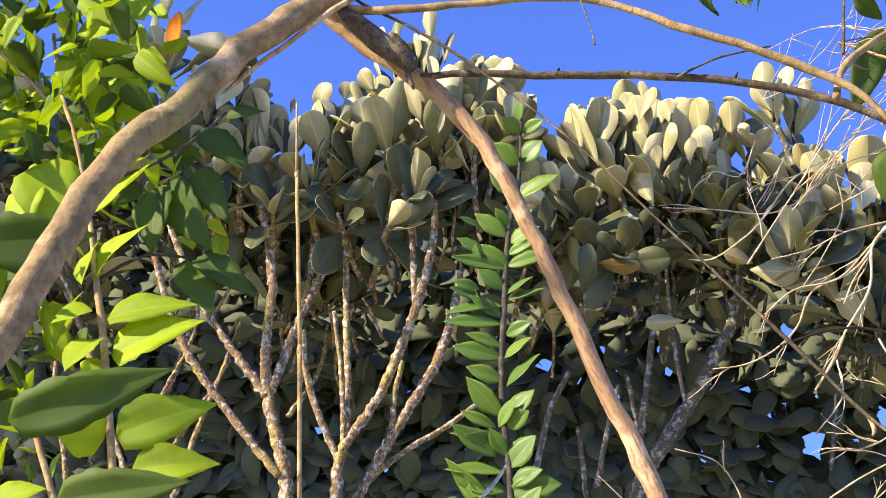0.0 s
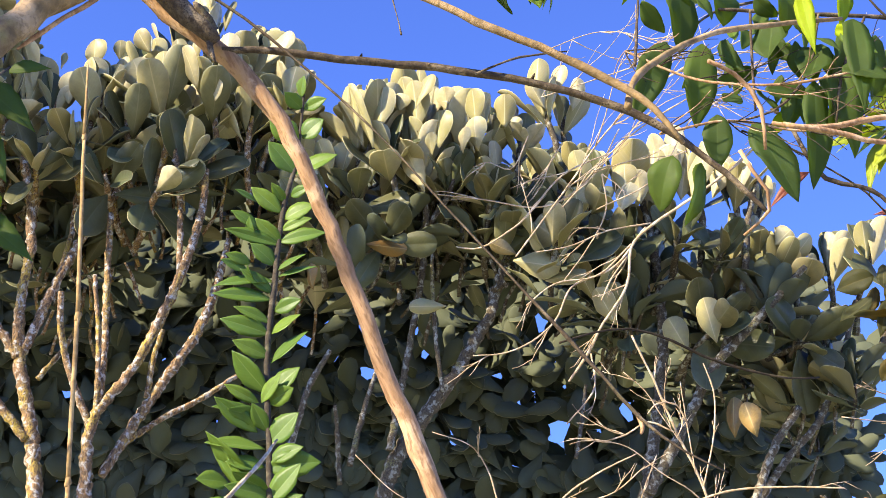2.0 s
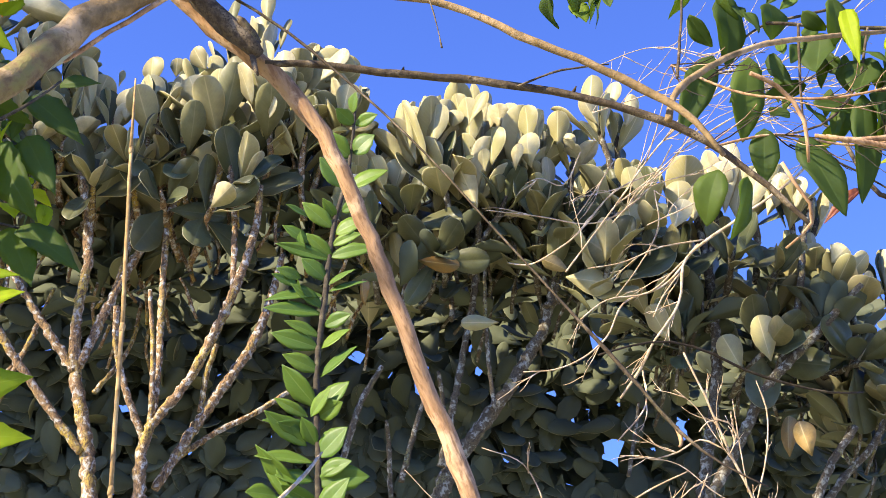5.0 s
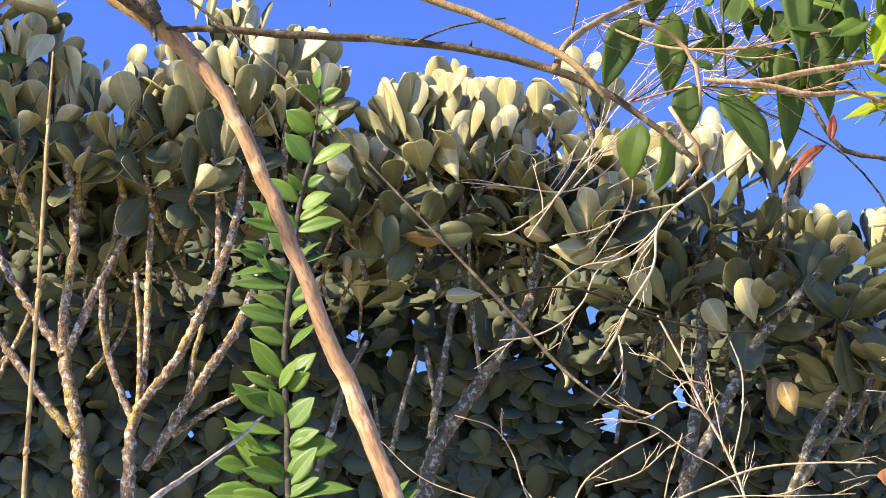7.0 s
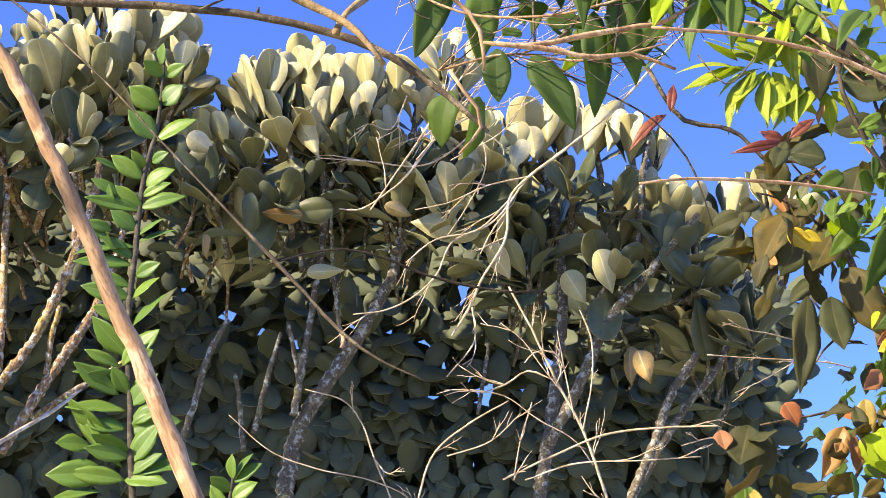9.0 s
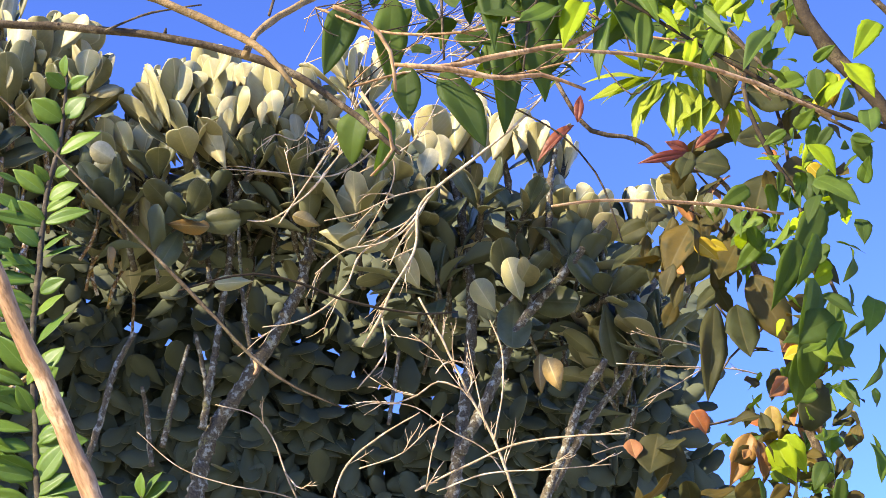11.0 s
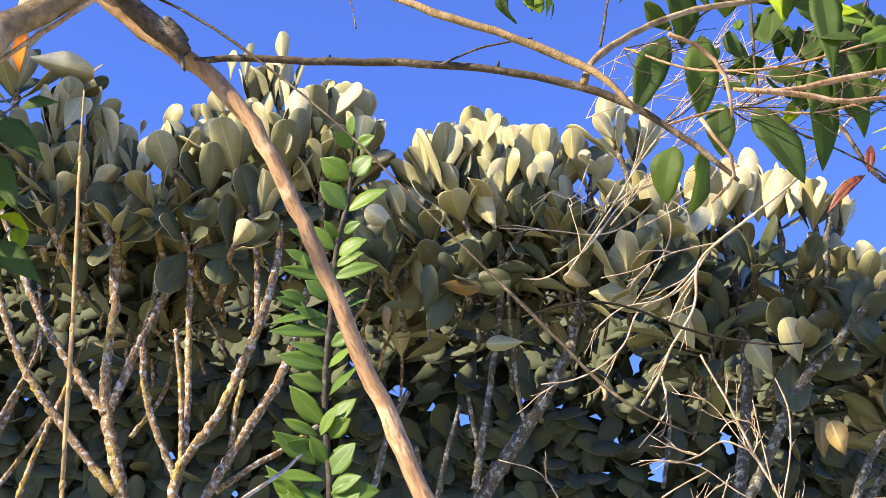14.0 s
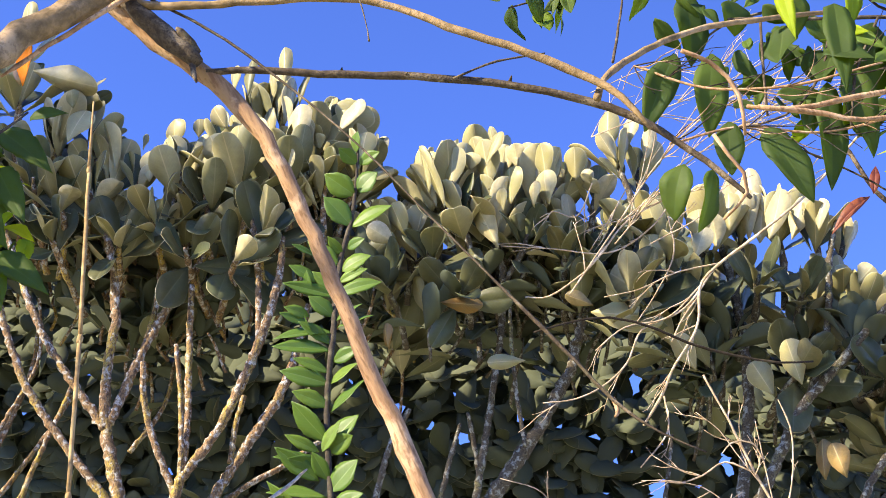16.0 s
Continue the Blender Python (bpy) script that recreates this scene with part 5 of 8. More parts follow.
under("side_branch", tube([(-0.165, 1.78, 2.683, 0.0041), (-0.127, 1.783, 2.689, 0.0043), (-0.072, 1.786, 2.69, 0.0046), (-0.002, 1.789, 2.688, 0.0048), (0.068, 1.792, 2.689, 0.0048), (0.137, 1.795, 2.687, 0.0048), (0.206, 1.798, 2.682, 0.0047), (0.275, 1.802, 2.669, 0.0050), (0.329, 1.805, 2.654, 0.0052), (0.37, 1.808, 2.636, 0.0049), (0.409, 1.811, 2.61, 0.0044), (0.442, 1.814, 2.584, 0.0039), (0.474, 1.817, 2.555, 0.0034), (0.493, 1.82, 2.537, 0.0024)], TWIG, 9, 0.02, 0.06, 6, 0.12), BOUGH, "brown side branch")
for a in ([(-0.001, 1.8, 2.7, 0.0025), (0.001, 1.79, 2.699, 0.0011)], [(0.207, 1.8, 2.686, 0.0028), (0.21, 1.79, 2.689, 0.0010)], [(0.077, 1.8, 2.697, 0.0021), (0.084, 1.78, 2.685, 0.0010)]):
    under("spur", tube(a, TWIG, 6, 0.01, 0.1, 7), BOUGH)
under("side_branch", tube([(-0.295, 1.74, 2.768, 0.0066), (-0.236, 1.737, 2.752, 0.0052), (-0.166, 1.734, 2.751, 0.0045), (-0.105, 1.731, 2.753, 0.0042), (-0.023, 1.728, 2.756, 0.0041), (0.05, 1.725, 2.747, 0.0044), (0.096, 1.722, 2.728, 0.0046), (0.135, 1.718, 2.707, 0.0048), (0.185, 1.715, 2.685, 0.0047), (0.234, 1.712, 2.661, 0.0049), (0.276, 1.709, 2.638, 0.0051), (0.305, 1.706, 2.621, 0.0051), (0.339, 1.703, 2.594, 0.0041), (0.371, 1.7, 2.549, 0.0027)], LIMB, 9, 0.02, 0.06, 8, 0.1), BOUGH, "tan arching side branch")
under("twig", tube([(0.139, 1.78, 2.675, 0.0017), (0.165, 1.785, 2.695, 0.0015), (0.191, 1.79, 2.711, 0.0015), (0.218, 1.795, 2.722, 0.0013), (0.249, 1.8, 2.732, 0.0010)], TWIG, 6, 0.02, 0.1, 9), BOUGH)
under("twig", tube([(0.311, 1.72, 2.605, 0.0047), (0.321, 1.749, 2.653, 0.0036), (0.335, 1.777, 2.692, 0.0045), (0.37, 1.806, 2.741, 0.0041), (0.408, 1.835, 2.786, 0.0039), (0.453, 1.864, 2.827, 0.0038), (0.516, 1.893, 2.862, 0.0036), (0.573, 1.921, 2.894, 0.0034), (0.639, 1.95, 2.927, 0.0029)], LIMB, 8, 0.02, 0.08, 10), BOUGH)
under("twig", tube([(-0.223, 1.7, 2.755, 0.0034), (-0.258, 1.692, 2.719, 0.0034), (-0.292, 1.684, 2.678, 0.0031), (-0.325, 1.676, 2.639, 0.0031), (-0.351, 1.668, 2.602, 0.0026), (-0.362, 1.66, 2.582, 0.0014)], SMOOTH, 8, 0.02, 0.08, 11), BOUGH, "pale twig lying along the limb")
under("twig", tube([(0.332, 1.8, 2.719, 0.0020), (0.339, 1.833, 2.79, 0.0018), (0.346, 1.867, 2.874, 0.0016), (0.35, 1.9, 2.942, 0.0014)], TWIG, 6, 0.02, 0.1, 12), BOUGH)
under("twig", tube([(0.025, 1.7, 2.747, 0.0010), (0.037, 1.693, 2.709, 0.0009), (0.047, 1.687, 2.672, 0.0007), (0.051, 1.68, 2.653, 0.0014)], TWIG, 6, 0.02, 0.1, 13), BOUGH)
vine = [(-0.282, 1.74, 2.8, 0.0015), (-0.237, 1.743, 2.766, 0.0018), (-0.183, 1.746, 2.737, 0.0018), (-0.138, 1.749, 2.709, 0.0018), (-0.076, 1.752, 2.661, 0.0017), (-0.017, 1.755, 2.612, 0.0013), (0.042, 1.758, 2.558, 0.0013), (0.113, 1.762, 2.484, 0.0013), (0.2, 1.765, 2.393, 0.0015), (0.257, 1.768, 2.334, 0.0024), (0.294, 1.771, 2.296, 0.0021), (0.336, 1.774, 2.251, 0.0021), (0.382, 1.777, 2.22, 0.0012), (0.428, 1.78, 2.201, 0.0009)]
under("vine", tube(vine, TWIG, 6, 0.03, 0.06, 14), BOUGH, "thin dangling vine")
under("spur", tube([(0.333, 1.78, 2.259, 0.0024), (0.338, 1.775, 2.242, 0.0027), (0.335, 1.77, 2.233, 0.0012)], SMOOTH, 6, 0.01, 0.1, 15), BOUGH)
under("vine", tube([(0.248, 1.78, 2.334, 0.0013), (0.281, 1.797, 2.355, 0.0013), (0.33, 1.814, 2.373, 0.0014), (0.381, 1.831, 2.369, 0.0016), (0.42, 1.849, 2.361, 0.0016), (0.471, 1.866, 2.356, 0.0016), (0.523, 1.883, 2.357, 0.0014), (0.564, 1.9, 2.368, 0.0012)], VINE, 6, 0.03, 0.06, 16), BOUGH)
under("twig", tube([(0.484, 1.75, 2.617, 0.0024), (0.538, 1.76, 2.621, 0.0034), (0.593, 1.77, 2.642, 0.0037), (0.65, 1.78, 2.663, 0.0032), (0.708, 1.79, 2.685, 0.0030), (0.748, 1.8, 2.719, 0.0021)], SMOOTH, 7, 0.02, 0.08, 20), BOUGH)
under("twig", tube([(0.497, 1.75, 2.617, 0.0029), (0.551, 1.762, 2.62, 0.0034), (0.619, 1.775, 2.618, 0.0029), (0.663, 1.788, 2.633, 0.0025), (0.718, 1.8, 2.621, 0.0020)], SMOOTH, 7, 0.02, 0.08, 21), BOUGH)
under("twig", tube([(0.674, 1.7, 2.609, 0.0019), (0.778, 1.725, 2.62, 0.0024), (0.871, 1.75, 2.618, 0.0030), (0.944, 1.775, 2.608, 0.0030), (1.018, 1.8, 2.59, 0.0026)], SMOOTH, 7, 0.02, 0.08, 22), BOUGH)
under("twig", tube([(0.652, 1.7, 2.404, 0.0013), (0.714, 1.725, 2.426, 0.0018), (0.777, 1.75, 2.44, 0.0021), (0.849, 1.775, 2.451, 0.0021), (0.942, 1.8, 2.454, 0.0015)], SMOOTH, 7, 0.02, 0.08, 23), BOUGH)
under("twig", tube([(0.411, 1.75, 2.698, 0.0029), (0.446, 1.767, 2.694, 0.0027), (0.48, 1.783, 2.658, 0.0029), (0.487, 1.8, 2.612, 0.0020)], SMOOTH, 7, 0.02, 0.08, 24), BOUGH)
under("twig", tube([(0.444, 1.75, 2.577, 0.0024), (0.483, 1.775, 2.516, 0.0021), (0.458, 1.8, 2.494, 0.0014)], SMOOTH, 7, 0.02, 0.08, 25), BOUGH)

STALK = thing("dry_stalk", (-0.232, 1.95, 1.814), "straw-coloured dry upright stalk", "stalk")
STALK.location.z = 0
cane = [(STALK.location.x, STALK.location.y, -0.03, 0.005)] + [(-0.265, 1.95, 2.016, 0.0027), (-0.292, 1.95, 2.192, 0.0028), (-0.303, 1.95, 2.277, 0.0028), (-0.318, 1.95, 2.398, 0.0029), (-0.336, 1.95, 2.52, 0.0026), (-0.355, 1.95, 2.65, 0.0023), (-0.37, 1.95, 2.762, 0.0012)]
for a, b in ((0, 3), (2, 5), (4, 7), (6, 8)):
    under("joint", tube(cane[a:b], STRAW, 8, 0.04, 0.05, a), STALK)
for a in (2, 4, 6):
    x, y, z, r = cane[a]
    under("node", tube([(x, y, z - 0.006, r), (x, y, z, r * 1.45), (x, y, z + 0.006, r)], STRAW, 8, 0.01, 0.05, a), STALK, "thickened brown node")

# ---- the leafy shoot in front of the stems ----
SHOOTS = thing("leafy_shoot", (-0.28, 3.3, 0.0), "upright fresh green leafy shoot on a thin stem", "shrub")
stem = [(-0.28, 3.3, -0.04, 0.012), (-0.27, 3.3, 1.4, 0.01)] + [(-0.164, 3.3, 2.335, 0.0083), (-0.2, 3.3, 2.568, 0.0079), (-0.221, 3.3, 2.716, 0.0074), (-0.241, 3.3, 2.847, 0.0069), (-0.253, 3.3, 2.969, 0.0070), (-0.256, 3.3, 3.096, 0.0071), (-0.259, 3.3, 3.214, 0.0066), (-0.255, 3.3, 3.32, 0.0060), (-0.242, 3.3, 3.415, 0.0054), (-0.241, 3.3, 3.512, 0.0041), (-0.246, 3.3, 3.628, 0.0028)]
under("stem", tube(stem, STEM, 8, 0.03, 0.05, 1, 0.1), SHOOTS)
green = Foliage(SHOOTS, SHOOT, 300, 3)
FRONT = (-0.35, -0.85, 0.05)
set_leaf(green, (-0.25, 3.3, 3.611), (-0.251, 3.26, 3.647), 0.072, FRONT, 0.84)
set_leaf(green, (-0.244, 3.3, 3.578), (-0.285, 3.26, 3.596), 0.067, FRONT, 0.84)
set_leaf(green, (-0.24, 3.3, 3.578), (-0.188, 3.26, 3.588), 0.067, FRONT, 0.84)
set_leaf(green, (-0.241, 3.3, 3.487), (-0.316, 3.26, 3.52), 0.093, FRONT, 0.84)
set_leaf(green, (-0.241, 3.3, 3.399), (-0.306, 3.26, 3.46), 0.108, FRONT, 0.84)
set_leaf(green, (-0.234, 3.3, 3.495), (-0.194, 3.26, 3.535), 0.093, FRONT, 0.84)
set_leaf(green, (-0.241, 3.3, 3.396), (-0.148, 3.26, 3.442), 0.097, FRONT, 0.84)
set_leaf(green, (-0.244, 3.3, 3.336), (-0.207, 3.26, 3.344), 0.048, FRONT, 0.84)
set_leaf(green, (-0.255, 3.3, 3.32), (-0.287, 3.26, 3.342), 0.043, FRONT, 0.84)
set_leaf(green, (-0.26, 3.3, 3.29), (-0.333, 3.26, 3.334), 0.080, FRONT, 0.84)
set_leaf(green, (-0.316, 3.3, 3.311), (-0.368, 3.26, 3.325), 0.048, FRONT, 0.84)
set_leaf(green, (-0.252, 3.3, 3.274), (-0.19, 3.26, 3.306), 0.074, FRONT, 0.84)
set_leaf(green, (-0.252, 3.3, 3.214), (-0.314, 3.26, 3.25), 0.068, FRONT, 0.84)
set_leaf(green, (-0.254, 3.3, 3.206), (-0.379, 3.26, 3.221), 0.058, FRONT, 0.84)
set_leaf(green, (-0.308, 3.3, 3.243), (-0.366, 3.26, 3.276), 0.053, FRONT, 0.84)
set_leaf(green, (-0.316, 3.3, 3.212), (-0.336, 3.26, 3.249), 0.047, FRONT, 0.84)
set_leaf(green, (-0.258, 3.3, 3.214), (-0.155, 3.26, 3.236), 0.074, FRONT, 0.84)
set_leaf(green, (-0.255, 3.3, 3.244), (-0.193, 3.26, 3.268), 0.048, FRONT, 0.84)
set_leaf(green, (-0.259, 3.3, 3.154), (-0.313, 3.26, 3.19), 0.063, FRONT, 0.84)
set_leaf(green, (-0.315, 3.3, 3.153), (-0.365, 3.26, 3.159), 0.058, FRONT, 0.84)
set_leaf(green, (-0.255, 3.3, 3.14), (-0.191, 3.26, 3.171), 0.057, FRONT, 0.84)
set_leaf(green, (-0.249, 3.3, 3.125), (-0.162, 3.26, 3.143), 0.057, FRONT, 0.84)
set_leaf(green, (-0.255, 3.3, 3.111), (-0.388, 3.26, 3.101), 0.067, FRONT, 0.84)
set_leaf(green, (-0.316, 3.3, 3.131), (-0.376, 3.26, 3.142), 0.052, FRONT, 0.84)
set_leaf(green, (-0.255, 3.3, 3.082), (-0.329, 3.26, 3.124), 0.062, FRONT, 0.84)
set_leaf(green, (-0.256, 3.3, 3.067), (-0.384, 3.26, 3.063), 0.072, FRONT, 0.84)
set_leaf(green, (-0.293, 3.3, 3.095), (-0.323, 3.26, 3.131), 0.047, FRONT, 0.84)
set_leaf(green, (-0.248, 3.3, 3.039), (-0.19, 3.26, 3.056), 0.072, FRONT, 0.84)
set_leaf(green, (-0.253, 3.3, 3.011), (-0.331, 3.26, 3.031), 0.056, FRONT, 0.84)
set_leaf(green, (-0.252, 3.3, 2.983), (-0.359, 3.26, 2.999), 0.087, FRONT, 0.84)
set_leaf(green, (-0.25, 3.3, 2.983), (-0.187, 3.26, 3.021), 0.081, FRONT, 0.84)
set_leaf(green, (-0.246, 3.3, 2.928), (-0.324, 3.26, 2.948), 0.076, FRONT, 0.84)
set_leaf(green, (-0.241, 3.3, 2.914), (-0.167, 3.26, 2.983), 0.096, FRONT, 0.84)
set_leaf(green, (-0.24, 3.3, 2.844), (-0.328, 3.26, 2.918), 0.105, FRONT, 0.84)
set_leaf(green, (-0.234, 3.3, 2.833), (-0.181, 3.26, 2.9), 0.100, FRONT, 0.84)
set_leaf(green, (-0.235, 3.3, 2.82), (-0.185, 3.26, 2.844), 0.085, FRONT, 0.84)
set_leaf(green, (-0.256, 3.3, 2.819), (-0.328, 3.26, 2.842), 0.055, FRONT, 0.84)
set_leaf(green, (-0.261, 3.3, 2.799), (-0.347, 3.26, 2.799), 0.055, FRONT, 0.84)
set_leaf(green, (-0.234, 3.3, 2.781), (-0.315, 3.26, 2.785), 0.074, FRONT, 0.84)
set_leaf(green, (-0.25, 3.3, 2.82), (-0.213, 3.26, 2.877), 0.065, FRONT, 0.84)
set_leaf(green, (-0.229, 3.3, 2.755), (-0.265, 3.26, 2.802), 0.069, FRONT, 0.84)
set_leaf(green, (-0.222, 3.3, 2.729), (-0.166, 3.26, 2.79), 0.109, FRONT, 0.84)
set_leaf(green, (-0.229, 3.3, 2.716), (-0.353, 3.26, 2.719), 0.084, FRONT, 0.84)
set_leaf(green, (-0.218, 3.3, 2.691), (-0.149, 3.26, 2.716), 0.083, FRONT, 0.84)
set_leaf(green, (-0.22, 3.3, 2.675), (-0.11, 3.26, 2.686), 0.099, FRONT, 0.84)
set_leaf(green, (-0.226, 3.3, 2.675), (-0.301, 3.26, 2.68), 0.064, FRONT, 0.84)
set_leaf(green, (-0.209, 3.3, 2.612), (-0.299, 3.26, 2.619), 0.074, FRONT, 0.84)
set_leaf(green, (-0.208, 3.3, 2.6), (-0.148, 3.26, 2.678), 0.098, FRONT, 0.84)
set_leaf(green, (-0.222, 3.3, 2.587), (-0.362, 3.26, 2.724), 0.059, FRONT, 0.84)
set_leaf(green, (-0.2, 3.3, 2.575), (-0.066, 3.26, 2.607), 0.093, FRONT, 0.84)
set_leaf(green, (-0.213, 3.3, 2.562), (-0.328, 3.26, 2.568), 0.078, FRONT, 0.84)
set_leaf(green, (-0.205, 3.3, 2.575), (-0.142, 3.26, 2.615), 0.073, FRONT, 0.84)
set_leaf(green, (-0.296, 3.3, 2.635), (-0.356, 3.25, 2.629), 0.100, FRONT, 0.84)
set_leaf(green, (-0.249, 3.3, 2.649), (-0.358, 3.25, 2.723), 0.088, FRONT, 0.84)
set_leaf(green, (-0.252, 3.3, 2.573), (-0.37, 3.25, 2.56), 0.099, FRONT, 0.84)
set_leaf(green, (-0.215, 3.3, 2.562), (-0.122, 3.25, 2.554), 0.087, FRONT, 0.84)
set_leaf(green, (-0.25, 3.3, 2.752), (-0.345, 3.25, 2.808), 0.076, FRONT, 0.84)
set_leaf(green, (-0.259, 3.3, 2.536), (-0.35, 3.25, 2.506), 0.074, FRONT, 0.84)
set_leaf(green, (-0.21, 3.3, 2.624), (-0.287, 3.25, 2.643), 0.075, FRONT, 0.84)
green.finish()

LITTLE = thing("leafy_shoot", (-0.05, 3.35, 0.0), "short bright green shoot tip on a thin stem", "shrub")
under("stem", tube([(-0.05, 3.35, -0.03, 0.008), (-0.04, 3.35, 1.5, 0.007)] + [(0.015, 3.3, 2.329, 0.0054), (0.008, 3.3, 2.47, 0.0048), (0.013, 3.3, 2.555, 0.0037), (0.015, 3.3, 2.593, 0.0025)], STEM, 7, 0.04, 0.05, 2), LITTLE)
little = Foliage(LITTLE, SHOOT, 50, 4)
set_leaf(little, (0.014, 3.3, 2.568), (0.005, 3.27, 2.614), 0.061, FRONT, 0.84)
set_leaf(little, (0.016, 3.3, 2.568), (0.046, 3.27, 2.623), 0.061, FRONT, 0.84)
set_leaf(little, (0.017, 3.3, 2.562), (0.069, 3.27, 2.603), 0.054, FRONT, 0.84)
set_leaf(little, (0.011, 3.3, 2.543), (-0.03, 3.27, 2.563), 0.061, FRONT, 0.84)
set_leaf(little, (0.015, 3.3, 2.525), (0.063, 3.27, 2.559), 0.061, FRONT, 0.84)
set_leaf(little, (0.009, 3.3, 2.494), (-0.03, 3.27, 2.545), 0.061, FRONT, 0.84)

# ---- the broad-leaved shrub beside the limb ----
BROAD = thing("broad_leaved_shrub", (-0.506, 2, 1.762), "shrub with sunlit broad yellow-green leaves", "shrub")
BROAD.location.z = 0
bx, by = BROAD.location.x, BROAD.location.y
under("stem", tube([(bx, by, -0.03, 0.012), (bx, by, 1.0, 0.01)] + [(-0.505, 2, 2.034, 0.0056), (-0.531, 2, 2.169, 0.0054), (-0.548, 2, 2.24, 0.0054), (-0.57, 2, 2.322, 0.0052), (-0.598, 2, 2.431, 0.0049), (-0.623, 2, 2.505, 0.0046), (-0.64, 2, 2.565, 0.0039), (-0.672, 2, 2.663, 0.0032), (-0.709, 2, 2.756, 0.0033), (-0.747, 2, 2.834, 0.0030), (-0.775, 2, 2.926, 0.0026)], STRAW, 8, 0.04, 0.06, 0, 0.1), BROAD)
under("stem", tube([(bx - 0.02, by, 0.4, 0.01)] + [(-0.526, 1.9, 2.042, 0.0054), (-0.557, 1.9, 2.137, 0.0048), (-0.585, 1.9, 2.204, 0.0042), (-0.617, 1.9, 2.267, 0.0035), (-0.631, 1.9, 2.296, 0.0021)], STRAW, 8, 0.04, 0.06, 1, 0.1), BROAD)
under("stem", tube([(-0.709, 2, 2.756, 0.0033), (-0.786, 2, 2.835, 0.0030), (-0.854, 2, 2.897, 0.0027), (-0.921, 2, 2.951, 0.0023)], STEM, 8, 0.04, 0.06, 2, 0.1), BROAD)
under("stem", tube([(-0.672, 2, 2.663, 0.0028), (-0.603, 2.017, 2.7, 0.0024), (-0.543, 2.033, 2.756, 0.0025), (-0.506, 2.05, 2.815, 0.0017)], STEM, 8, 0.04, 0.06, 3, 0.1), BROAD)
under("stem", tube([(-0.626, 2, 2.514, 0.0027), (-0.584, 2.05, 2.583, 0.0024), (-0.529, 2.1, 2.601, 0.0016)], STEM, 8, 0.04, 0.06, 4, 0.1), BROAD)
broad = Foliage(BROAD, OVATE, 300, 6)
set_leaf(broad, (-0.599, 2, 2.46), (-0.481, 1.97, 2.493), 0.041, (-0.45, -0.75, 0.1), 0.36)
set_leaf(broad, (-0.582, 2, 2.406), (-0.471, 1.97, 2.466), 0.053, (-0.45, -0.75, 0.1), 0.36)
set_leaf(broad, (-0.609, 2, 2.431), (-0.633, 1.97, 2.378), 0.046, (-0.45, -0.75, 0.1), 0.36)
set_leaf(broad, (-0.556, 2, 2.299), (-0.431, 1.97, 2.343), 0.053, (-0.45, -0.75, 0.1), 0.36)
set_leaf(broad, (-0.57, 2, 2.295), (-0.634, 1.97, 2.307), 0.046, (-0.45, -0.75, 0.1), 0.36)
set_leaf(broad, (-0.527, 2, 2.252), (-0.416, 1.97, 2.268), 0.045, (-0.45, -0.75, 0.1), 0.36)
set_leaf(broad, (-0.625, 2, 2.476), (-0.67, 1.97, 2.459), 0.054, (-0.45, -0.75, 0.1), 0.36)
set_leaf(broad, (-0.632, 2, 2.522), (-0.577, 1.97, 2.605), 0.044, (-0.45, -0.75, 0.1), 0.36)
set_leaf(broad, (-0.64, 2, 2.565), (-0.654, 1.97, 2.509), 0.047, (-0.45, -0.75, 0.1), 0.36)
set_leaf(broad, (-0.663, 2, 2.618), (-0.555, 1.97, 2.667), 0.035, (-0.45, -0.75, 0.1), 0.36)
# DARK stands for this shrub's leaves in shade; the shade is its colour
set_leaf(broad, (-0.715, 1.85, 2.493), (-0.563, 1.82, 2.481), 0.081, (-0.1, -0.9, -0.2), 0.48, DARK, "leaf coloured dark for shade")
set_leaf(broad, (-0.626, 1.85, 2.258), (-0.429, 1.82, 2.309), 0.069, (-0.1, -0.9, -0.2), 0.48, DARK, "leaf coloured dark for shade")
set_leaf(broad, (-0.546, 1.85, 2.165), (-0.39, 1.82, 2.179), 0.060, (-0.1, -0.9, -0.2), 0.48, DARK, "leaf coloured dark for shade")
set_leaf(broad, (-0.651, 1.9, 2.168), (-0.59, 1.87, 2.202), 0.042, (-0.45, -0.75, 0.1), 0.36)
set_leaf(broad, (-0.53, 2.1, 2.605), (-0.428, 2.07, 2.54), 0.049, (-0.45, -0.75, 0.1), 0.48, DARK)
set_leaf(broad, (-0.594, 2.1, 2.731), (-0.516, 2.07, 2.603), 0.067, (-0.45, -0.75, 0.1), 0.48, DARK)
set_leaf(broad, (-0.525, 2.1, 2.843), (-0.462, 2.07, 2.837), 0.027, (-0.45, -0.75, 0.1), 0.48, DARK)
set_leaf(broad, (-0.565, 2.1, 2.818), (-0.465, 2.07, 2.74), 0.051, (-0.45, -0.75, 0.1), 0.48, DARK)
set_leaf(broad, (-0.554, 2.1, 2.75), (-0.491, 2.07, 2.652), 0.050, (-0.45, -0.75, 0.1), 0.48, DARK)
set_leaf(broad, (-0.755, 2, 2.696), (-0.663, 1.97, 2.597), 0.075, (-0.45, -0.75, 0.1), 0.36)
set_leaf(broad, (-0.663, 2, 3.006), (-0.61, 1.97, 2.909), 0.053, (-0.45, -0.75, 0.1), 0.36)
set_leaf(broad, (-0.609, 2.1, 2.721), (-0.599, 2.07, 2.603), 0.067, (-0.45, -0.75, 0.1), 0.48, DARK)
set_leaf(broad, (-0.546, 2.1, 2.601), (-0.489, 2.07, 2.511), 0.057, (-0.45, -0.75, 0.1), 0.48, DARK)
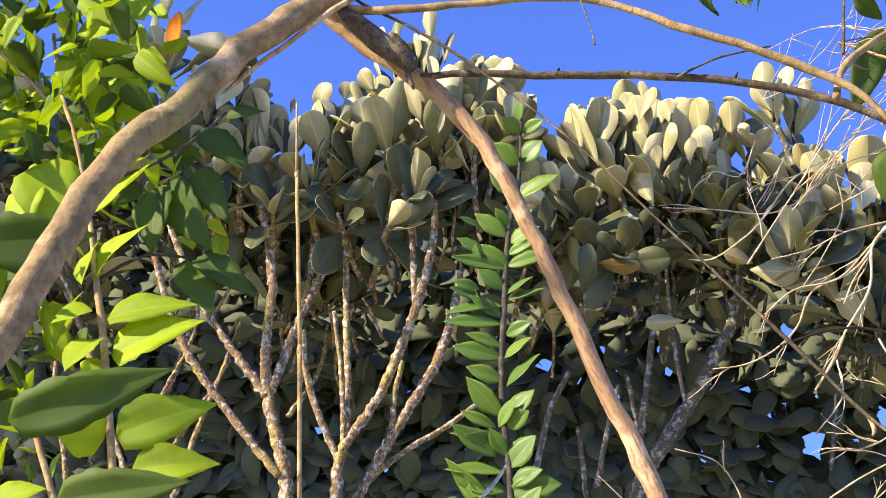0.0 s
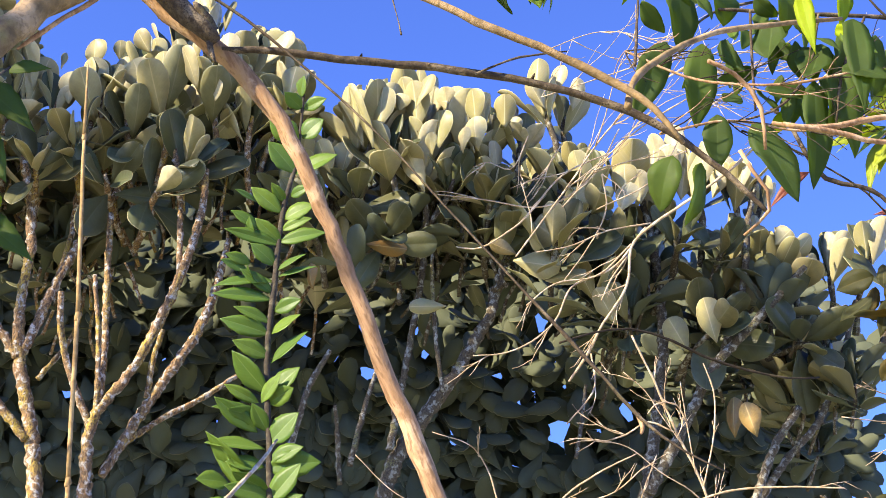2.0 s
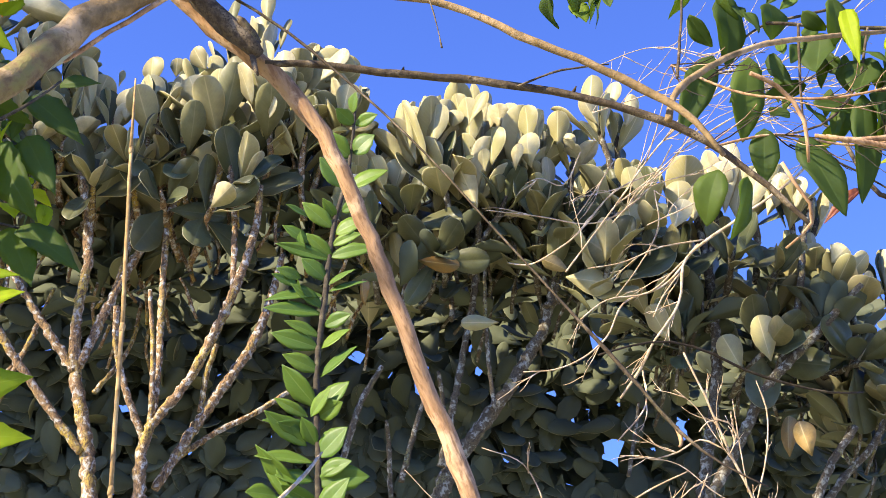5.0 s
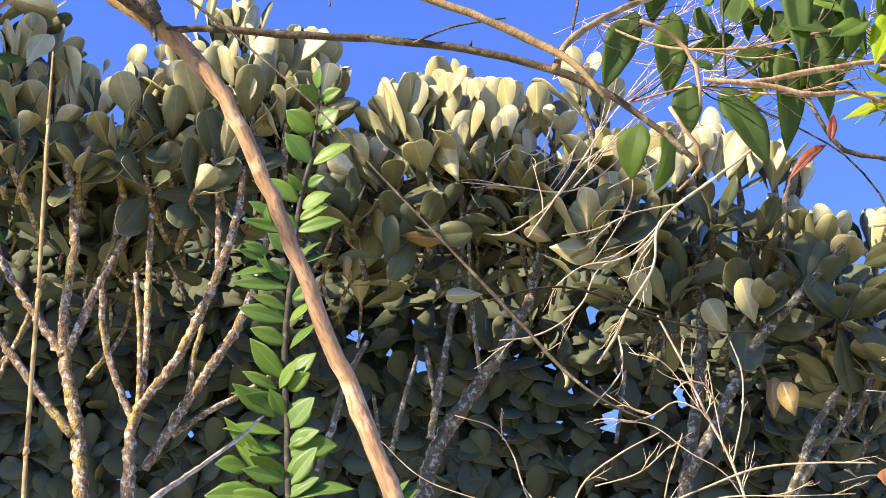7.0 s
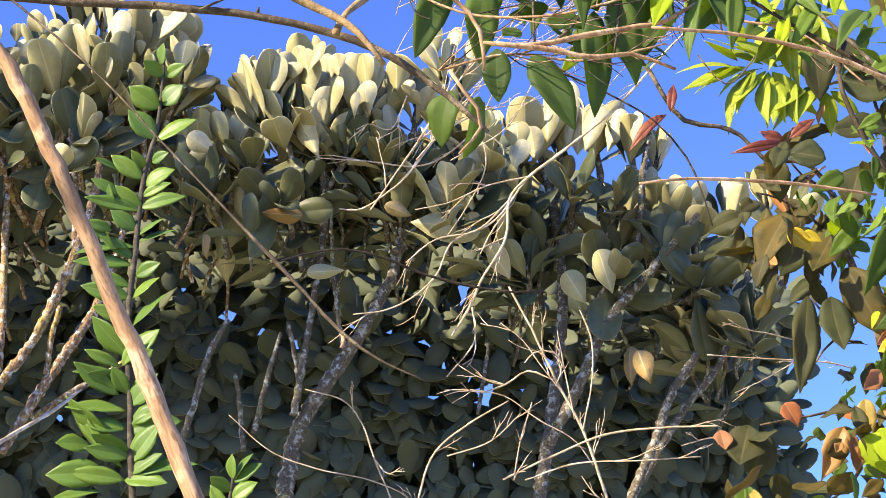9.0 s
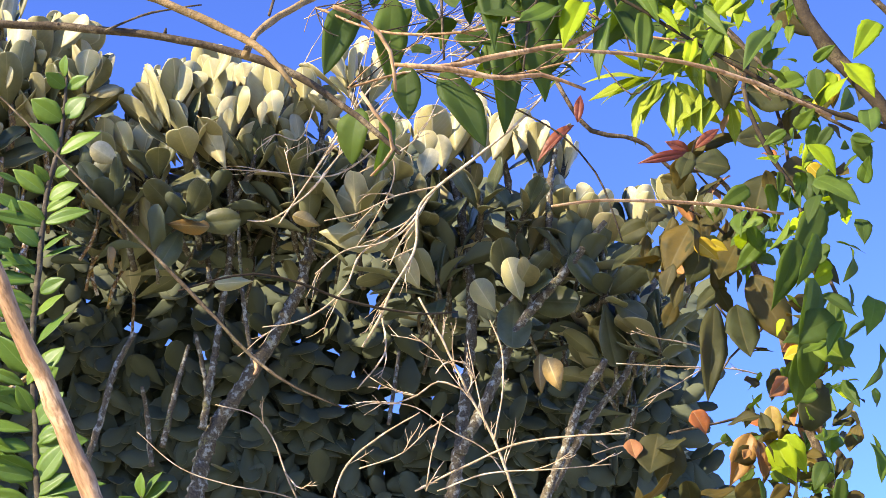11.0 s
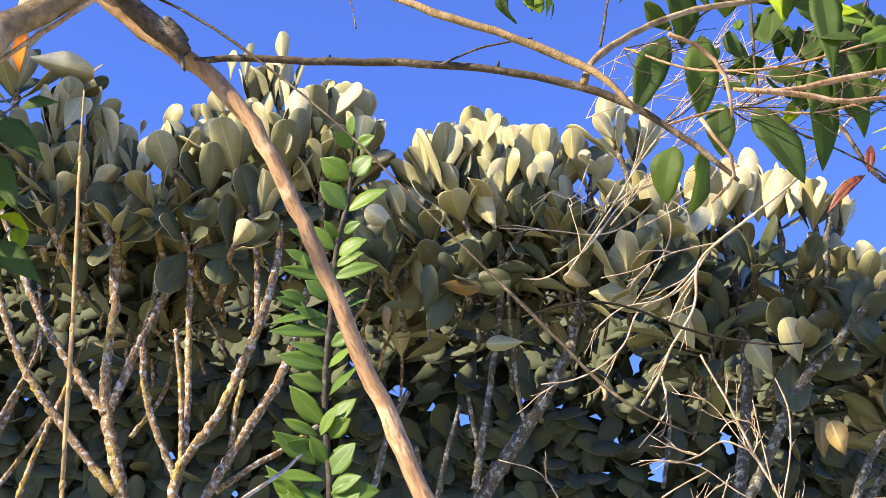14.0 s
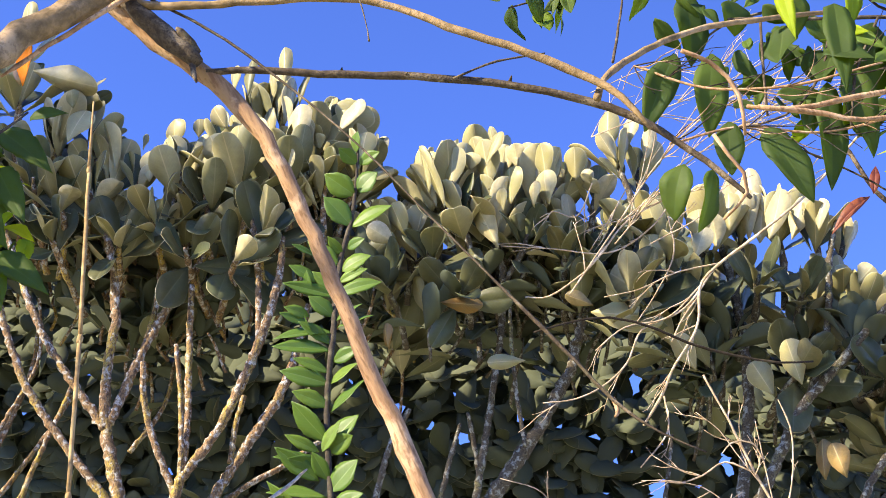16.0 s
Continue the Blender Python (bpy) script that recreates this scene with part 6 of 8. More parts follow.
set_leaf(broad, (-0.758, 2.05, 2.984), (-0.666, 2.02, 2.929), 0.040, (-0.45, -0.75, 0.1), 0.36)
set_leaf(broad, (-0.735, 2, 3.009), (-0.663, 1.97, 2.926), 0.053, (-0.45, -0.75, 0.1), 0.36)
set_leaf(broad, (-0.763, 2, 2.513), (-0.78, 1.97, 2.506), 0.040, (-0.45, -0.75, 0.1), 0.36)
set_leaf(broad, (-0.779, 2.05, 2.911), (-0.689, 2.02, 2.877), 0.044, (-0.45, -0.75, 0.1), 0.36)
set_leaf(broad, (-0.687, 2.05, 2.857), (-0.606, 2.02, 2.801), 0.052, (-0.45, -0.75, 0.1), 0.36)
set_leaf(broad, (-0.789, 2, 2.968), (-0.83, 1.97, 2.926), 0.053, (-0.45, -0.75, 0.1), 0.36)
set_leaf(broad, (-0.748, 2, 2.663), (-0.758, 1.97, 2.584), 0.049, (-0.45, -0.75, 0.1), 0.36)
rnd = random.Random(8)
for b, t, w in (
    ((-1.076, 2.1, 3.146), (-0.689, 2.1, 3.063), 0.040), ((-1.04, 2.1, 3.007), (-0.704, 2.1, 2.944), 0.039), ((-1.045, 2.15, 2.933), (-0.643, 2.1, 2.86), 0.039), ((-1.017, 2.15, 2.825), (-0.566, 2.1, 2.769), 0.038), ((-1.015, 2.1, 2.637), (-0.771, 2.1, 2.581), 0.036), ((-0.969, 2.1, 2.472), (-0.763, 2.1, 2.398), 0.034),
):
    a, c = Vector(b), Vector(t)
    for i in range(84):
        p = a.lerp(c, rnd.random() ** 0.7) + Vector((0, rnd.uniform(-0.25, 0.25), rnd.uniform(-0.05, 0.05)))
        d = (unit(rnd) + Vector((0.2, 0, -0.5))).normalized()
        # DARK mixed in as painted dappled shade among the small leaves
        broad.add(p, p + d * rnd.uniform(0.04, 0.085), unit(rnd) + Vector((-0.2, -0.5, 0.9)), rnd.uniform(0.9, 1.2), kind=rnd.choice(OVATE + [DARK] * 5))
broad.finish()

# ---- dead twigs before the darker tree ----
def dead(label, line, droop, seed, count, length, r):
    """A dead branch with its main stick; dead_twig() adds the others."""
    ob = thing("dead_branch", line[0][:3], label, "branch", "dead twigs")
    dead_twig(ob, line, droop, seed, count, length, r, "stick")
    return ob


def dead_twig(ob, line, droop, seed, count, length, r, name="twig"):
    rnd = random.Random(seed)
    line = [(x, y, z, 0.39 * w) for x, y, z, w in line]
    under(name, tube(line, DRY, 7, 0.02, 0.08, seed, 0.15), ob)
    for q in side_twigs(line, rnd, count, length, 0.9 * r, droop, 2, 0.1, 0.6):
        under("twiglet", tube(q, DRY, 5, 0.03, 0.08, seed), ob)


dry = dead("bleached dead branch drooping with fine bare twigs", [(1.158, 3.6, 4.035, 0.0072), (1.049, 3.633, 3.923, 0.0079), (0.892, 3.667, 3.739, 0.0093), (0.77, 3.7, 3.639, 0.0100), (0.681, 3.733, 3.577, 0.0107), (0.629, 3.767, 3.533, 0.0099), (0.616, 3.8, 3.421, 0.0091), (0.55, 3.833, 3.3, 0.0083), (0.522, 3.867, 3.24, 0.0106), (0.478, 3.9, 3.171, 0.0076)], (-0.2, 0, -0.4), 11, 5, 0.16, 0.0022)
dead_twig(dry, [(0.673, 3.85, 3.625, 0.0079), (0.579, 3.842, 3.485, 0.0077), (0.472, 3.833, 3.417, 0.0069), (0.429, 3.825, 3.31, 0.0060), (0.385, 3.817, 3.255, 0.0060), (0.298, 3.808, 3.199, 0.0052), (0.217, 3.8, 3.182, 0.0037)], (-0.2, 0, -0.4), 220, 2, 0.16, 0.0022)
dead_twig(dry, [(0.634, 3.85, 3.57, 0.0063), (0.533, 3.833, 3.453, 0.0061), (0.426, 3.817, 3.416, 0.0053), (0.35, 3.8, 3.337, 0.0045)], (-0.2, 0, -0.4), 221, 2, 0.16, 0.0022)
dead_twig(dry, [(0.626, 3.85, 3.535, 0.0062), (0.579, 3.825, 3.45, 0.0061), (0.548, 3.8, 3.368, 0.0045)], (-0.2, 0, -0.4), 222, 2, 0.16, 0.0022)
dead_twig(dry, [(0.689, 3.85, 3.64, 0.0063), (0.563, 3.833, 3.595, 0.0055), (0.455, 3.817, 3.529, 0.0046), (0.371, 3.8, 3.497, 0.0038)], (-0.2, 0, -0.4), 223, 2, 0.16, 0.0022)
dead_twig(dry, [(0.529, 3.85, 3.233, 0.0068), (0.537, 3.825, 3.132, 0.0059), (0.465, 3.8, 3.013, 0.0044)], (-0.2, 0, -0.4), 224, 2, 0.16, 0.0022)
dead_twig(dry, [(0.576, 3.8, 3.832, 0.0048), (0.45, 3.825, 3.769, 0.0064), (0.313, 3.85, 3.597, 0.0063), (0.205, 3.875, 3.532, 0.0055), (0.156, 3.9, 3.548, 0.0040)], (-0.2, 0, -0.4), 225, 2, 0.16, 0.0022)
dead_twig(dry, [(0.591, 3.8, 3.908, 0.0049), (0.514, 3.825, 3.752, 0.0056), (0.405, 3.85, 3.672, 0.0055), (0.213, 3.875, 3.69, 0.0048), (0.083, 3.9, 3.71, 0.0032)], (-0.2, 0, -0.4), 226, 2, 0.16, 0.0022)
dead_twig(dry, [(0.544, 3.8, 3.756, 0.0048), (0.562, 3.833, 3.667, 0.0055), (0.517, 3.867, 3.558, 0.0047), (0.457, 3.9, 3.468, 0.0039)], (-0.2, 0, -0.4), 227, 2, 0.16, 0.0022)
dead_twig(dry, [(0.432, 3.8, 3.846, 0.0048), (0.371, 3.85, 3.745, 0.0048), (0.332, 3.9, 3.699, 0.0040)], (-0.2, 0, -0.4), 228, 2, 0.16, 0.0022)
dead_twig(dry, [(0.336, 3.8, 3.862, 0.0048), (0.291, 3.833, 3.769, 0.0048), (0.224, 3.867, 3.807, 0.0040), (0.191, 3.9, 3.807, 0.0033)], (-0.2, 0, -0.4), 229, 2, 0.16, 0.0022)
dry = dead("bleached dead stick with a tangle of bare twigs", [(0.907, 3.9, 2.602, 0.0115), (0.863, 3.87, 2.767, 0.0101), (0.816, 3.84, 2.89, 0.0094), (0.746, 3.81, 3.016, 0.0087), (0.682, 3.78, 3.144, 0.0080), (0.621, 3.75, 3.25, 0.0073)], (0, 0, 0.1), 12, 8, 0.16, 0.002)
dead_twig(dry, [(0.738, 3.8, 3.012, 0.0058), (0.673, 3.8, 3.035, 0.0058), (0.615, 3.8, 2.996, 0.0058), (0.557, 3.8, 2.973, 0.0043)], (0, 0, 0.1), 240, 2, 0.14, 0.002)
dead_twig(dry, [(0.744, 3.8, 2.997, 0.0043), (0.76, 3.787, 3.053, 0.0051), (0.738, 3.775, 3.079, 0.0051), (0.686, 3.763, 3.07, 0.0050), (0.662, 3.75, 3.037, 0.0036)], (0, 0, 0.1), 241, 2, 0.14, 0.002)
dead_twig(dry, [(0.811, 3.8, 2.876, 0.0050), (0.838, 3.783, 3.036, 0.0051), (0.833, 3.767, 3.123, 0.0051), (0.805, 3.75, 3.187, 0.0036)], (0, 0, 0.1), 242, 2, 0.14, 0.002)
dead_twig(dry, [(0.791, 3.8, 2.906, 0.0043), (0.765, 3.775, 3.033, 0.0043), (0.745, 3.75, 3.131, 0.0036)], (0, 0, 0.1), 243, 2, 0.14, 0.002)
dead_twig(dry, [(0.758, 3.8, 2.981, 0.0036), (0.701, 3.783, 3.051, 0.0036), (0.658, 3.767, 3.106, 0.0036), (0.6, 3.75, 3.146, 0.0029)], (0, 0, 0.1), 244, 2, 0.14, 0.002)
dead_twig(dry, [(0.61, 3.8, 2.744, 0.0063), (0.749, 3.775, 2.808, 0.0071), (0.86, 3.75, 2.85, 0.0078), (0.998, 3.725, 2.863, 0.0064), (1.133, 3.7, 2.862, 0.0050)], (0, 0, 0.1), 245, 2, 0.14, 0.002)
dead_twig(dry, [(0.637, 3.8, 2.744, 0.0042), (0.65, 3.75, 2.828, 0.0042), (0.676, 3.7, 2.912, 0.0035)], (0, 0, 0.1), 246, 2, 0.14, 0.002)
dead_twig(dry, [(0.835, 3.8, 2.787, 0.0050), (0.792, 3.775, 2.837, 0.0043), (0.693, 3.75, 2.887, 0.0042), (0.609, 3.725, 2.936, 0.0035), (0.524, 3.7, 2.941, 0.0028)], (0, 0, 0.1), 247, 2, 0.14, 0.002)
dead_twig(dry, [(0.47, 3.75, 2.784, 0.0042), (0.579, 3.725, 2.819, 0.0042), (0.648, 3.7, 2.882, 0.0035)], (0, 0, 0.1), 248, 2, 0.14, 0.002)
dead_twig(dry, [(0.665, 3.8, 2.744, 0.0042), (0.775, 3.767, 2.776, 0.0049), (0.937, 3.733, 2.779, 0.0042), (1.085, 3.7, 2.782, 0.0035)], (0, 0, 0.1), 249, 2, 0.14, 0.002)
dry = dead("thin forked bare dead twig", [(0.45, 3.75, -0.03, 0.02), (0.42, 3.73, 1.4, 0.012), (0.366, 3.7, 2.553, 0.0061), (0.336, 3.68, 2.656, 0.0055), (0.299, 3.66, 2.732, 0.0055), (0.262, 3.64, 2.824, 0.0048), (0.227, 3.62, 2.866, 0.0041), (0.125, 3.6, 2.892, 0.0027)], (-0.1, 0, 0.2), 13, 2, 0.08, 0.0015)
dead_twig(dry, [(0.293, 3.65, 2.743, 0.0041), (0.335, 3.625, 2.694, 0.0040), (0.359, 3.6, 2.703, 0.0027)], (-0.1, 0, 0.2), 260, 2, 0.08, 0.0015)
dead_twig(dry, [(0.24, 3.65, 2.856, 0.0041), (0.233, 3.6, 2.895, 0.0027)], (-0.1, 0, 0.2), 261, 2, 0.08, 0.0015)
dry = dead("thin trailing bare dead twig", [(0.432, 3.7, 2.554, 0.0048), (0.376, 3.68, 2.657, 0.0041), (0.295, 3.66, 2.687, 0.0041), (0.16, 3.64, 2.708, 0.0034), (0.053, 3.62, 2.74, 0.0034), (-0.052, 3.6, 2.822, 0.0021)], (-0.1, 0, 0.1), 14, 3, 0.08, 0.0015)
dead_twig(dry, [(0.397, 3.7, 2.636, 0.0068), (0.44, 3.667, 2.766, 0.0062), (0.52, 3.633, 2.828, 0.0055), (0.613, 3.6, 2.876, 0.0041)], (-0.1, 0, 0.1), 280, 2, 0.08, 0.0015)
dry = dead("thin bare twigs reaching out of the brown foliage", [(1.459, 3.6, 2.979, 0.0050), (1.397, 3.575, 2.983, 0.0049), (1.28, 3.55, 2.979, 0.0042), (1.164, 3.525, 2.972, 0.0034), (1.077, 3.5, 2.966, 0.0027)], (-0.3, 0, 0), 15, 3, 0.07, 0.0015)
dead_twig(dry, [(1.314, 3.6, 3.053, 0.0050), (1.25, 3.567, 3.053, 0.0042), (1.174, 3.533, 3.052, 0.0035), (1.133, 3.5, 3.059, 0.0027)], (-0.3, 0, 0), 300, 2, 0.07, 0.0015)
dead_twig(dry, [(1.307, 3.6, 2.993, 0.0042), (1.219, 3.55, 2.927, 0.0034), (1.136, 3.5, 2.871, 0.0020)], (-0.3, 0, 0), 301, 2, 0.07, 0.0015)
dead_twig(dry, [(1.187, 3.6, 2.775, 0.0041), (1.097, 3.55, 2.778, 0.0040), (1.005, 3.5, 2.739, 0.0026)], (-0.3, 0, 0), 302, 2, 0.07, 0.0015)

dry = dead("bare tan stick before the leafy shoot", [(-0.62, 1.6, -0.03, 0.02), (-0.50, 1.78, 1.4, 0.014), (-0.150, 2.000, 2.152, 0.0108), (-0.146, 2.150, 2.237, 0.0085), (-0.132, 2.300, 2.330, 0.0075), (-0.123, 2.400, 2.395, 0.0074), (-0.117, 2.470, 2.445, 0.0041)], (0, 0, 0), 320, 0, 0.1, 0.001)
dry = dead("spray of fine pale dead twigs above the crown", [(0.281, 3.2, 3.169, 0.0050), (0.38, 3.16, 3.322, 0.0051), (0.481, 3.12, 3.48, 0.0052), (0.583, 3.08, 3.579, 0.0046), (0.712, 3.04, 3.648, 0.0039), (0.841, 3, 3.717, 0.0033)], (0.1, 0, 0.1), 16, 14, 0.3, 0.0018)
dead_twig(dry, [(0.38, 3.2, 3.302, 0.0045), (0.507, 3.15, 3.454, 0.0045), (0.662, 3.1, 3.564, 0.0039), (0.79, 3.05, 3.625, 0.0033), (0.891, 3, 3.686, 0.0026)], (0.1, 0, 0.1), 340, 12, 0.3, 0.0018)
dead_twig(dry, [(0.457, 3.2, 3.303, 0.0038), (0.585, 3.175, 3.38, 0.0039), (0.651, 3.15, 3.504, 0.0033), (0.691, 3.125, 3.582, 0.0026), (0.761, 3.1, 3.728, 0.0027)], (0.1, 0, 0), 341, 8, 0.25, 0.0016)
dead_twig(dry, [(0.324, 3.2, 3.595, 0.0034), (0.456, 3.167, 3.639, 0.0034), (0.589, 3.133, 3.683, 0.0034), (0.721, 3.1, 3.743, 0.0027)], (0.1, 0, 0.1), 342, 10, 0.25, 0.0014)
dead_twig(dry, [(0.322, 3.2, 3.726, 0.0027), (0.457, 3.167, 3.772, 0.0027), (0.629, 3.133, 3.717, 0.0027), (0.756, 3.1, 3.613, 0.0026)], (0.1, 0, 0.1), 343, 8, 0.25, 0.0014)
dead_twig(dry, [(0.772, 3.2, 3.445, 0.0026), (0.91, 3.167, 3.6, 0.0027), (0.988, 3.133, 3.643, 0.0027), (1.125, 3.1, 3.737, 0.0028)], (0.1, 0, 0.1), 344, 6, 0.2, 0.0014)

# ---- hanging green leaves over the crown ----
CLIMB = thing("leafy_climber", (1.75, 2.3, 0.0), "climber with hanging dark green leaves on thin twigs", "climber")
under("twig", tube([(1.75, 2.3, -0.03, 0.02), (1.8, 2.3, 1.6, 0.018)] + [(1.472, 2.3, 2.612, 0.0061), (1.403, 2.283, 2.966, 0.0057), (1.287, 2.267, 3.147, 0.0051), (1.142, 2.25, 3.178, 0.0043), (0.897, 2.233, 3.157, 0.0038), (0.706, 2.217, 3.138, 0.0034), (0.521, 2.2, 3.12, 0.0027)], TWIG, 7, 0.03, 0.08, 0, 0.1), CLIMB)
# this bough's shade is put into its bark by the dark VINE
under("twig", tube([(1.187, 2.2, 3.138, 0.0120), (1.149, 2.18, 3.052, 0.0116), (1.158, 2.16, 2.971, 0.0120), (1.198, 2.14, 2.883, 0.0117), (1.248, 2.12, 2.769, 0.0123), (1.297, 2.1, 2.597, 0.0128)], VINE, 7, 0.03, 0.08, 1, 0.1), CLIMB)
under("twig", tube([(0.576, 2.2, 3.121, 0.0023), (0.576, 2.2, 3.009, 0.0022), (0.578, 2.2, 2.933, 0.0019)], TWIG, 7, 0.03, 0.08, 2, 0.1), CLIMB)
under("twig", tube([(0.685, 2.2, 3.124, 0.0023), (0.661, 2.2, 3.011, 0.0023), (0.605, 2.2, 2.934, 0.0019), (0.552, 2.2, 2.912, 0.0016)], TWIG, 7, 0.03, 0.08, 3, 0.1), CLIMB)
under("twig", tube([(0.759, 2.2, 3.126, 0.0023), (0.715, 2.2, 3.012, 0.0023), (0.7, 2.2, 2.915, 0.0019)], TWIG, 7, 0.03, 0.08, 4, 0.1), CLIMB)
under("twig", tube([(0.842, 2.2, 3.128, 0.0020), (0.86, 2.2, 3.027, 0.0020), (0.872, 2.2, 2.961, 0.0013)], TWIG, 7, 0.03, 0.08, 5, 0.1), CLIMB)
under("twig", tube([(0.931, 2.2, 3.096, 0.0034), (1.013, 2.2, 3.019, 0.0033), (1.076, 2.2, 2.944, 0.0033), (1.144, 2.2, 2.861, 0.0030), (1.208, 2.2, 2.82, 0.0026)], TWIG, 7, 0.03, 0.08, 6, 0.1), CLIMB)
under("vine", tube([(0.579, 2.3, 2.96, 0.0017), (0.642, 2.3, 2.94, 0.0016), (0.721, 2.3, 2.898, 0.0016), (0.773, 2.3, 2.861, 0.0016), (0.822, 2.3, 2.794, 0.0016), (0.856, 2.3, 2.674, 0.0013)], VINE, 7, 0.03, 0.08, 7, 0.1), CLIMB)
under("vine", tube([(1.097, 2.3, 3.028, 0.0042), (1.078, 2.3, 2.96, 0.0041), (1.091, 2.3, 2.883, 0.0040), (1.114, 2.3, 2.82, 0.0037), (1.143, 2.3, 2.768, 0.0030)], VINE, 7, 0.03, 0.08, 8, 0.1), CLIMB)
for k, line in enumerate(([(0.377, 2.2, 3.026, 0.0022), (0.481, 2.167, 2.96, 0.0022), (0.598, 2.133, 2.938, 0.0022), (0.732, 2.1, 2.958, 0.0017)], [(0.43, 2.2, 2.878, 0.0022), (0.534, 2.2, 2.911, 0.0022), (0.656, 2.2, 2.903, 0.0022), (0.781, 2.2, 2.938, 0.0018)], [(0.757, 2.3, 3.16, 0.0024), (0.883, 2.3, 3.069, 0.0024), (1.022, 2.3, 3.037, 0.0019), (1.122, 2.3, 2.938, 0.0019)])):
    under("twig", tube(line, SMOOTH, 6, 0.02, 0.08, 40 + k), CLIMB)
    for i, q in enumerate(side_twigs(line, random.Random(40 + k), 12, 0.18, 0.0013, (0.1, 0, 0), 2, 0.05, 0.8)):
        under("twiglet", tube(q, (SMOOTH, VINE, TWIG, VINE)[i % 4], 5, 0.03, 0.08, k), CLIMB)
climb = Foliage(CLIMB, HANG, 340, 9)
flat_leaf(climb, (1.189, 2.2, 2.909), (1.15, 2.2, 2.845), 0.031, (-0.5, -0.85, 0.1), 0.50, YELLOWED, "yellow leaf")
flat_leaf(climb, (1.197, 2.2, 2.925), (1.181, 2.2, 2.872), 0.024, (-0.5, -0.85, 0.1), 0.50, YELLOWED, "yellow leaf")
set_leaf(climb, (0.441, 2.2, 3.05), (0.39, 2.17, 2.908), 0.068, (0.1, -0.95, 0.1), 0.62)
set_leaf(climb, (0.498, 2.2, 3.051), (0.489, 2.2, 2.91), 0.073, (0.1, -0.95, 0.1), 0.62)
set_leaf(climb, (0.45, 2.2, 2.842), (0.419, 2.2, 2.757), 0.056, (0.1, -0.95, 0.1), 0.62)
set_leaf(climb, (0.493, 2.2, 2.833), (0.486, 2.2, 2.729), 0.057, (0.1, -0.95, 0.1), 0.62)
set_leaf(climb, (0.573, 2.2, 2.911), (0.632, 2.17, 2.78), 0.075, (0.1, -0.95, 0.1), 0.62)
set_leaf(climb, (0.61, 2.2, 3.108), (0.604, 2.2, 3.013), 0.069, (0.1, -0.95, 0.1), 0.62)
set_leaf(climb, (0.75, 2.2, 3.115), (0.714, 2.2, 2.939), 0.103, (0.1, -0.95, 0.1), 0.62)
set_leaf(climb, (0.461, 2.2, 3.171), (0.476, 2.2, 3.045), 0.080, (0.1, -0.95, 0.1), 0.62)
set_leaf(climb, (0.519, 2.2, 2.921), (0.516, 2.2, 2.833), 0.061, (0.1, -0.95, 0.1), 0.62)
set_leaf(climb, (0.654, 2.2, 3.058), (0.676, 2.2, 3.003), 0.055, (0.1, -0.95, 0.1), 0.62)
set_leaf(climb, (0.594, 2.2, 2.975), (0.679, 2.2, 2.976), 0.045, (0.1, -0.95, 0.1), 0.62)
set_leaf(climb, (0.704, 2.2, 3.025), (0.737, 2.2, 2.877), 0.073, (0.1, -0.95, 0.1), 0.62)
set_leaf(climb, (0.528, 2.2, 3.16), (0.552, 2.2, 3.102), 0.065, (0.1, -0.95, 0.1), 0.62)
set_leaf(climb, (0.555, 2.2, 2.958), (0.528, 2.2, 2.937), 0.044, (0.1, -0.95, 0.1), 0.62)
set_leaf(climb, (0.266, 2.2, 3.195), (0.272, 2.2, 3.112), 0.033, (0.1, -0.95, 0.1), 0.62)
set_leaf(climb, (0.137, 2.2, 3.194), (0.162, 2.2, 3.141), 0.038, (0.1, -0.95, 0.1), 0.62)
set_leaf(climb, (0.618, 2.15, 3.14), (0.635, 2.15, 3.062), 0.046, (0.1, -0.95, 0.1), 0.62)
set_leaf(climb, (0.687, 2.2, 3.067), (0.66, 2.2, 2.978), 0.064, (0.1, -0.95, 0.1), 0.62)
set_leaf(climb, (0.701, 2.2, 3.001), (0.705, 2.2, 2.915), 0.054, (0.1, -0.95, 0.1), 0.62)
set_leaf(climb, (0.774, 2.2, 3.092), (0.78, 2.2, 2.981), 0.069, (0.1, -0.95, 0.1), 0.62)
set_leaf(climb, (0.847, 2.2, 3.083), (0.861, 2.2, 2.939), 0.065, (0.1, -0.95, 0.1), 0.62)
set_leaf(climb, (0.911, 2.2, 3.084), (0.818, 2.2, 2.96), 0.056, (0.1, -0.95, 0.1), 0.62)
set_leaf(climb, (1.095, 2.15, 2.541), (1.07, 2.15, 2.428), 0.058, (0.1, -0.95, 0.1), 0.55, DARK)
set_leaf(climb, (1.122, 2.15, 2.66), (1.069, 2.15, 2.559), 0.053, (0.1, -0.95, 0.1), 0.55, DARK)
set_leaf(climb, (1.117, 2.15, 2.48), (1.04, 2.15, 2.445), 0.057, (0.1, -0.95, 0.1), 0.55, DARK)
set_leaf(climb, (0.757, 2.2, 3.103), (0.706, 2.2, 3.012), 0.056, (0.1, -0.95, 0.1), 0.62)
set_leaf(climb, (0.671, 2.2, 2.997), (0.675, 2.2, 2.82), 0.068, (0.1, -0.95, 0.1), 0.62)
set_leaf(climb, (1.08, 2.15, 2.601), (1.036, 2.15, 2.494), 0.050, (0.1, -0.95, 0.1), 0.55, DARK)
rnd = random.Random(19)
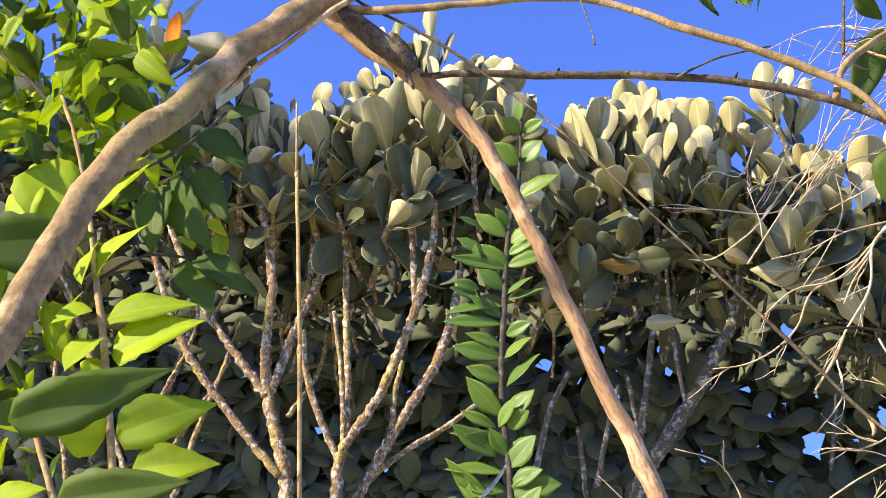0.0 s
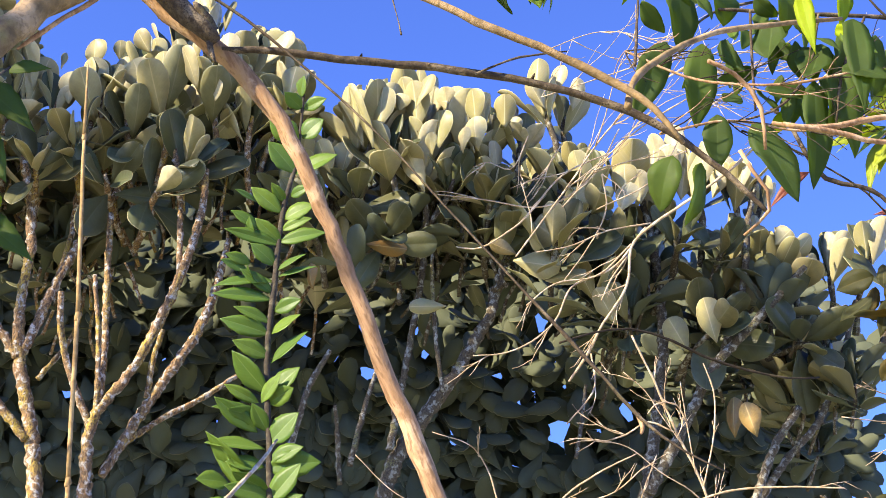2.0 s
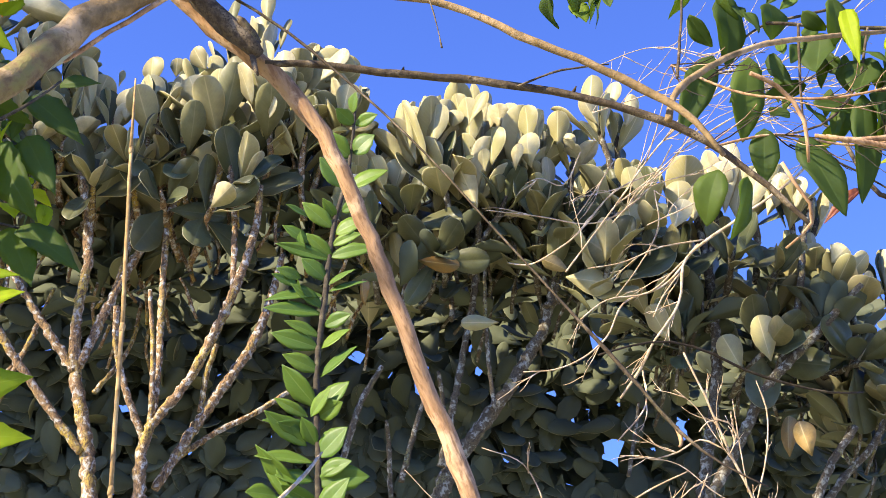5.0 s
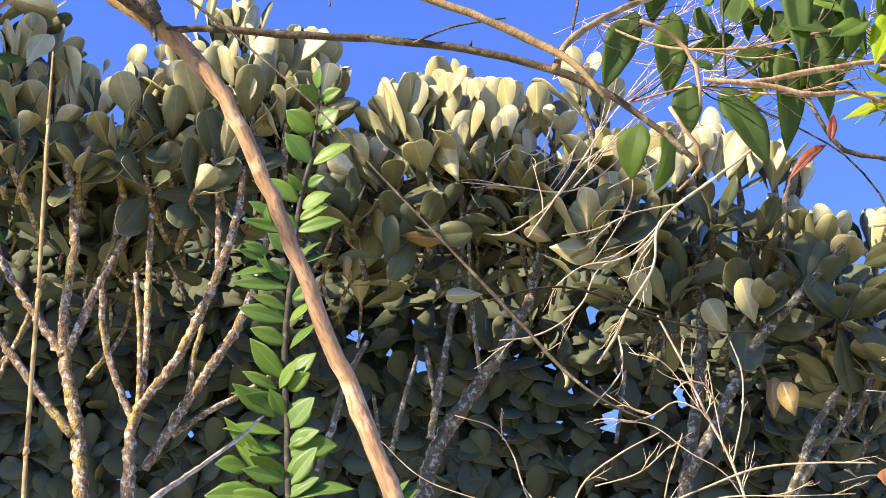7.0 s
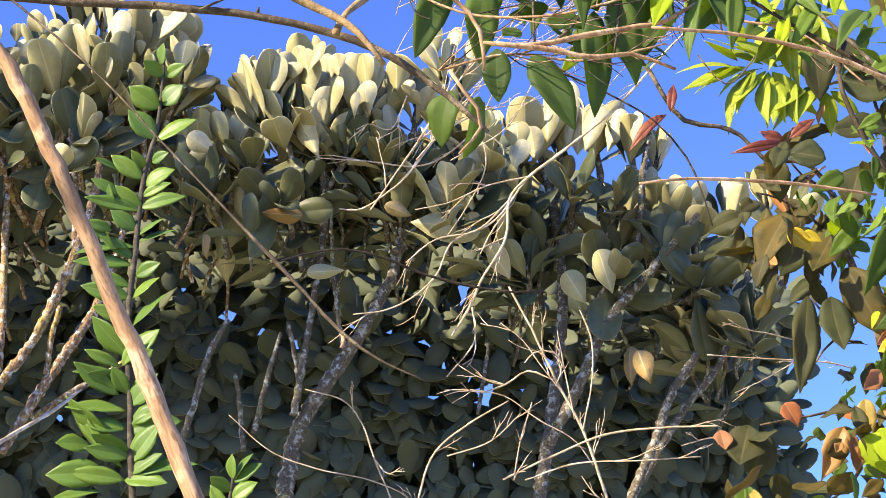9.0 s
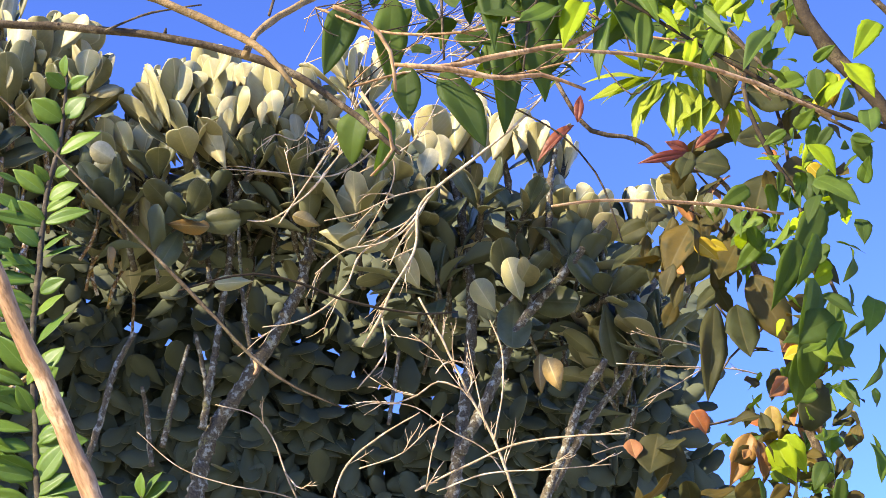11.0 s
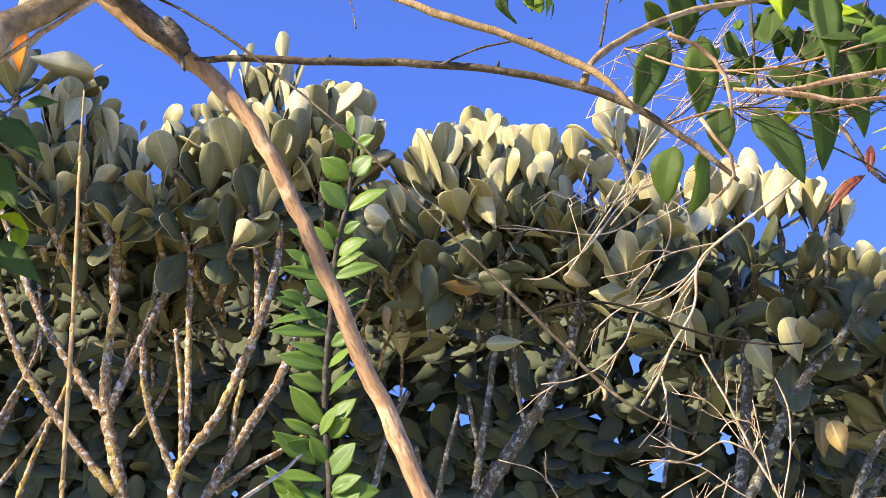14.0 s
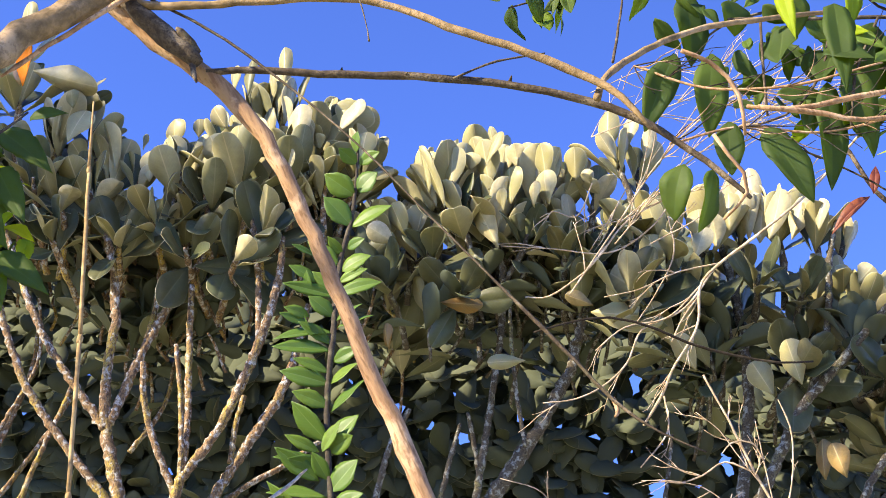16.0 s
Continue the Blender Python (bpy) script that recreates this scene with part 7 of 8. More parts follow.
for b, t, w in (
    ((0.721, 2.3, 3.207), (1.355, 2.4, 3.28), 0.039), ((0.862, 2.3, 3.15), (1.054, 2.4, 3.184), 0.039), ((1.152, 2.2, 2.799), (1.241, 2.3, 2.61), 0.036), ((1.06, 2.4, 3.234), (1.231, 2.4, 3.151), 0.042), ((1.147, 2.2, 2.558), (1.192, 2.3, 2.337), 0.034),
):
    a, c = Vector(b), Vector(t)
    for i in range(10):
        p = a.lerp(c, rnd.random()) + Vector((0, rnd.uniform(-0.2, 0.2), rnd.uniform(-0.03, 0.03)))
        d = (unit(rnd) * 0.7 + Vector((0.0, 0, -1))).normalized()
        climb.add(p, p + d * rnd.uniform(0.05, 0.085), unit(rnd) + Vector((0.1, -0.9, 0.6)), rnd.uniform(0.7, 1.0), kind=rnd.choice(MILD + OVATE[:1] + HANG + [DARK] * 4))
for b, t, w in (((0.616, 2.25, 3.116), (1.025, 2.3, 3.143), 0.038), ((0.66, 2.25, 3.06), (0.855, 2.3, 3.068), 0.037), ((1.089, 2.1, 2.659), (1.133, 2.2, 2.382), 0.033)):
    a, c = Vector(b), Vector(t)
    for i in range(16):
        p = a.lerp(c, rnd.random()) + Vector((0, rnd.uniform(-0.15, 0.15), rnd.uniform(-0.04, 0.04)))
        d = (unit(rnd) * 0.7 + Vector((-0.1, 0, -0.8))).normalized()
        climb.add(p, p + d * rnd.uniform(0.05, 0.095), unit(rnd) * 0.8 + Vector((-0.1, -0.9, 0.2)), rnd.uniform(0.75, 1.0), kind=rnd.choice(MILD + OVATE[:1] + HANG + [DARK] * 4))
for b, t, w in (((0.877, 2.25, 3.112), (1.196, 2.35, 3.149), 0.038), ((1.115, 2.2, 2.902), (1.211, 2.3, 2.688), 0.037), ((1.053, 2.2, 2.718), (1.202, 2.3, 2.688), 0.035)):
    a, c = Vector(b), Vector(t)
    for i in range(34):
        p = a.lerp(c, rnd.random()) + Vector((0, rnd.uniform(-0.15, 0.15), rnd.uniform(-0.04, 0.04)))
        d = (unit(rnd) * 0.8 + Vector((-0.2, 0, -0.6))).normalized()
        climb.add(p, p + d * rnd.uniform(0.035, 0.065), unit(rnd) * 0.8 + Vector((-0.4, -0.8, 0.2)), rnd.uniform(0.8, 1.1), kind=rnd.choice(MILD + OVATE[:2] + [DARK] * 3))
under("twig", tube([(0.508, 2.25, 3.348, 0.0030), (0.422, 2.243, 3.267, 0.0024), (0.338, 2.235, 3.215, 0.0021), (0.247, 2.228, 3.19, 0.0019), (0.175, 2.22, 3.159, 0.0014)], TWIG, 6, 0.02, 0.08, 51), CLIMB)
under("twig", tube([(0.769, 2.28, 3.32, 0.0035), (0.647, 2.26, 3.207, 0.0029), (0.524, 2.24, 3.142, 0.0023), (0.466, 2.22, 3.071, 0.0016)], TWIG, 6, 0.02, 0.08, 52), CLIMB)
for count, b, t, w in ((9, (0.175, 2.22, 3.161), (0.337, 2.23, 3.208), 0.037), (16, (0.396, 2.2, 3.152), (0.656, 2.3, 3.215), 0.037), (14, (0.463, 2.2, 3.078), (0.658, 2.3, 3.113), 0.036)):
    a, c = Vector(b), Vector(t)
    for i in range(count):
        p = a.lerp(c, rnd.random()) + Vector((0, rnd.uniform(-0.03, 0.03), rnd.uniform(-0.02, 0.02))) * (1 if count < 10 else 3)
        d = (unit(rnd) * 0.7 + Vector((-0.1, 0, -0.8))).normalized()
        climb.add(p, p + d * rnd.uniform(0.04, 0.075), unit(rnd) * 0.8 + Vector((-0.3, -0.8, 0.2)), rnd.uniform(0.8, 1.1), kind=rnd.choice(MILD[:2] + HANG + [DARK] * 3))
# the leafy spray of it that hangs closest
under("twig", tube([(1.55, 2.25, 2.40, 0.0060), (1.32, 2.0, 2.50, 0.0040), (1.108, 1.8, 2.569, 0.0032), (1.04, 1.8, 2.589, 0.0030), (0.977, 1.8, 2.615, 0.0028), (0.929, 1.8, 2.647, 0.0026), (0.88, 1.8, 2.68, 0.0025), (0.826, 1.8, 2.719, 0.0024), (0.771, 1.8, 2.758, 0.0022), (0.714, 1.8, 2.783, 0.0020), (0.657, 1.8, 2.809, 0.0017), (0.62, 1.8, 2.856, 0.0012)], VINE, 7, 0.02, 0.08, 61, 0.12), CLIMB, "thin dark twig")
# lit leaves take the brighter OVATE, sunlight put into colour; others MILD, DARK
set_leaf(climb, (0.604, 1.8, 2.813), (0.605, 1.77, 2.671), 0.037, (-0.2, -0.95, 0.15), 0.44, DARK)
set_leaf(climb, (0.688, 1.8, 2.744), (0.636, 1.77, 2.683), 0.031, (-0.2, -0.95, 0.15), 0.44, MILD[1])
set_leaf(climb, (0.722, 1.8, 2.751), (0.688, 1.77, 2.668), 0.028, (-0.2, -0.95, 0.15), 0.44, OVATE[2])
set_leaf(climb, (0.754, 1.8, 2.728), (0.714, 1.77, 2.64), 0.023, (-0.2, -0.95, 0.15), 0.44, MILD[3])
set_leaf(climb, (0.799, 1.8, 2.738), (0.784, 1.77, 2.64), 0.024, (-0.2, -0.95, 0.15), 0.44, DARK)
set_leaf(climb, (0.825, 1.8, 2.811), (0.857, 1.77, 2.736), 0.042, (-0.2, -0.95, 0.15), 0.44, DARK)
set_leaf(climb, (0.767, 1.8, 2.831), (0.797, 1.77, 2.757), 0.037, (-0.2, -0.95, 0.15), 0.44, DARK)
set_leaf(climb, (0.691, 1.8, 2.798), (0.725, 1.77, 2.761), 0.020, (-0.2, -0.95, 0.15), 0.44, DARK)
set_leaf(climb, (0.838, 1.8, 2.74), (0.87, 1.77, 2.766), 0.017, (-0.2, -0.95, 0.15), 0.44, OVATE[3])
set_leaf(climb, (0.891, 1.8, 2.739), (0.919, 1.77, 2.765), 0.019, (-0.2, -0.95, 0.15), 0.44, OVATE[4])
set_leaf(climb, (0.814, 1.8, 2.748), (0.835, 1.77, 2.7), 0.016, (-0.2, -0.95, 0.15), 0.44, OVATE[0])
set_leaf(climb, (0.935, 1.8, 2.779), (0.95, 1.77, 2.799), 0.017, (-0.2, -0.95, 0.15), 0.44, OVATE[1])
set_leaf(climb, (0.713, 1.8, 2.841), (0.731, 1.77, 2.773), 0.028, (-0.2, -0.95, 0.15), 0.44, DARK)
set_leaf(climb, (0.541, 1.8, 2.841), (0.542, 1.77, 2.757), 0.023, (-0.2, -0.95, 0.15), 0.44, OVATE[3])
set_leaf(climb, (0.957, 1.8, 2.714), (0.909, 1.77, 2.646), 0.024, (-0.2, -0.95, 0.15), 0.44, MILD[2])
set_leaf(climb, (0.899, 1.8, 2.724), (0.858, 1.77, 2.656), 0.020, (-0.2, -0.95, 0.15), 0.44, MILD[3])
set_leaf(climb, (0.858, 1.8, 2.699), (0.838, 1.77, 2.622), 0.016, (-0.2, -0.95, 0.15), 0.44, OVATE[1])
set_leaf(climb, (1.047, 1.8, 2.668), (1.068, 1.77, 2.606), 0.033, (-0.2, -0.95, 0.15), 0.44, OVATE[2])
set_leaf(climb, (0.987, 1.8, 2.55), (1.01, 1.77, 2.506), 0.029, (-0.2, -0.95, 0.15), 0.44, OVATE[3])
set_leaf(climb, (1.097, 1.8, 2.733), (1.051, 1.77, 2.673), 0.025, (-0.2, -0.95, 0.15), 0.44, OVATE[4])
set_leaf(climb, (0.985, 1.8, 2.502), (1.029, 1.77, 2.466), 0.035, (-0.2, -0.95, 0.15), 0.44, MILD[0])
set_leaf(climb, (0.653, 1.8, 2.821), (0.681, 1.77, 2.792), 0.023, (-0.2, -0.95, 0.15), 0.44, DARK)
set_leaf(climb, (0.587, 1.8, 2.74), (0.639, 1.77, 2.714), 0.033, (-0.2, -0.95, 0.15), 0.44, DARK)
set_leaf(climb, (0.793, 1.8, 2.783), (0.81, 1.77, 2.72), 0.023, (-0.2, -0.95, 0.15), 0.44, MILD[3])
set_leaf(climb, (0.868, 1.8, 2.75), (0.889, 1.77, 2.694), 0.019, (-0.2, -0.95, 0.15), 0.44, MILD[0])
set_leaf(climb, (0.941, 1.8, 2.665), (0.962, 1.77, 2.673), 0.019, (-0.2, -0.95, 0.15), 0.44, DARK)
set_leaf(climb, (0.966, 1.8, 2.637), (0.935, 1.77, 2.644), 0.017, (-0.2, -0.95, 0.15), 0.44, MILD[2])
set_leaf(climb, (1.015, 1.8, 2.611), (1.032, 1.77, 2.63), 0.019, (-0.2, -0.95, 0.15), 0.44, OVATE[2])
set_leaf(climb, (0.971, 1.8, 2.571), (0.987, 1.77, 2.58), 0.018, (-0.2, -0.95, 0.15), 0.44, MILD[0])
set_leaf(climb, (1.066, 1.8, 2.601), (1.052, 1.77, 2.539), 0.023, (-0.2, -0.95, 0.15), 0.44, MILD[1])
climb.finish()

# ---- the bronze-leaved bush with turning leaves ----
BUSH = thing("bronze_leaved_bush", (1.9, 3.4, 0.0), "bush with bronze-green hanging leaves and reddish young leaves", "shrub")
under("stem", tube([(1.9, 3.4, -0.03, 0.03), (1.8, 3.4, 1.6, 0.025)] + [(1.531, 3.4, 2.613, 0.0132), (1.48, 3.392, 2.795, 0.0107), (1.444, 3.383, 3.015, 0.0095), (1.398, 3.375, 3.188, 0.0083), (1.374, 3.367, 3.337, 0.0070), (1.326, 3.358, 3.41, 0.0056), (1.214, 3.35, 3.42, 0.0049), (1.162, 3.342, 3.478, 0.0049), (1.107, 3.333, 3.496, 0.0056), (1.023, 3.325, 3.506, 0.0062), (0.977, 3.317, 3.565, 0.0056), (0.92, 3.308, 3.666, 0.0049), (0.892, 3.3, 3.677, 0.0035)], TWIG, 7, 0.03, 0.08, 0, 0.1), BUSH)
under("twig", tube([(1.567, 3.4, 2.678, 0.0077), (1.5, 3.375, 2.789, 0.0057), (1.477, 3.35, 2.86, 0.0057), (1.52, 3.325, 2.933, 0.0048), (1.567, 3.3, 3.035, 0.0039)], TWIG, 7, 0.03, 0.08, 1, 0.1), BUSH)
under("twig", tube([(1.479, 3.4, 2.771, 0.0039), (1.368, 3.367, 2.785, 0.0033), (1.241, 3.333, 2.752, 0.0028), (1.142, 3.3, 2.72, 0.0023)], TWIG, 7, 0.03, 0.08, 2, 0.1), BUSH)
under("twig", tube([(1.441, 3.4, 3.052, 0.0040), (1.35, 3.35, 2.971, 0.0033), (1.279, 3.3, 3.032, 0.0028)], TWIG, 7, 0.03, 0.08, 3, 0.1), BUSH)
under("twig", tube([(1.407, 3.4, 3.201, 0.0040), (1.312, 3.367, 3.274, 0.0035), (1.239, 3.333, 3.3, 0.0029), (1.177, 3.3, 3.296, 0.0020)], TWIG, 7, 0.03, 0.08, 4, 0.1), BUSH)
under("twig", tube([(1.385, 3.4, 3.356, 0.0035), (1.287, 3.367, 3.415, 0.0025), (1.27, 3.333, 3.458, 0.0025), (1.278, 3.3, 3.478, 0.0020)], TWIG, 7, 0.03, 0.08, 5, 0.1), BUSH)
under("twig", tube([(1.061, 3.3, 3.68, 0.0021), (1.124, 3.3, 3.598, 0.0020), (1.234, 3.3, 3.718, 0.0021), (1.345, 3.3, 3.807, 0.0021)], TWIG, 7, 0.03, 0.08, 6, 0.1), BUSH)
under("twig", tube([(1.415, 3.4, 2.965, 0.0029), (1.349, 3.4, 2.965, 0.0029), (1.302, 3.4, 2.908, 0.0024)], TWIG, 7, 0.03, 0.08, 7, 0.1), BUSH)
under("twig", tube([(1.608, 3.4, 3.083, 0.0045), (1.532, 3.38, 3.346, 0.0046), (1.506, 3.36, 3.594, 0.0048), (1.462, 3.34, 3.734, 0.0043), (1.368, 3.32, 3.84, 0.0037), (1.293, 3.3, 3.859, 0.0027)], TWIG, 7, 0.03, 0.08, 8, 0.1), BUSH)
bush = Foliage(BUSH, BRON, 320, 12)
DOWN = (-0.1, -0.9, 0.1)
set_leaf(bush, (1.273, 3.3, 3.032), (1.232, 3.25, 2.798), 0.072, DOWN, 0.50)
set_leaf(bush, (1.325, 3.3, 3.032), (1.332, 3.3, 2.886), 0.073, DOWN, 0.50)
set_leaf(bush, (1.367, 3.3, 3.105), (1.419, 3.25, 2.926), 0.075, DOWN, 0.50)
set_leaf(bush, (1.252, 3.3, 3.251), (1.158, 3.3, 3.117), 0.094, DOWN, 0.50)
set_leaf(bush, (1.287, 3.3, 3.207), (1.221, 3.3, 3.089), 0.094, DOWN, 0.50)
set_leaf(bush, (1.354, 3.3, 3.208), (1.284, 3.3, 3.075), 0.081, DOWN, 0.50)
set_leaf(bush, (1.401, 3.3, 3.739), (1.464, 3.3, 3.621), 0.110, DOWN, 0.50)
set_leaf(bush, (1.407, 3.3, 3.62), (1.556, 3.3, 3.573), 0.086, DOWN, 0.50)
set_leaf(bush, (1.374, 3.3, 3.472), (1.532, 3.3, 3.507), 0.084, DOWN, 0.50)
set_leaf(bush, (1.507, 3.3, 3.882), (1.619, 3.3, 3.796), 0.090, DOWN, 0.50)
set_leaf(bush, (1.349, 3.3, 3.72), (1.359, 3.3, 3.569), 0.087, DOWN, 0.50)
set_leaf(bush, (1.35, 3.3, 3.392), (1.258, 3.3, 3.422), 0.083, DOWN, 0.50)
set_leaf(bush, (1.431, 3.3, 3.377), (1.389, 3.3, 3.268), 0.097, DOWN, 0.50)
set_leaf(bush, (1.47, 3.3, 3.362), (1.573, 3.3, 3.411), 0.084, DOWN, 0.50)
set_leaf(bush, (1.117, 3.3, 2.719), (1.089, 3.3, 2.618), 0.088, DOWN, 0.50)
set_leaf(bush, (1.153, 3.3, 2.707), (1.117, 3.3, 2.593), 0.075, DOWN, 0.50)
set_leaf(bush, (1.364, 3.3, 2.707), (1.423, 3.3, 2.605), 0.077, DOWN, 0.50)
set_leaf(bush, (1.44, 3.3, 2.799), (1.522, 3.3, 2.76), 0.091, DOWN, 0.50)
set_leaf(bush, (1.322, 3.3, 2.72), (1.264, 3.3, 2.605), 0.070, DOWN, 0.50, kind=PEACHY[bush.count % 2], label="orange-pink turning leaf")
set_leaf(bush, (1.339, 3.3, 2.707), (1.325, 3.3, 2.605), 0.064, DOWN, 0.50, kind=PEACHY[bush.count % 2], label="orange-pink turning leaf")
set_leaf(bush, (1.375, 3.3, 2.786), (1.376, 3.3, 2.707), 0.051, DOWN, 0.50, kind=PEACHY[bush.count % 2], label="orange-pink turning leaf")
set_leaf(bush, (1.423, 3.3, 2.853), (1.364, 3.3, 2.799), 0.052, DOWN, 0.50, kind=PEACHY[bush.count % 2], label="orange-pink turning leaf")
set_leaf(bush, (1.198, 3.3, 2.772), (1.229, 3.3, 2.72), 0.063, DOWN, 0.50, kind=PEACHY[bush.count % 2], label="orange-pink turning leaf")
set_leaf(bush, (1.054, 3.3, 2.706), (1.062, 3.3, 2.655), 0.050, DOWN, 0.50, kind=PEACHY[bush.count % 2], label="orange-pink turning leaf")
set_leaf(bush, (1.319, 3.3, 2.746), (1.371, 3.3, 2.759), 0.051, DOWN, 0.50, kind=PEACHY[bush.count % 2], label="orange-pink turning leaf")
set_leaf(bush, (1.476, 3.3, 2.949), (1.405, 3.3, 2.907), 0.053, DOWN, 0.50, kind=PEACHY[bush.count % 2], label="orange-pink turning leaf")
set_leaf(bush, (0.977, 3.3, 3.505), (0.874, 3.28, 3.419), 0.036, DOWN, 0.32, kind=REDS[0], label="red young leaf")
set_leaf(bush, (0.986, 3.3, 3.513), (0.997, 3.28, 3.595), 0.030, DOWN, 0.32, kind=REDS[0], label="red young leaf")
set_leaf(bush, (1.253, 3.3, 3.438), (1.196, 3.28, 3.456), 0.036, DOWN, 0.32, kind=REDS[0], label="red young leaf")
set_leaf(bush, (1.248, 3.3, 3.43), (1.129, 3.28, 3.404), 0.033, DOWN, 0.32, kind=REDS[0], label="red young leaf")
set_leaf(bush, (1.268, 3.3, 3.446), (1.339, 3.28, 3.507), 0.033, DOWN, 0.32, kind=REDS[0], label="red young leaf")
set_leaf(bush, (1.197, 3.35, 3.666), (1.021, 3.3, 3.713), 0.052, (-0.5, -0.5, 0.7), 0.24, kind=LANCE[bush.count % 3], label="lime green lance-shaped leaf")
set_leaf(bush, (1.191, 3.35, 3.683), (1.018, 3.3, 3.587), 0.052, (-0.5, -0.5, 0.7), 0.24, kind=LANCE[bush.count % 3], label="lime green lance-shaped leaf")
set_leaf(bush, (1.212, 3.35, 3.675), (1.132, 3.3, 3.54), 0.049, (-0.5, -0.5, 0.7), 0.24, kind=LANCE[bush.count % 3], label="lime green lance-shaped leaf")
set_leaf(bush, (1.238, 3.35, 3.65), (1.185, 3.3, 3.517), 0.049, (-0.5, -0.5, 0.7), 0.24, kind=LANCE[bush.count % 3], label="lime green lance-shaped leaf")
set_leaf(bush, (1.251, 3.35, 3.702), (1.094, 3.3, 3.741), 0.044, (-0.5, -0.5, 0.7), 0.24, kind=LANCE[bush.count % 3], label="lime green lance-shaped leaf")
set_leaf(bush, (1.182, 3.35, 3.666), (1.283, 3.3, 3.771), 0.049, (-0.5, -0.5, 0.7), 0.24, kind=LANCE[bush.count % 3], label="lime green lance-shaped leaf")
set_leaf(bush, (1.263, 3.35, 3.617), (1.241, 3.3, 3.518), 0.043, (-0.5, -0.5, 0.7), 0.24, kind=LANCE[bush.count % 3], label="lime green lance-shaped leaf")
set_leaf(bush, (1.334, 3.35, 3.862), (1.227, 3.3, 3.65), 0.060, (-0.5, -0.5, 0.7), 0.24, kind=LANCE[bush.count % 3], label="lime green lance-shaped leaf")
set_leaf(bush, (1.323, 3.35, 3.897), (1.284, 3.3, 3.651), 0.060, (-0.5, -0.5, 0.7), 0.24, kind=LANCE[bush.count % 3], label="lime green lance-shaped leaf")
set_leaf(bush, (1.31, 3.35, 3.915), (1.184, 3.3, 3.786), 0.054, (-0.5, -0.5, 0.7), 0.24, kind=LANCE[bush.count % 3], label="lime green lance-shaped leaf")
set_leaf(bush, (1.334, 3.35, 3.618), (1.228, 3.3, 3.526), 0.049, (-0.5, -0.5, 0.7), 0.24, kind=LANCE[bush.count % 3], label="lime green lance-shaped leaf")
set_leaf(bush, (1.189, 3.35, 3.735), (1.169, 3.3, 3.777), 0.044, (-0.5, -0.5, 0.7), 0.24, kind=LANCE[bush.count % 3], label="lime green lance-shaped leaf")
set_leaf(bush, (1.376, 3.35, 3.845), (1.357, 3.3, 3.669), 0.060, (-0.5, -0.5, 0.7), 0.24, kind=LANCE[bush.count % 3], label="lime green lance-shaped leaf")
set_leaf(bush, (1.387, 3.35, 3.935), (1.449, 3.3, 3.827), 0.055, (-0.5, -0.5, 0.7), 0.24, kind=LANCE[bush.count % 3], label="lime green lance-shaped leaf")
for b, t, w in (
    ((1.183, 3.35, 3.675), (1.026, 3.3, 3.596), 0.058), ((1.204, 3.35, 3.667), (1.075, 3.3, 3.515), 0.052), ((1.217, 3.35, 3.658), (1.132, 3.3, 3.54), 0.049), ((1.266, 3.35, 3.642), (1.233, 3.3, 3.509), 0.055), ((1.308, 3.35, 3.635), (1.247, 3.3, 3.51), 0.055),
    ((1.171, 3.35, 3.7), (1.079, 3.3, 3.732), 0.049), ((1.27, 3.35, 3.685), (1.166, 3.3, 3.751), 0.064), ((1.306, 3.35, 3.808), (1.275, 3.3, 3.634), 0.065), ((1.393, 3.35, 3.863), (1.291, 3.3, 3.719), 0.066), ((1.349, 3.35, 3.619), (1.283, 3.3, 3.518), 0.049), ((1.26, 3.35, 3.86), (1.31, 3.3, 3.754), 0.060),
):
    set_leaf(bush, b, t, w, (-0.5, -0.6, 0.5), 0.24, kind=LANCE[bush.count % 3], label="lime green lance-shaped leaf")
rnd = random.Random(22)
for cx, cy, cz in ((1.25, 3.36, 3.69), (1.36, 3.38, 3.84), (1.40, 3.40, 3.66)):
    for i in range(8):
        turn = i * 0.785 + rnd.uniform(-0.2, 0.2)
        d = Vector((math.cos(turn), rnd.uniform(-0.4, 0.2), math.sin(turn) - 0.25)).normalized()
        p = Vector((cx, cy, cz)) + 0.015 * d
        ln = rnd.uniform(0.10, 0.17)
        bush.add(p, p + d * ln, Vector((-0.5, -0.6, 0.5)) + 0.4 * unit(rnd), rnd.uniform(1.2, 1.6), kind=LANCE[i % 3], label="lime green lance-shaped leaf")
rnd = random.Random(23)
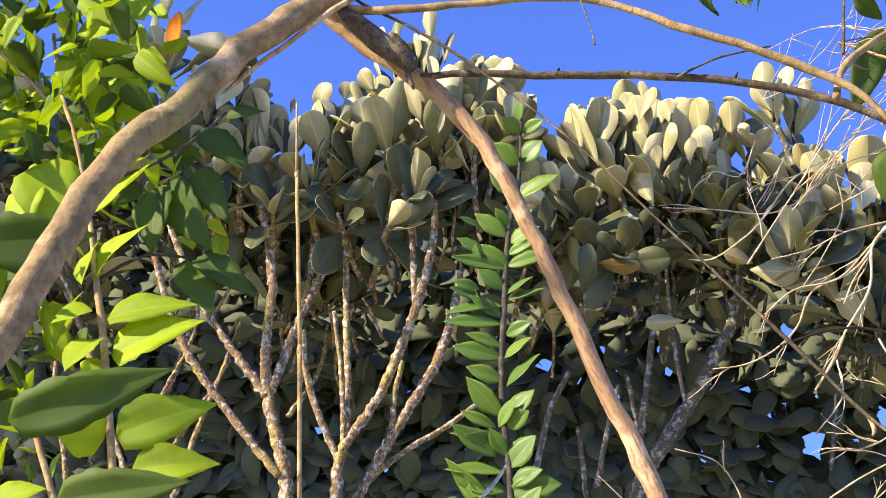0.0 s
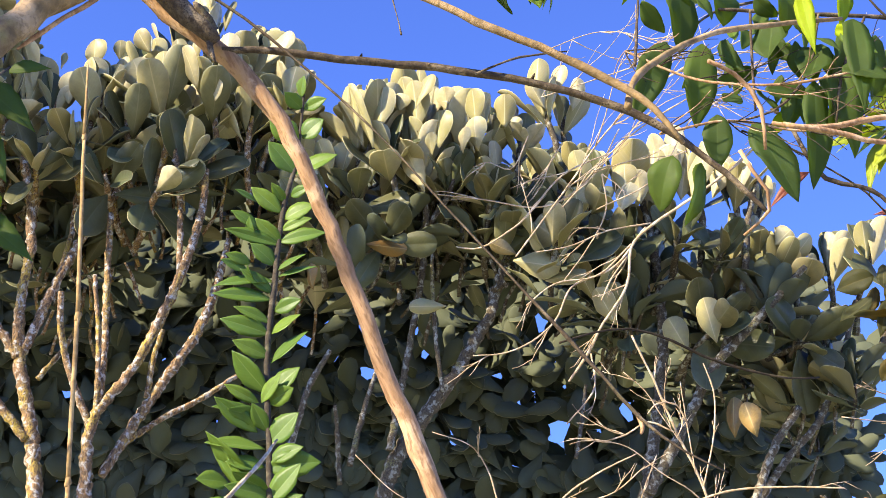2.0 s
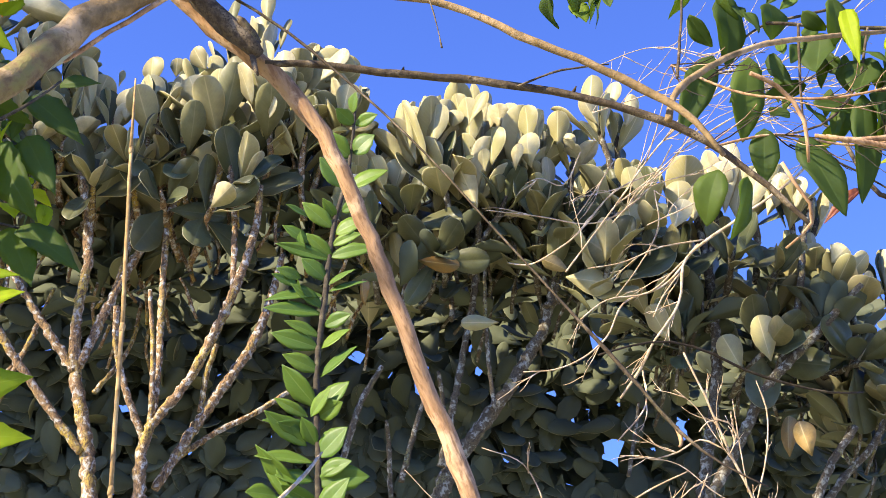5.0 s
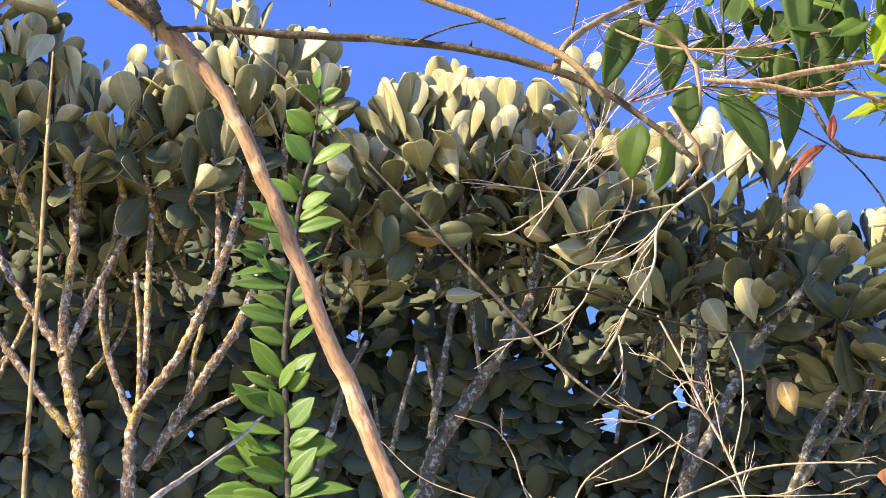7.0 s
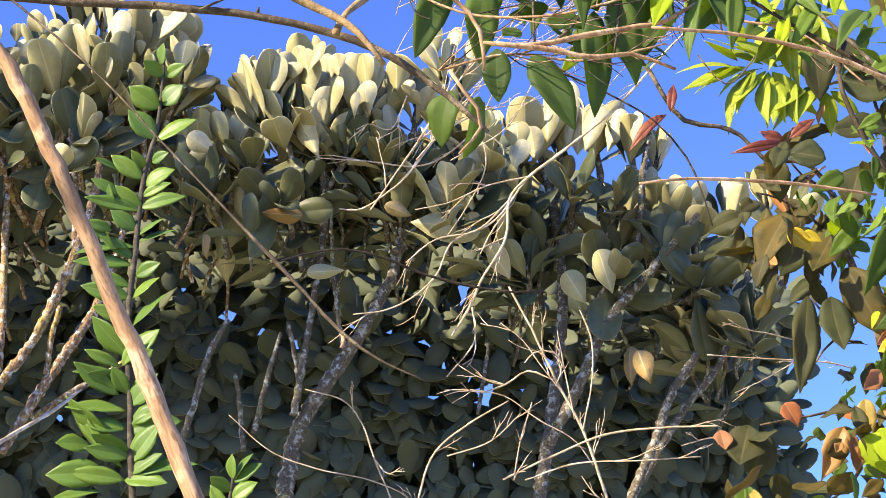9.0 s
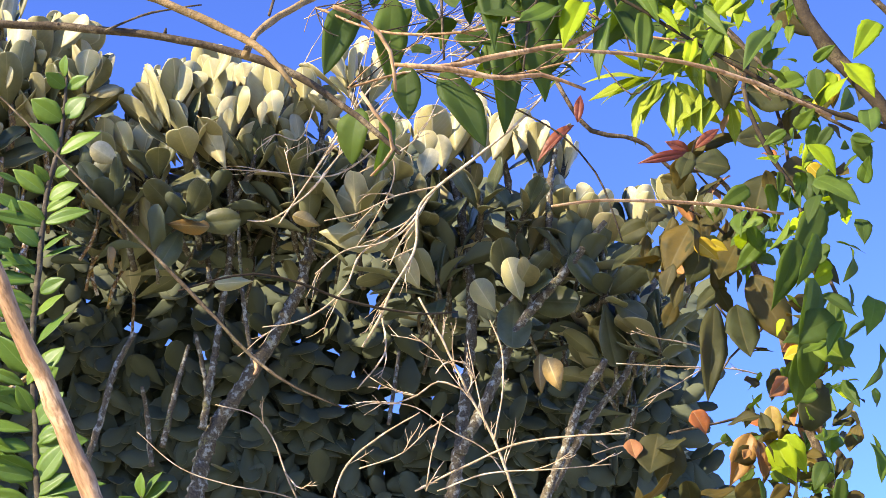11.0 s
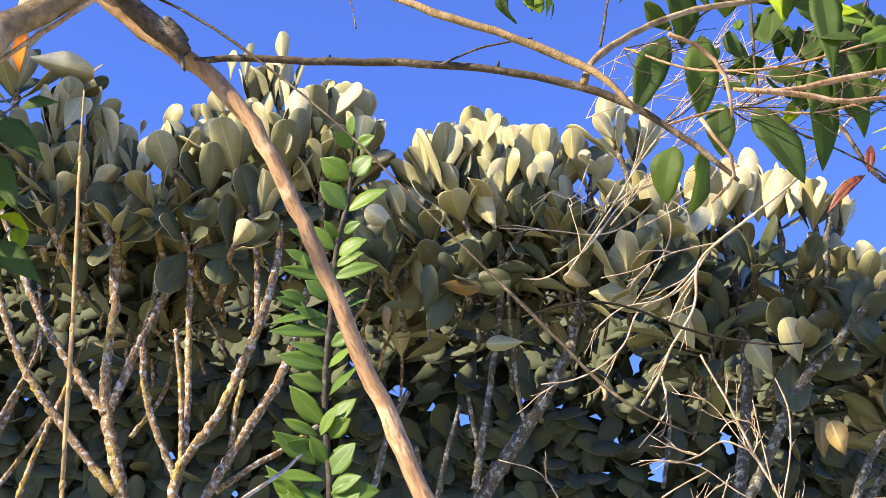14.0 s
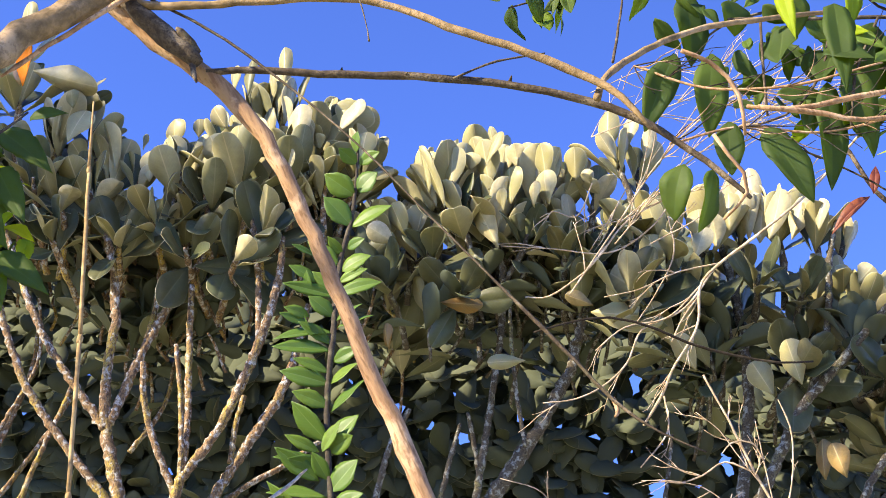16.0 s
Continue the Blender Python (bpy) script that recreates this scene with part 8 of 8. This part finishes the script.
for b, t, w in (
    ((1.133, 3.3, 3.265), (1.456, 3.4, 3.357), 0.054), ((1.148, 3.3, 3.146), (1.48, 3.4, 3.232), 0.053), ((1.209, 3.4, 3.401), (1.709, 3.5, 3.5), 0.056), ((1.17, 3.4, 3.29), (1.682, 3.5, 3.335), 0.055), ((1.257, 3.5, 3.251), (1.471, 3.5, 3.269), 0.057), ((1.082, 3.4, 2.652), (1.364, 3.5, 2.673), 0.051), ((1.361, 3.4, 3.618), (1.746, 3.5, 3.726), 0.059),
):
    a, c = Vector(b), Vector(t)
    for i in range(20):
        p = a.lerp(c, rnd.random()) + Vector((0, rnd.uniform(-0.2, 0.2), rnd.uniform(-0.05, 0.05)))
        d = (unit(rnd) * 0.8 + Vector((-0.2, 0, -0.7))).normalized()
        bush.add(p, p + d * rnd.uniform(0.06, 0.12), unit(rnd) + Vector((-0.2, -0.8, 0.5)), rnd.uniform(0.8, 1.1), kind=rnd.choice(BRON * 4 + MILD[:2] + PEACHY[:1]))
for b, t, w in (((1.398, 3.3, 2.949), (1.615, 3.4, 2.967), 0.053), ((1.417, 3.3, 2.813), (1.605, 3.4, 2.826), 0.052), ((1.291, 3.3, 2.72), (1.587, 3.4, 2.718), 0.051), ((1.304, 3.3, 2.63), (1.573, 3.4, 2.639), 0.050)):
    a, c = Vector(b), Vector(t)
    for i in range(46):
        p = a.lerp(c, rnd.random()) + Vector((0, rnd.uniform(-0.15, 0.25), rnd.uniform(-0.06, 0.06)))
        d = (unit(rnd) + Vector((-0.2, 0, -0.5))).normalized()
        bush.add(p, p + d * rnd.uniform(0.04, 0.08), unit(rnd) + Vector((0.1, -0.8, 0.6)), rnd.uniform(0.8, 1.1), kind=rnd.choice(MILD * 2 + OVATE[:1] + [DARK] * 4 + PEACHY + BRON * 2))
flat_leaf(bush, (1.217, 3.2, 3.145), (1.269, 3.2, 3.098), 0.044, (-0.5, -0.85, 0.1), 0.50, YELLOWED, "orange-yellow leaf")
flat_leaf(bush, (1.248, 3.2, 3.138), (1.294, 3.2, 3.122), 0.031, (-0.5, -0.85, 0.1), 0.50, YELLOWED, "orange-yellow leaf")
flat_leaf(bush, (1.434, 3.2, 2.877), (1.385, 3.2, 2.863), 0.043, (-0.5, -0.85, 0.1), 0.50, YELLOWED, "orange-yellow leaf")
flat_leaf(bush, (1.506, 3.2, 3.349), (1.539, 3.2, 3.304), 0.041, (-0.5, -0.85, 0.1), 0.50, YELLOWED, "orange-yellow leaf")
flat_leaf(bush, (1.342, 3.2, 2.67), (1.377, 3.2, 2.578), 0.057, (-0.5, -0.85, 0.1), 0.50, OVATE[2], "yellow-green leaf")
flat_leaf(bush, (1.368, 3.2, 2.683), (1.406, 3.2, 2.596), 0.050, (-0.3, -0.85, 0.1), 0.50, OVATE[0], "yellow-green leaf")
bush.finish()
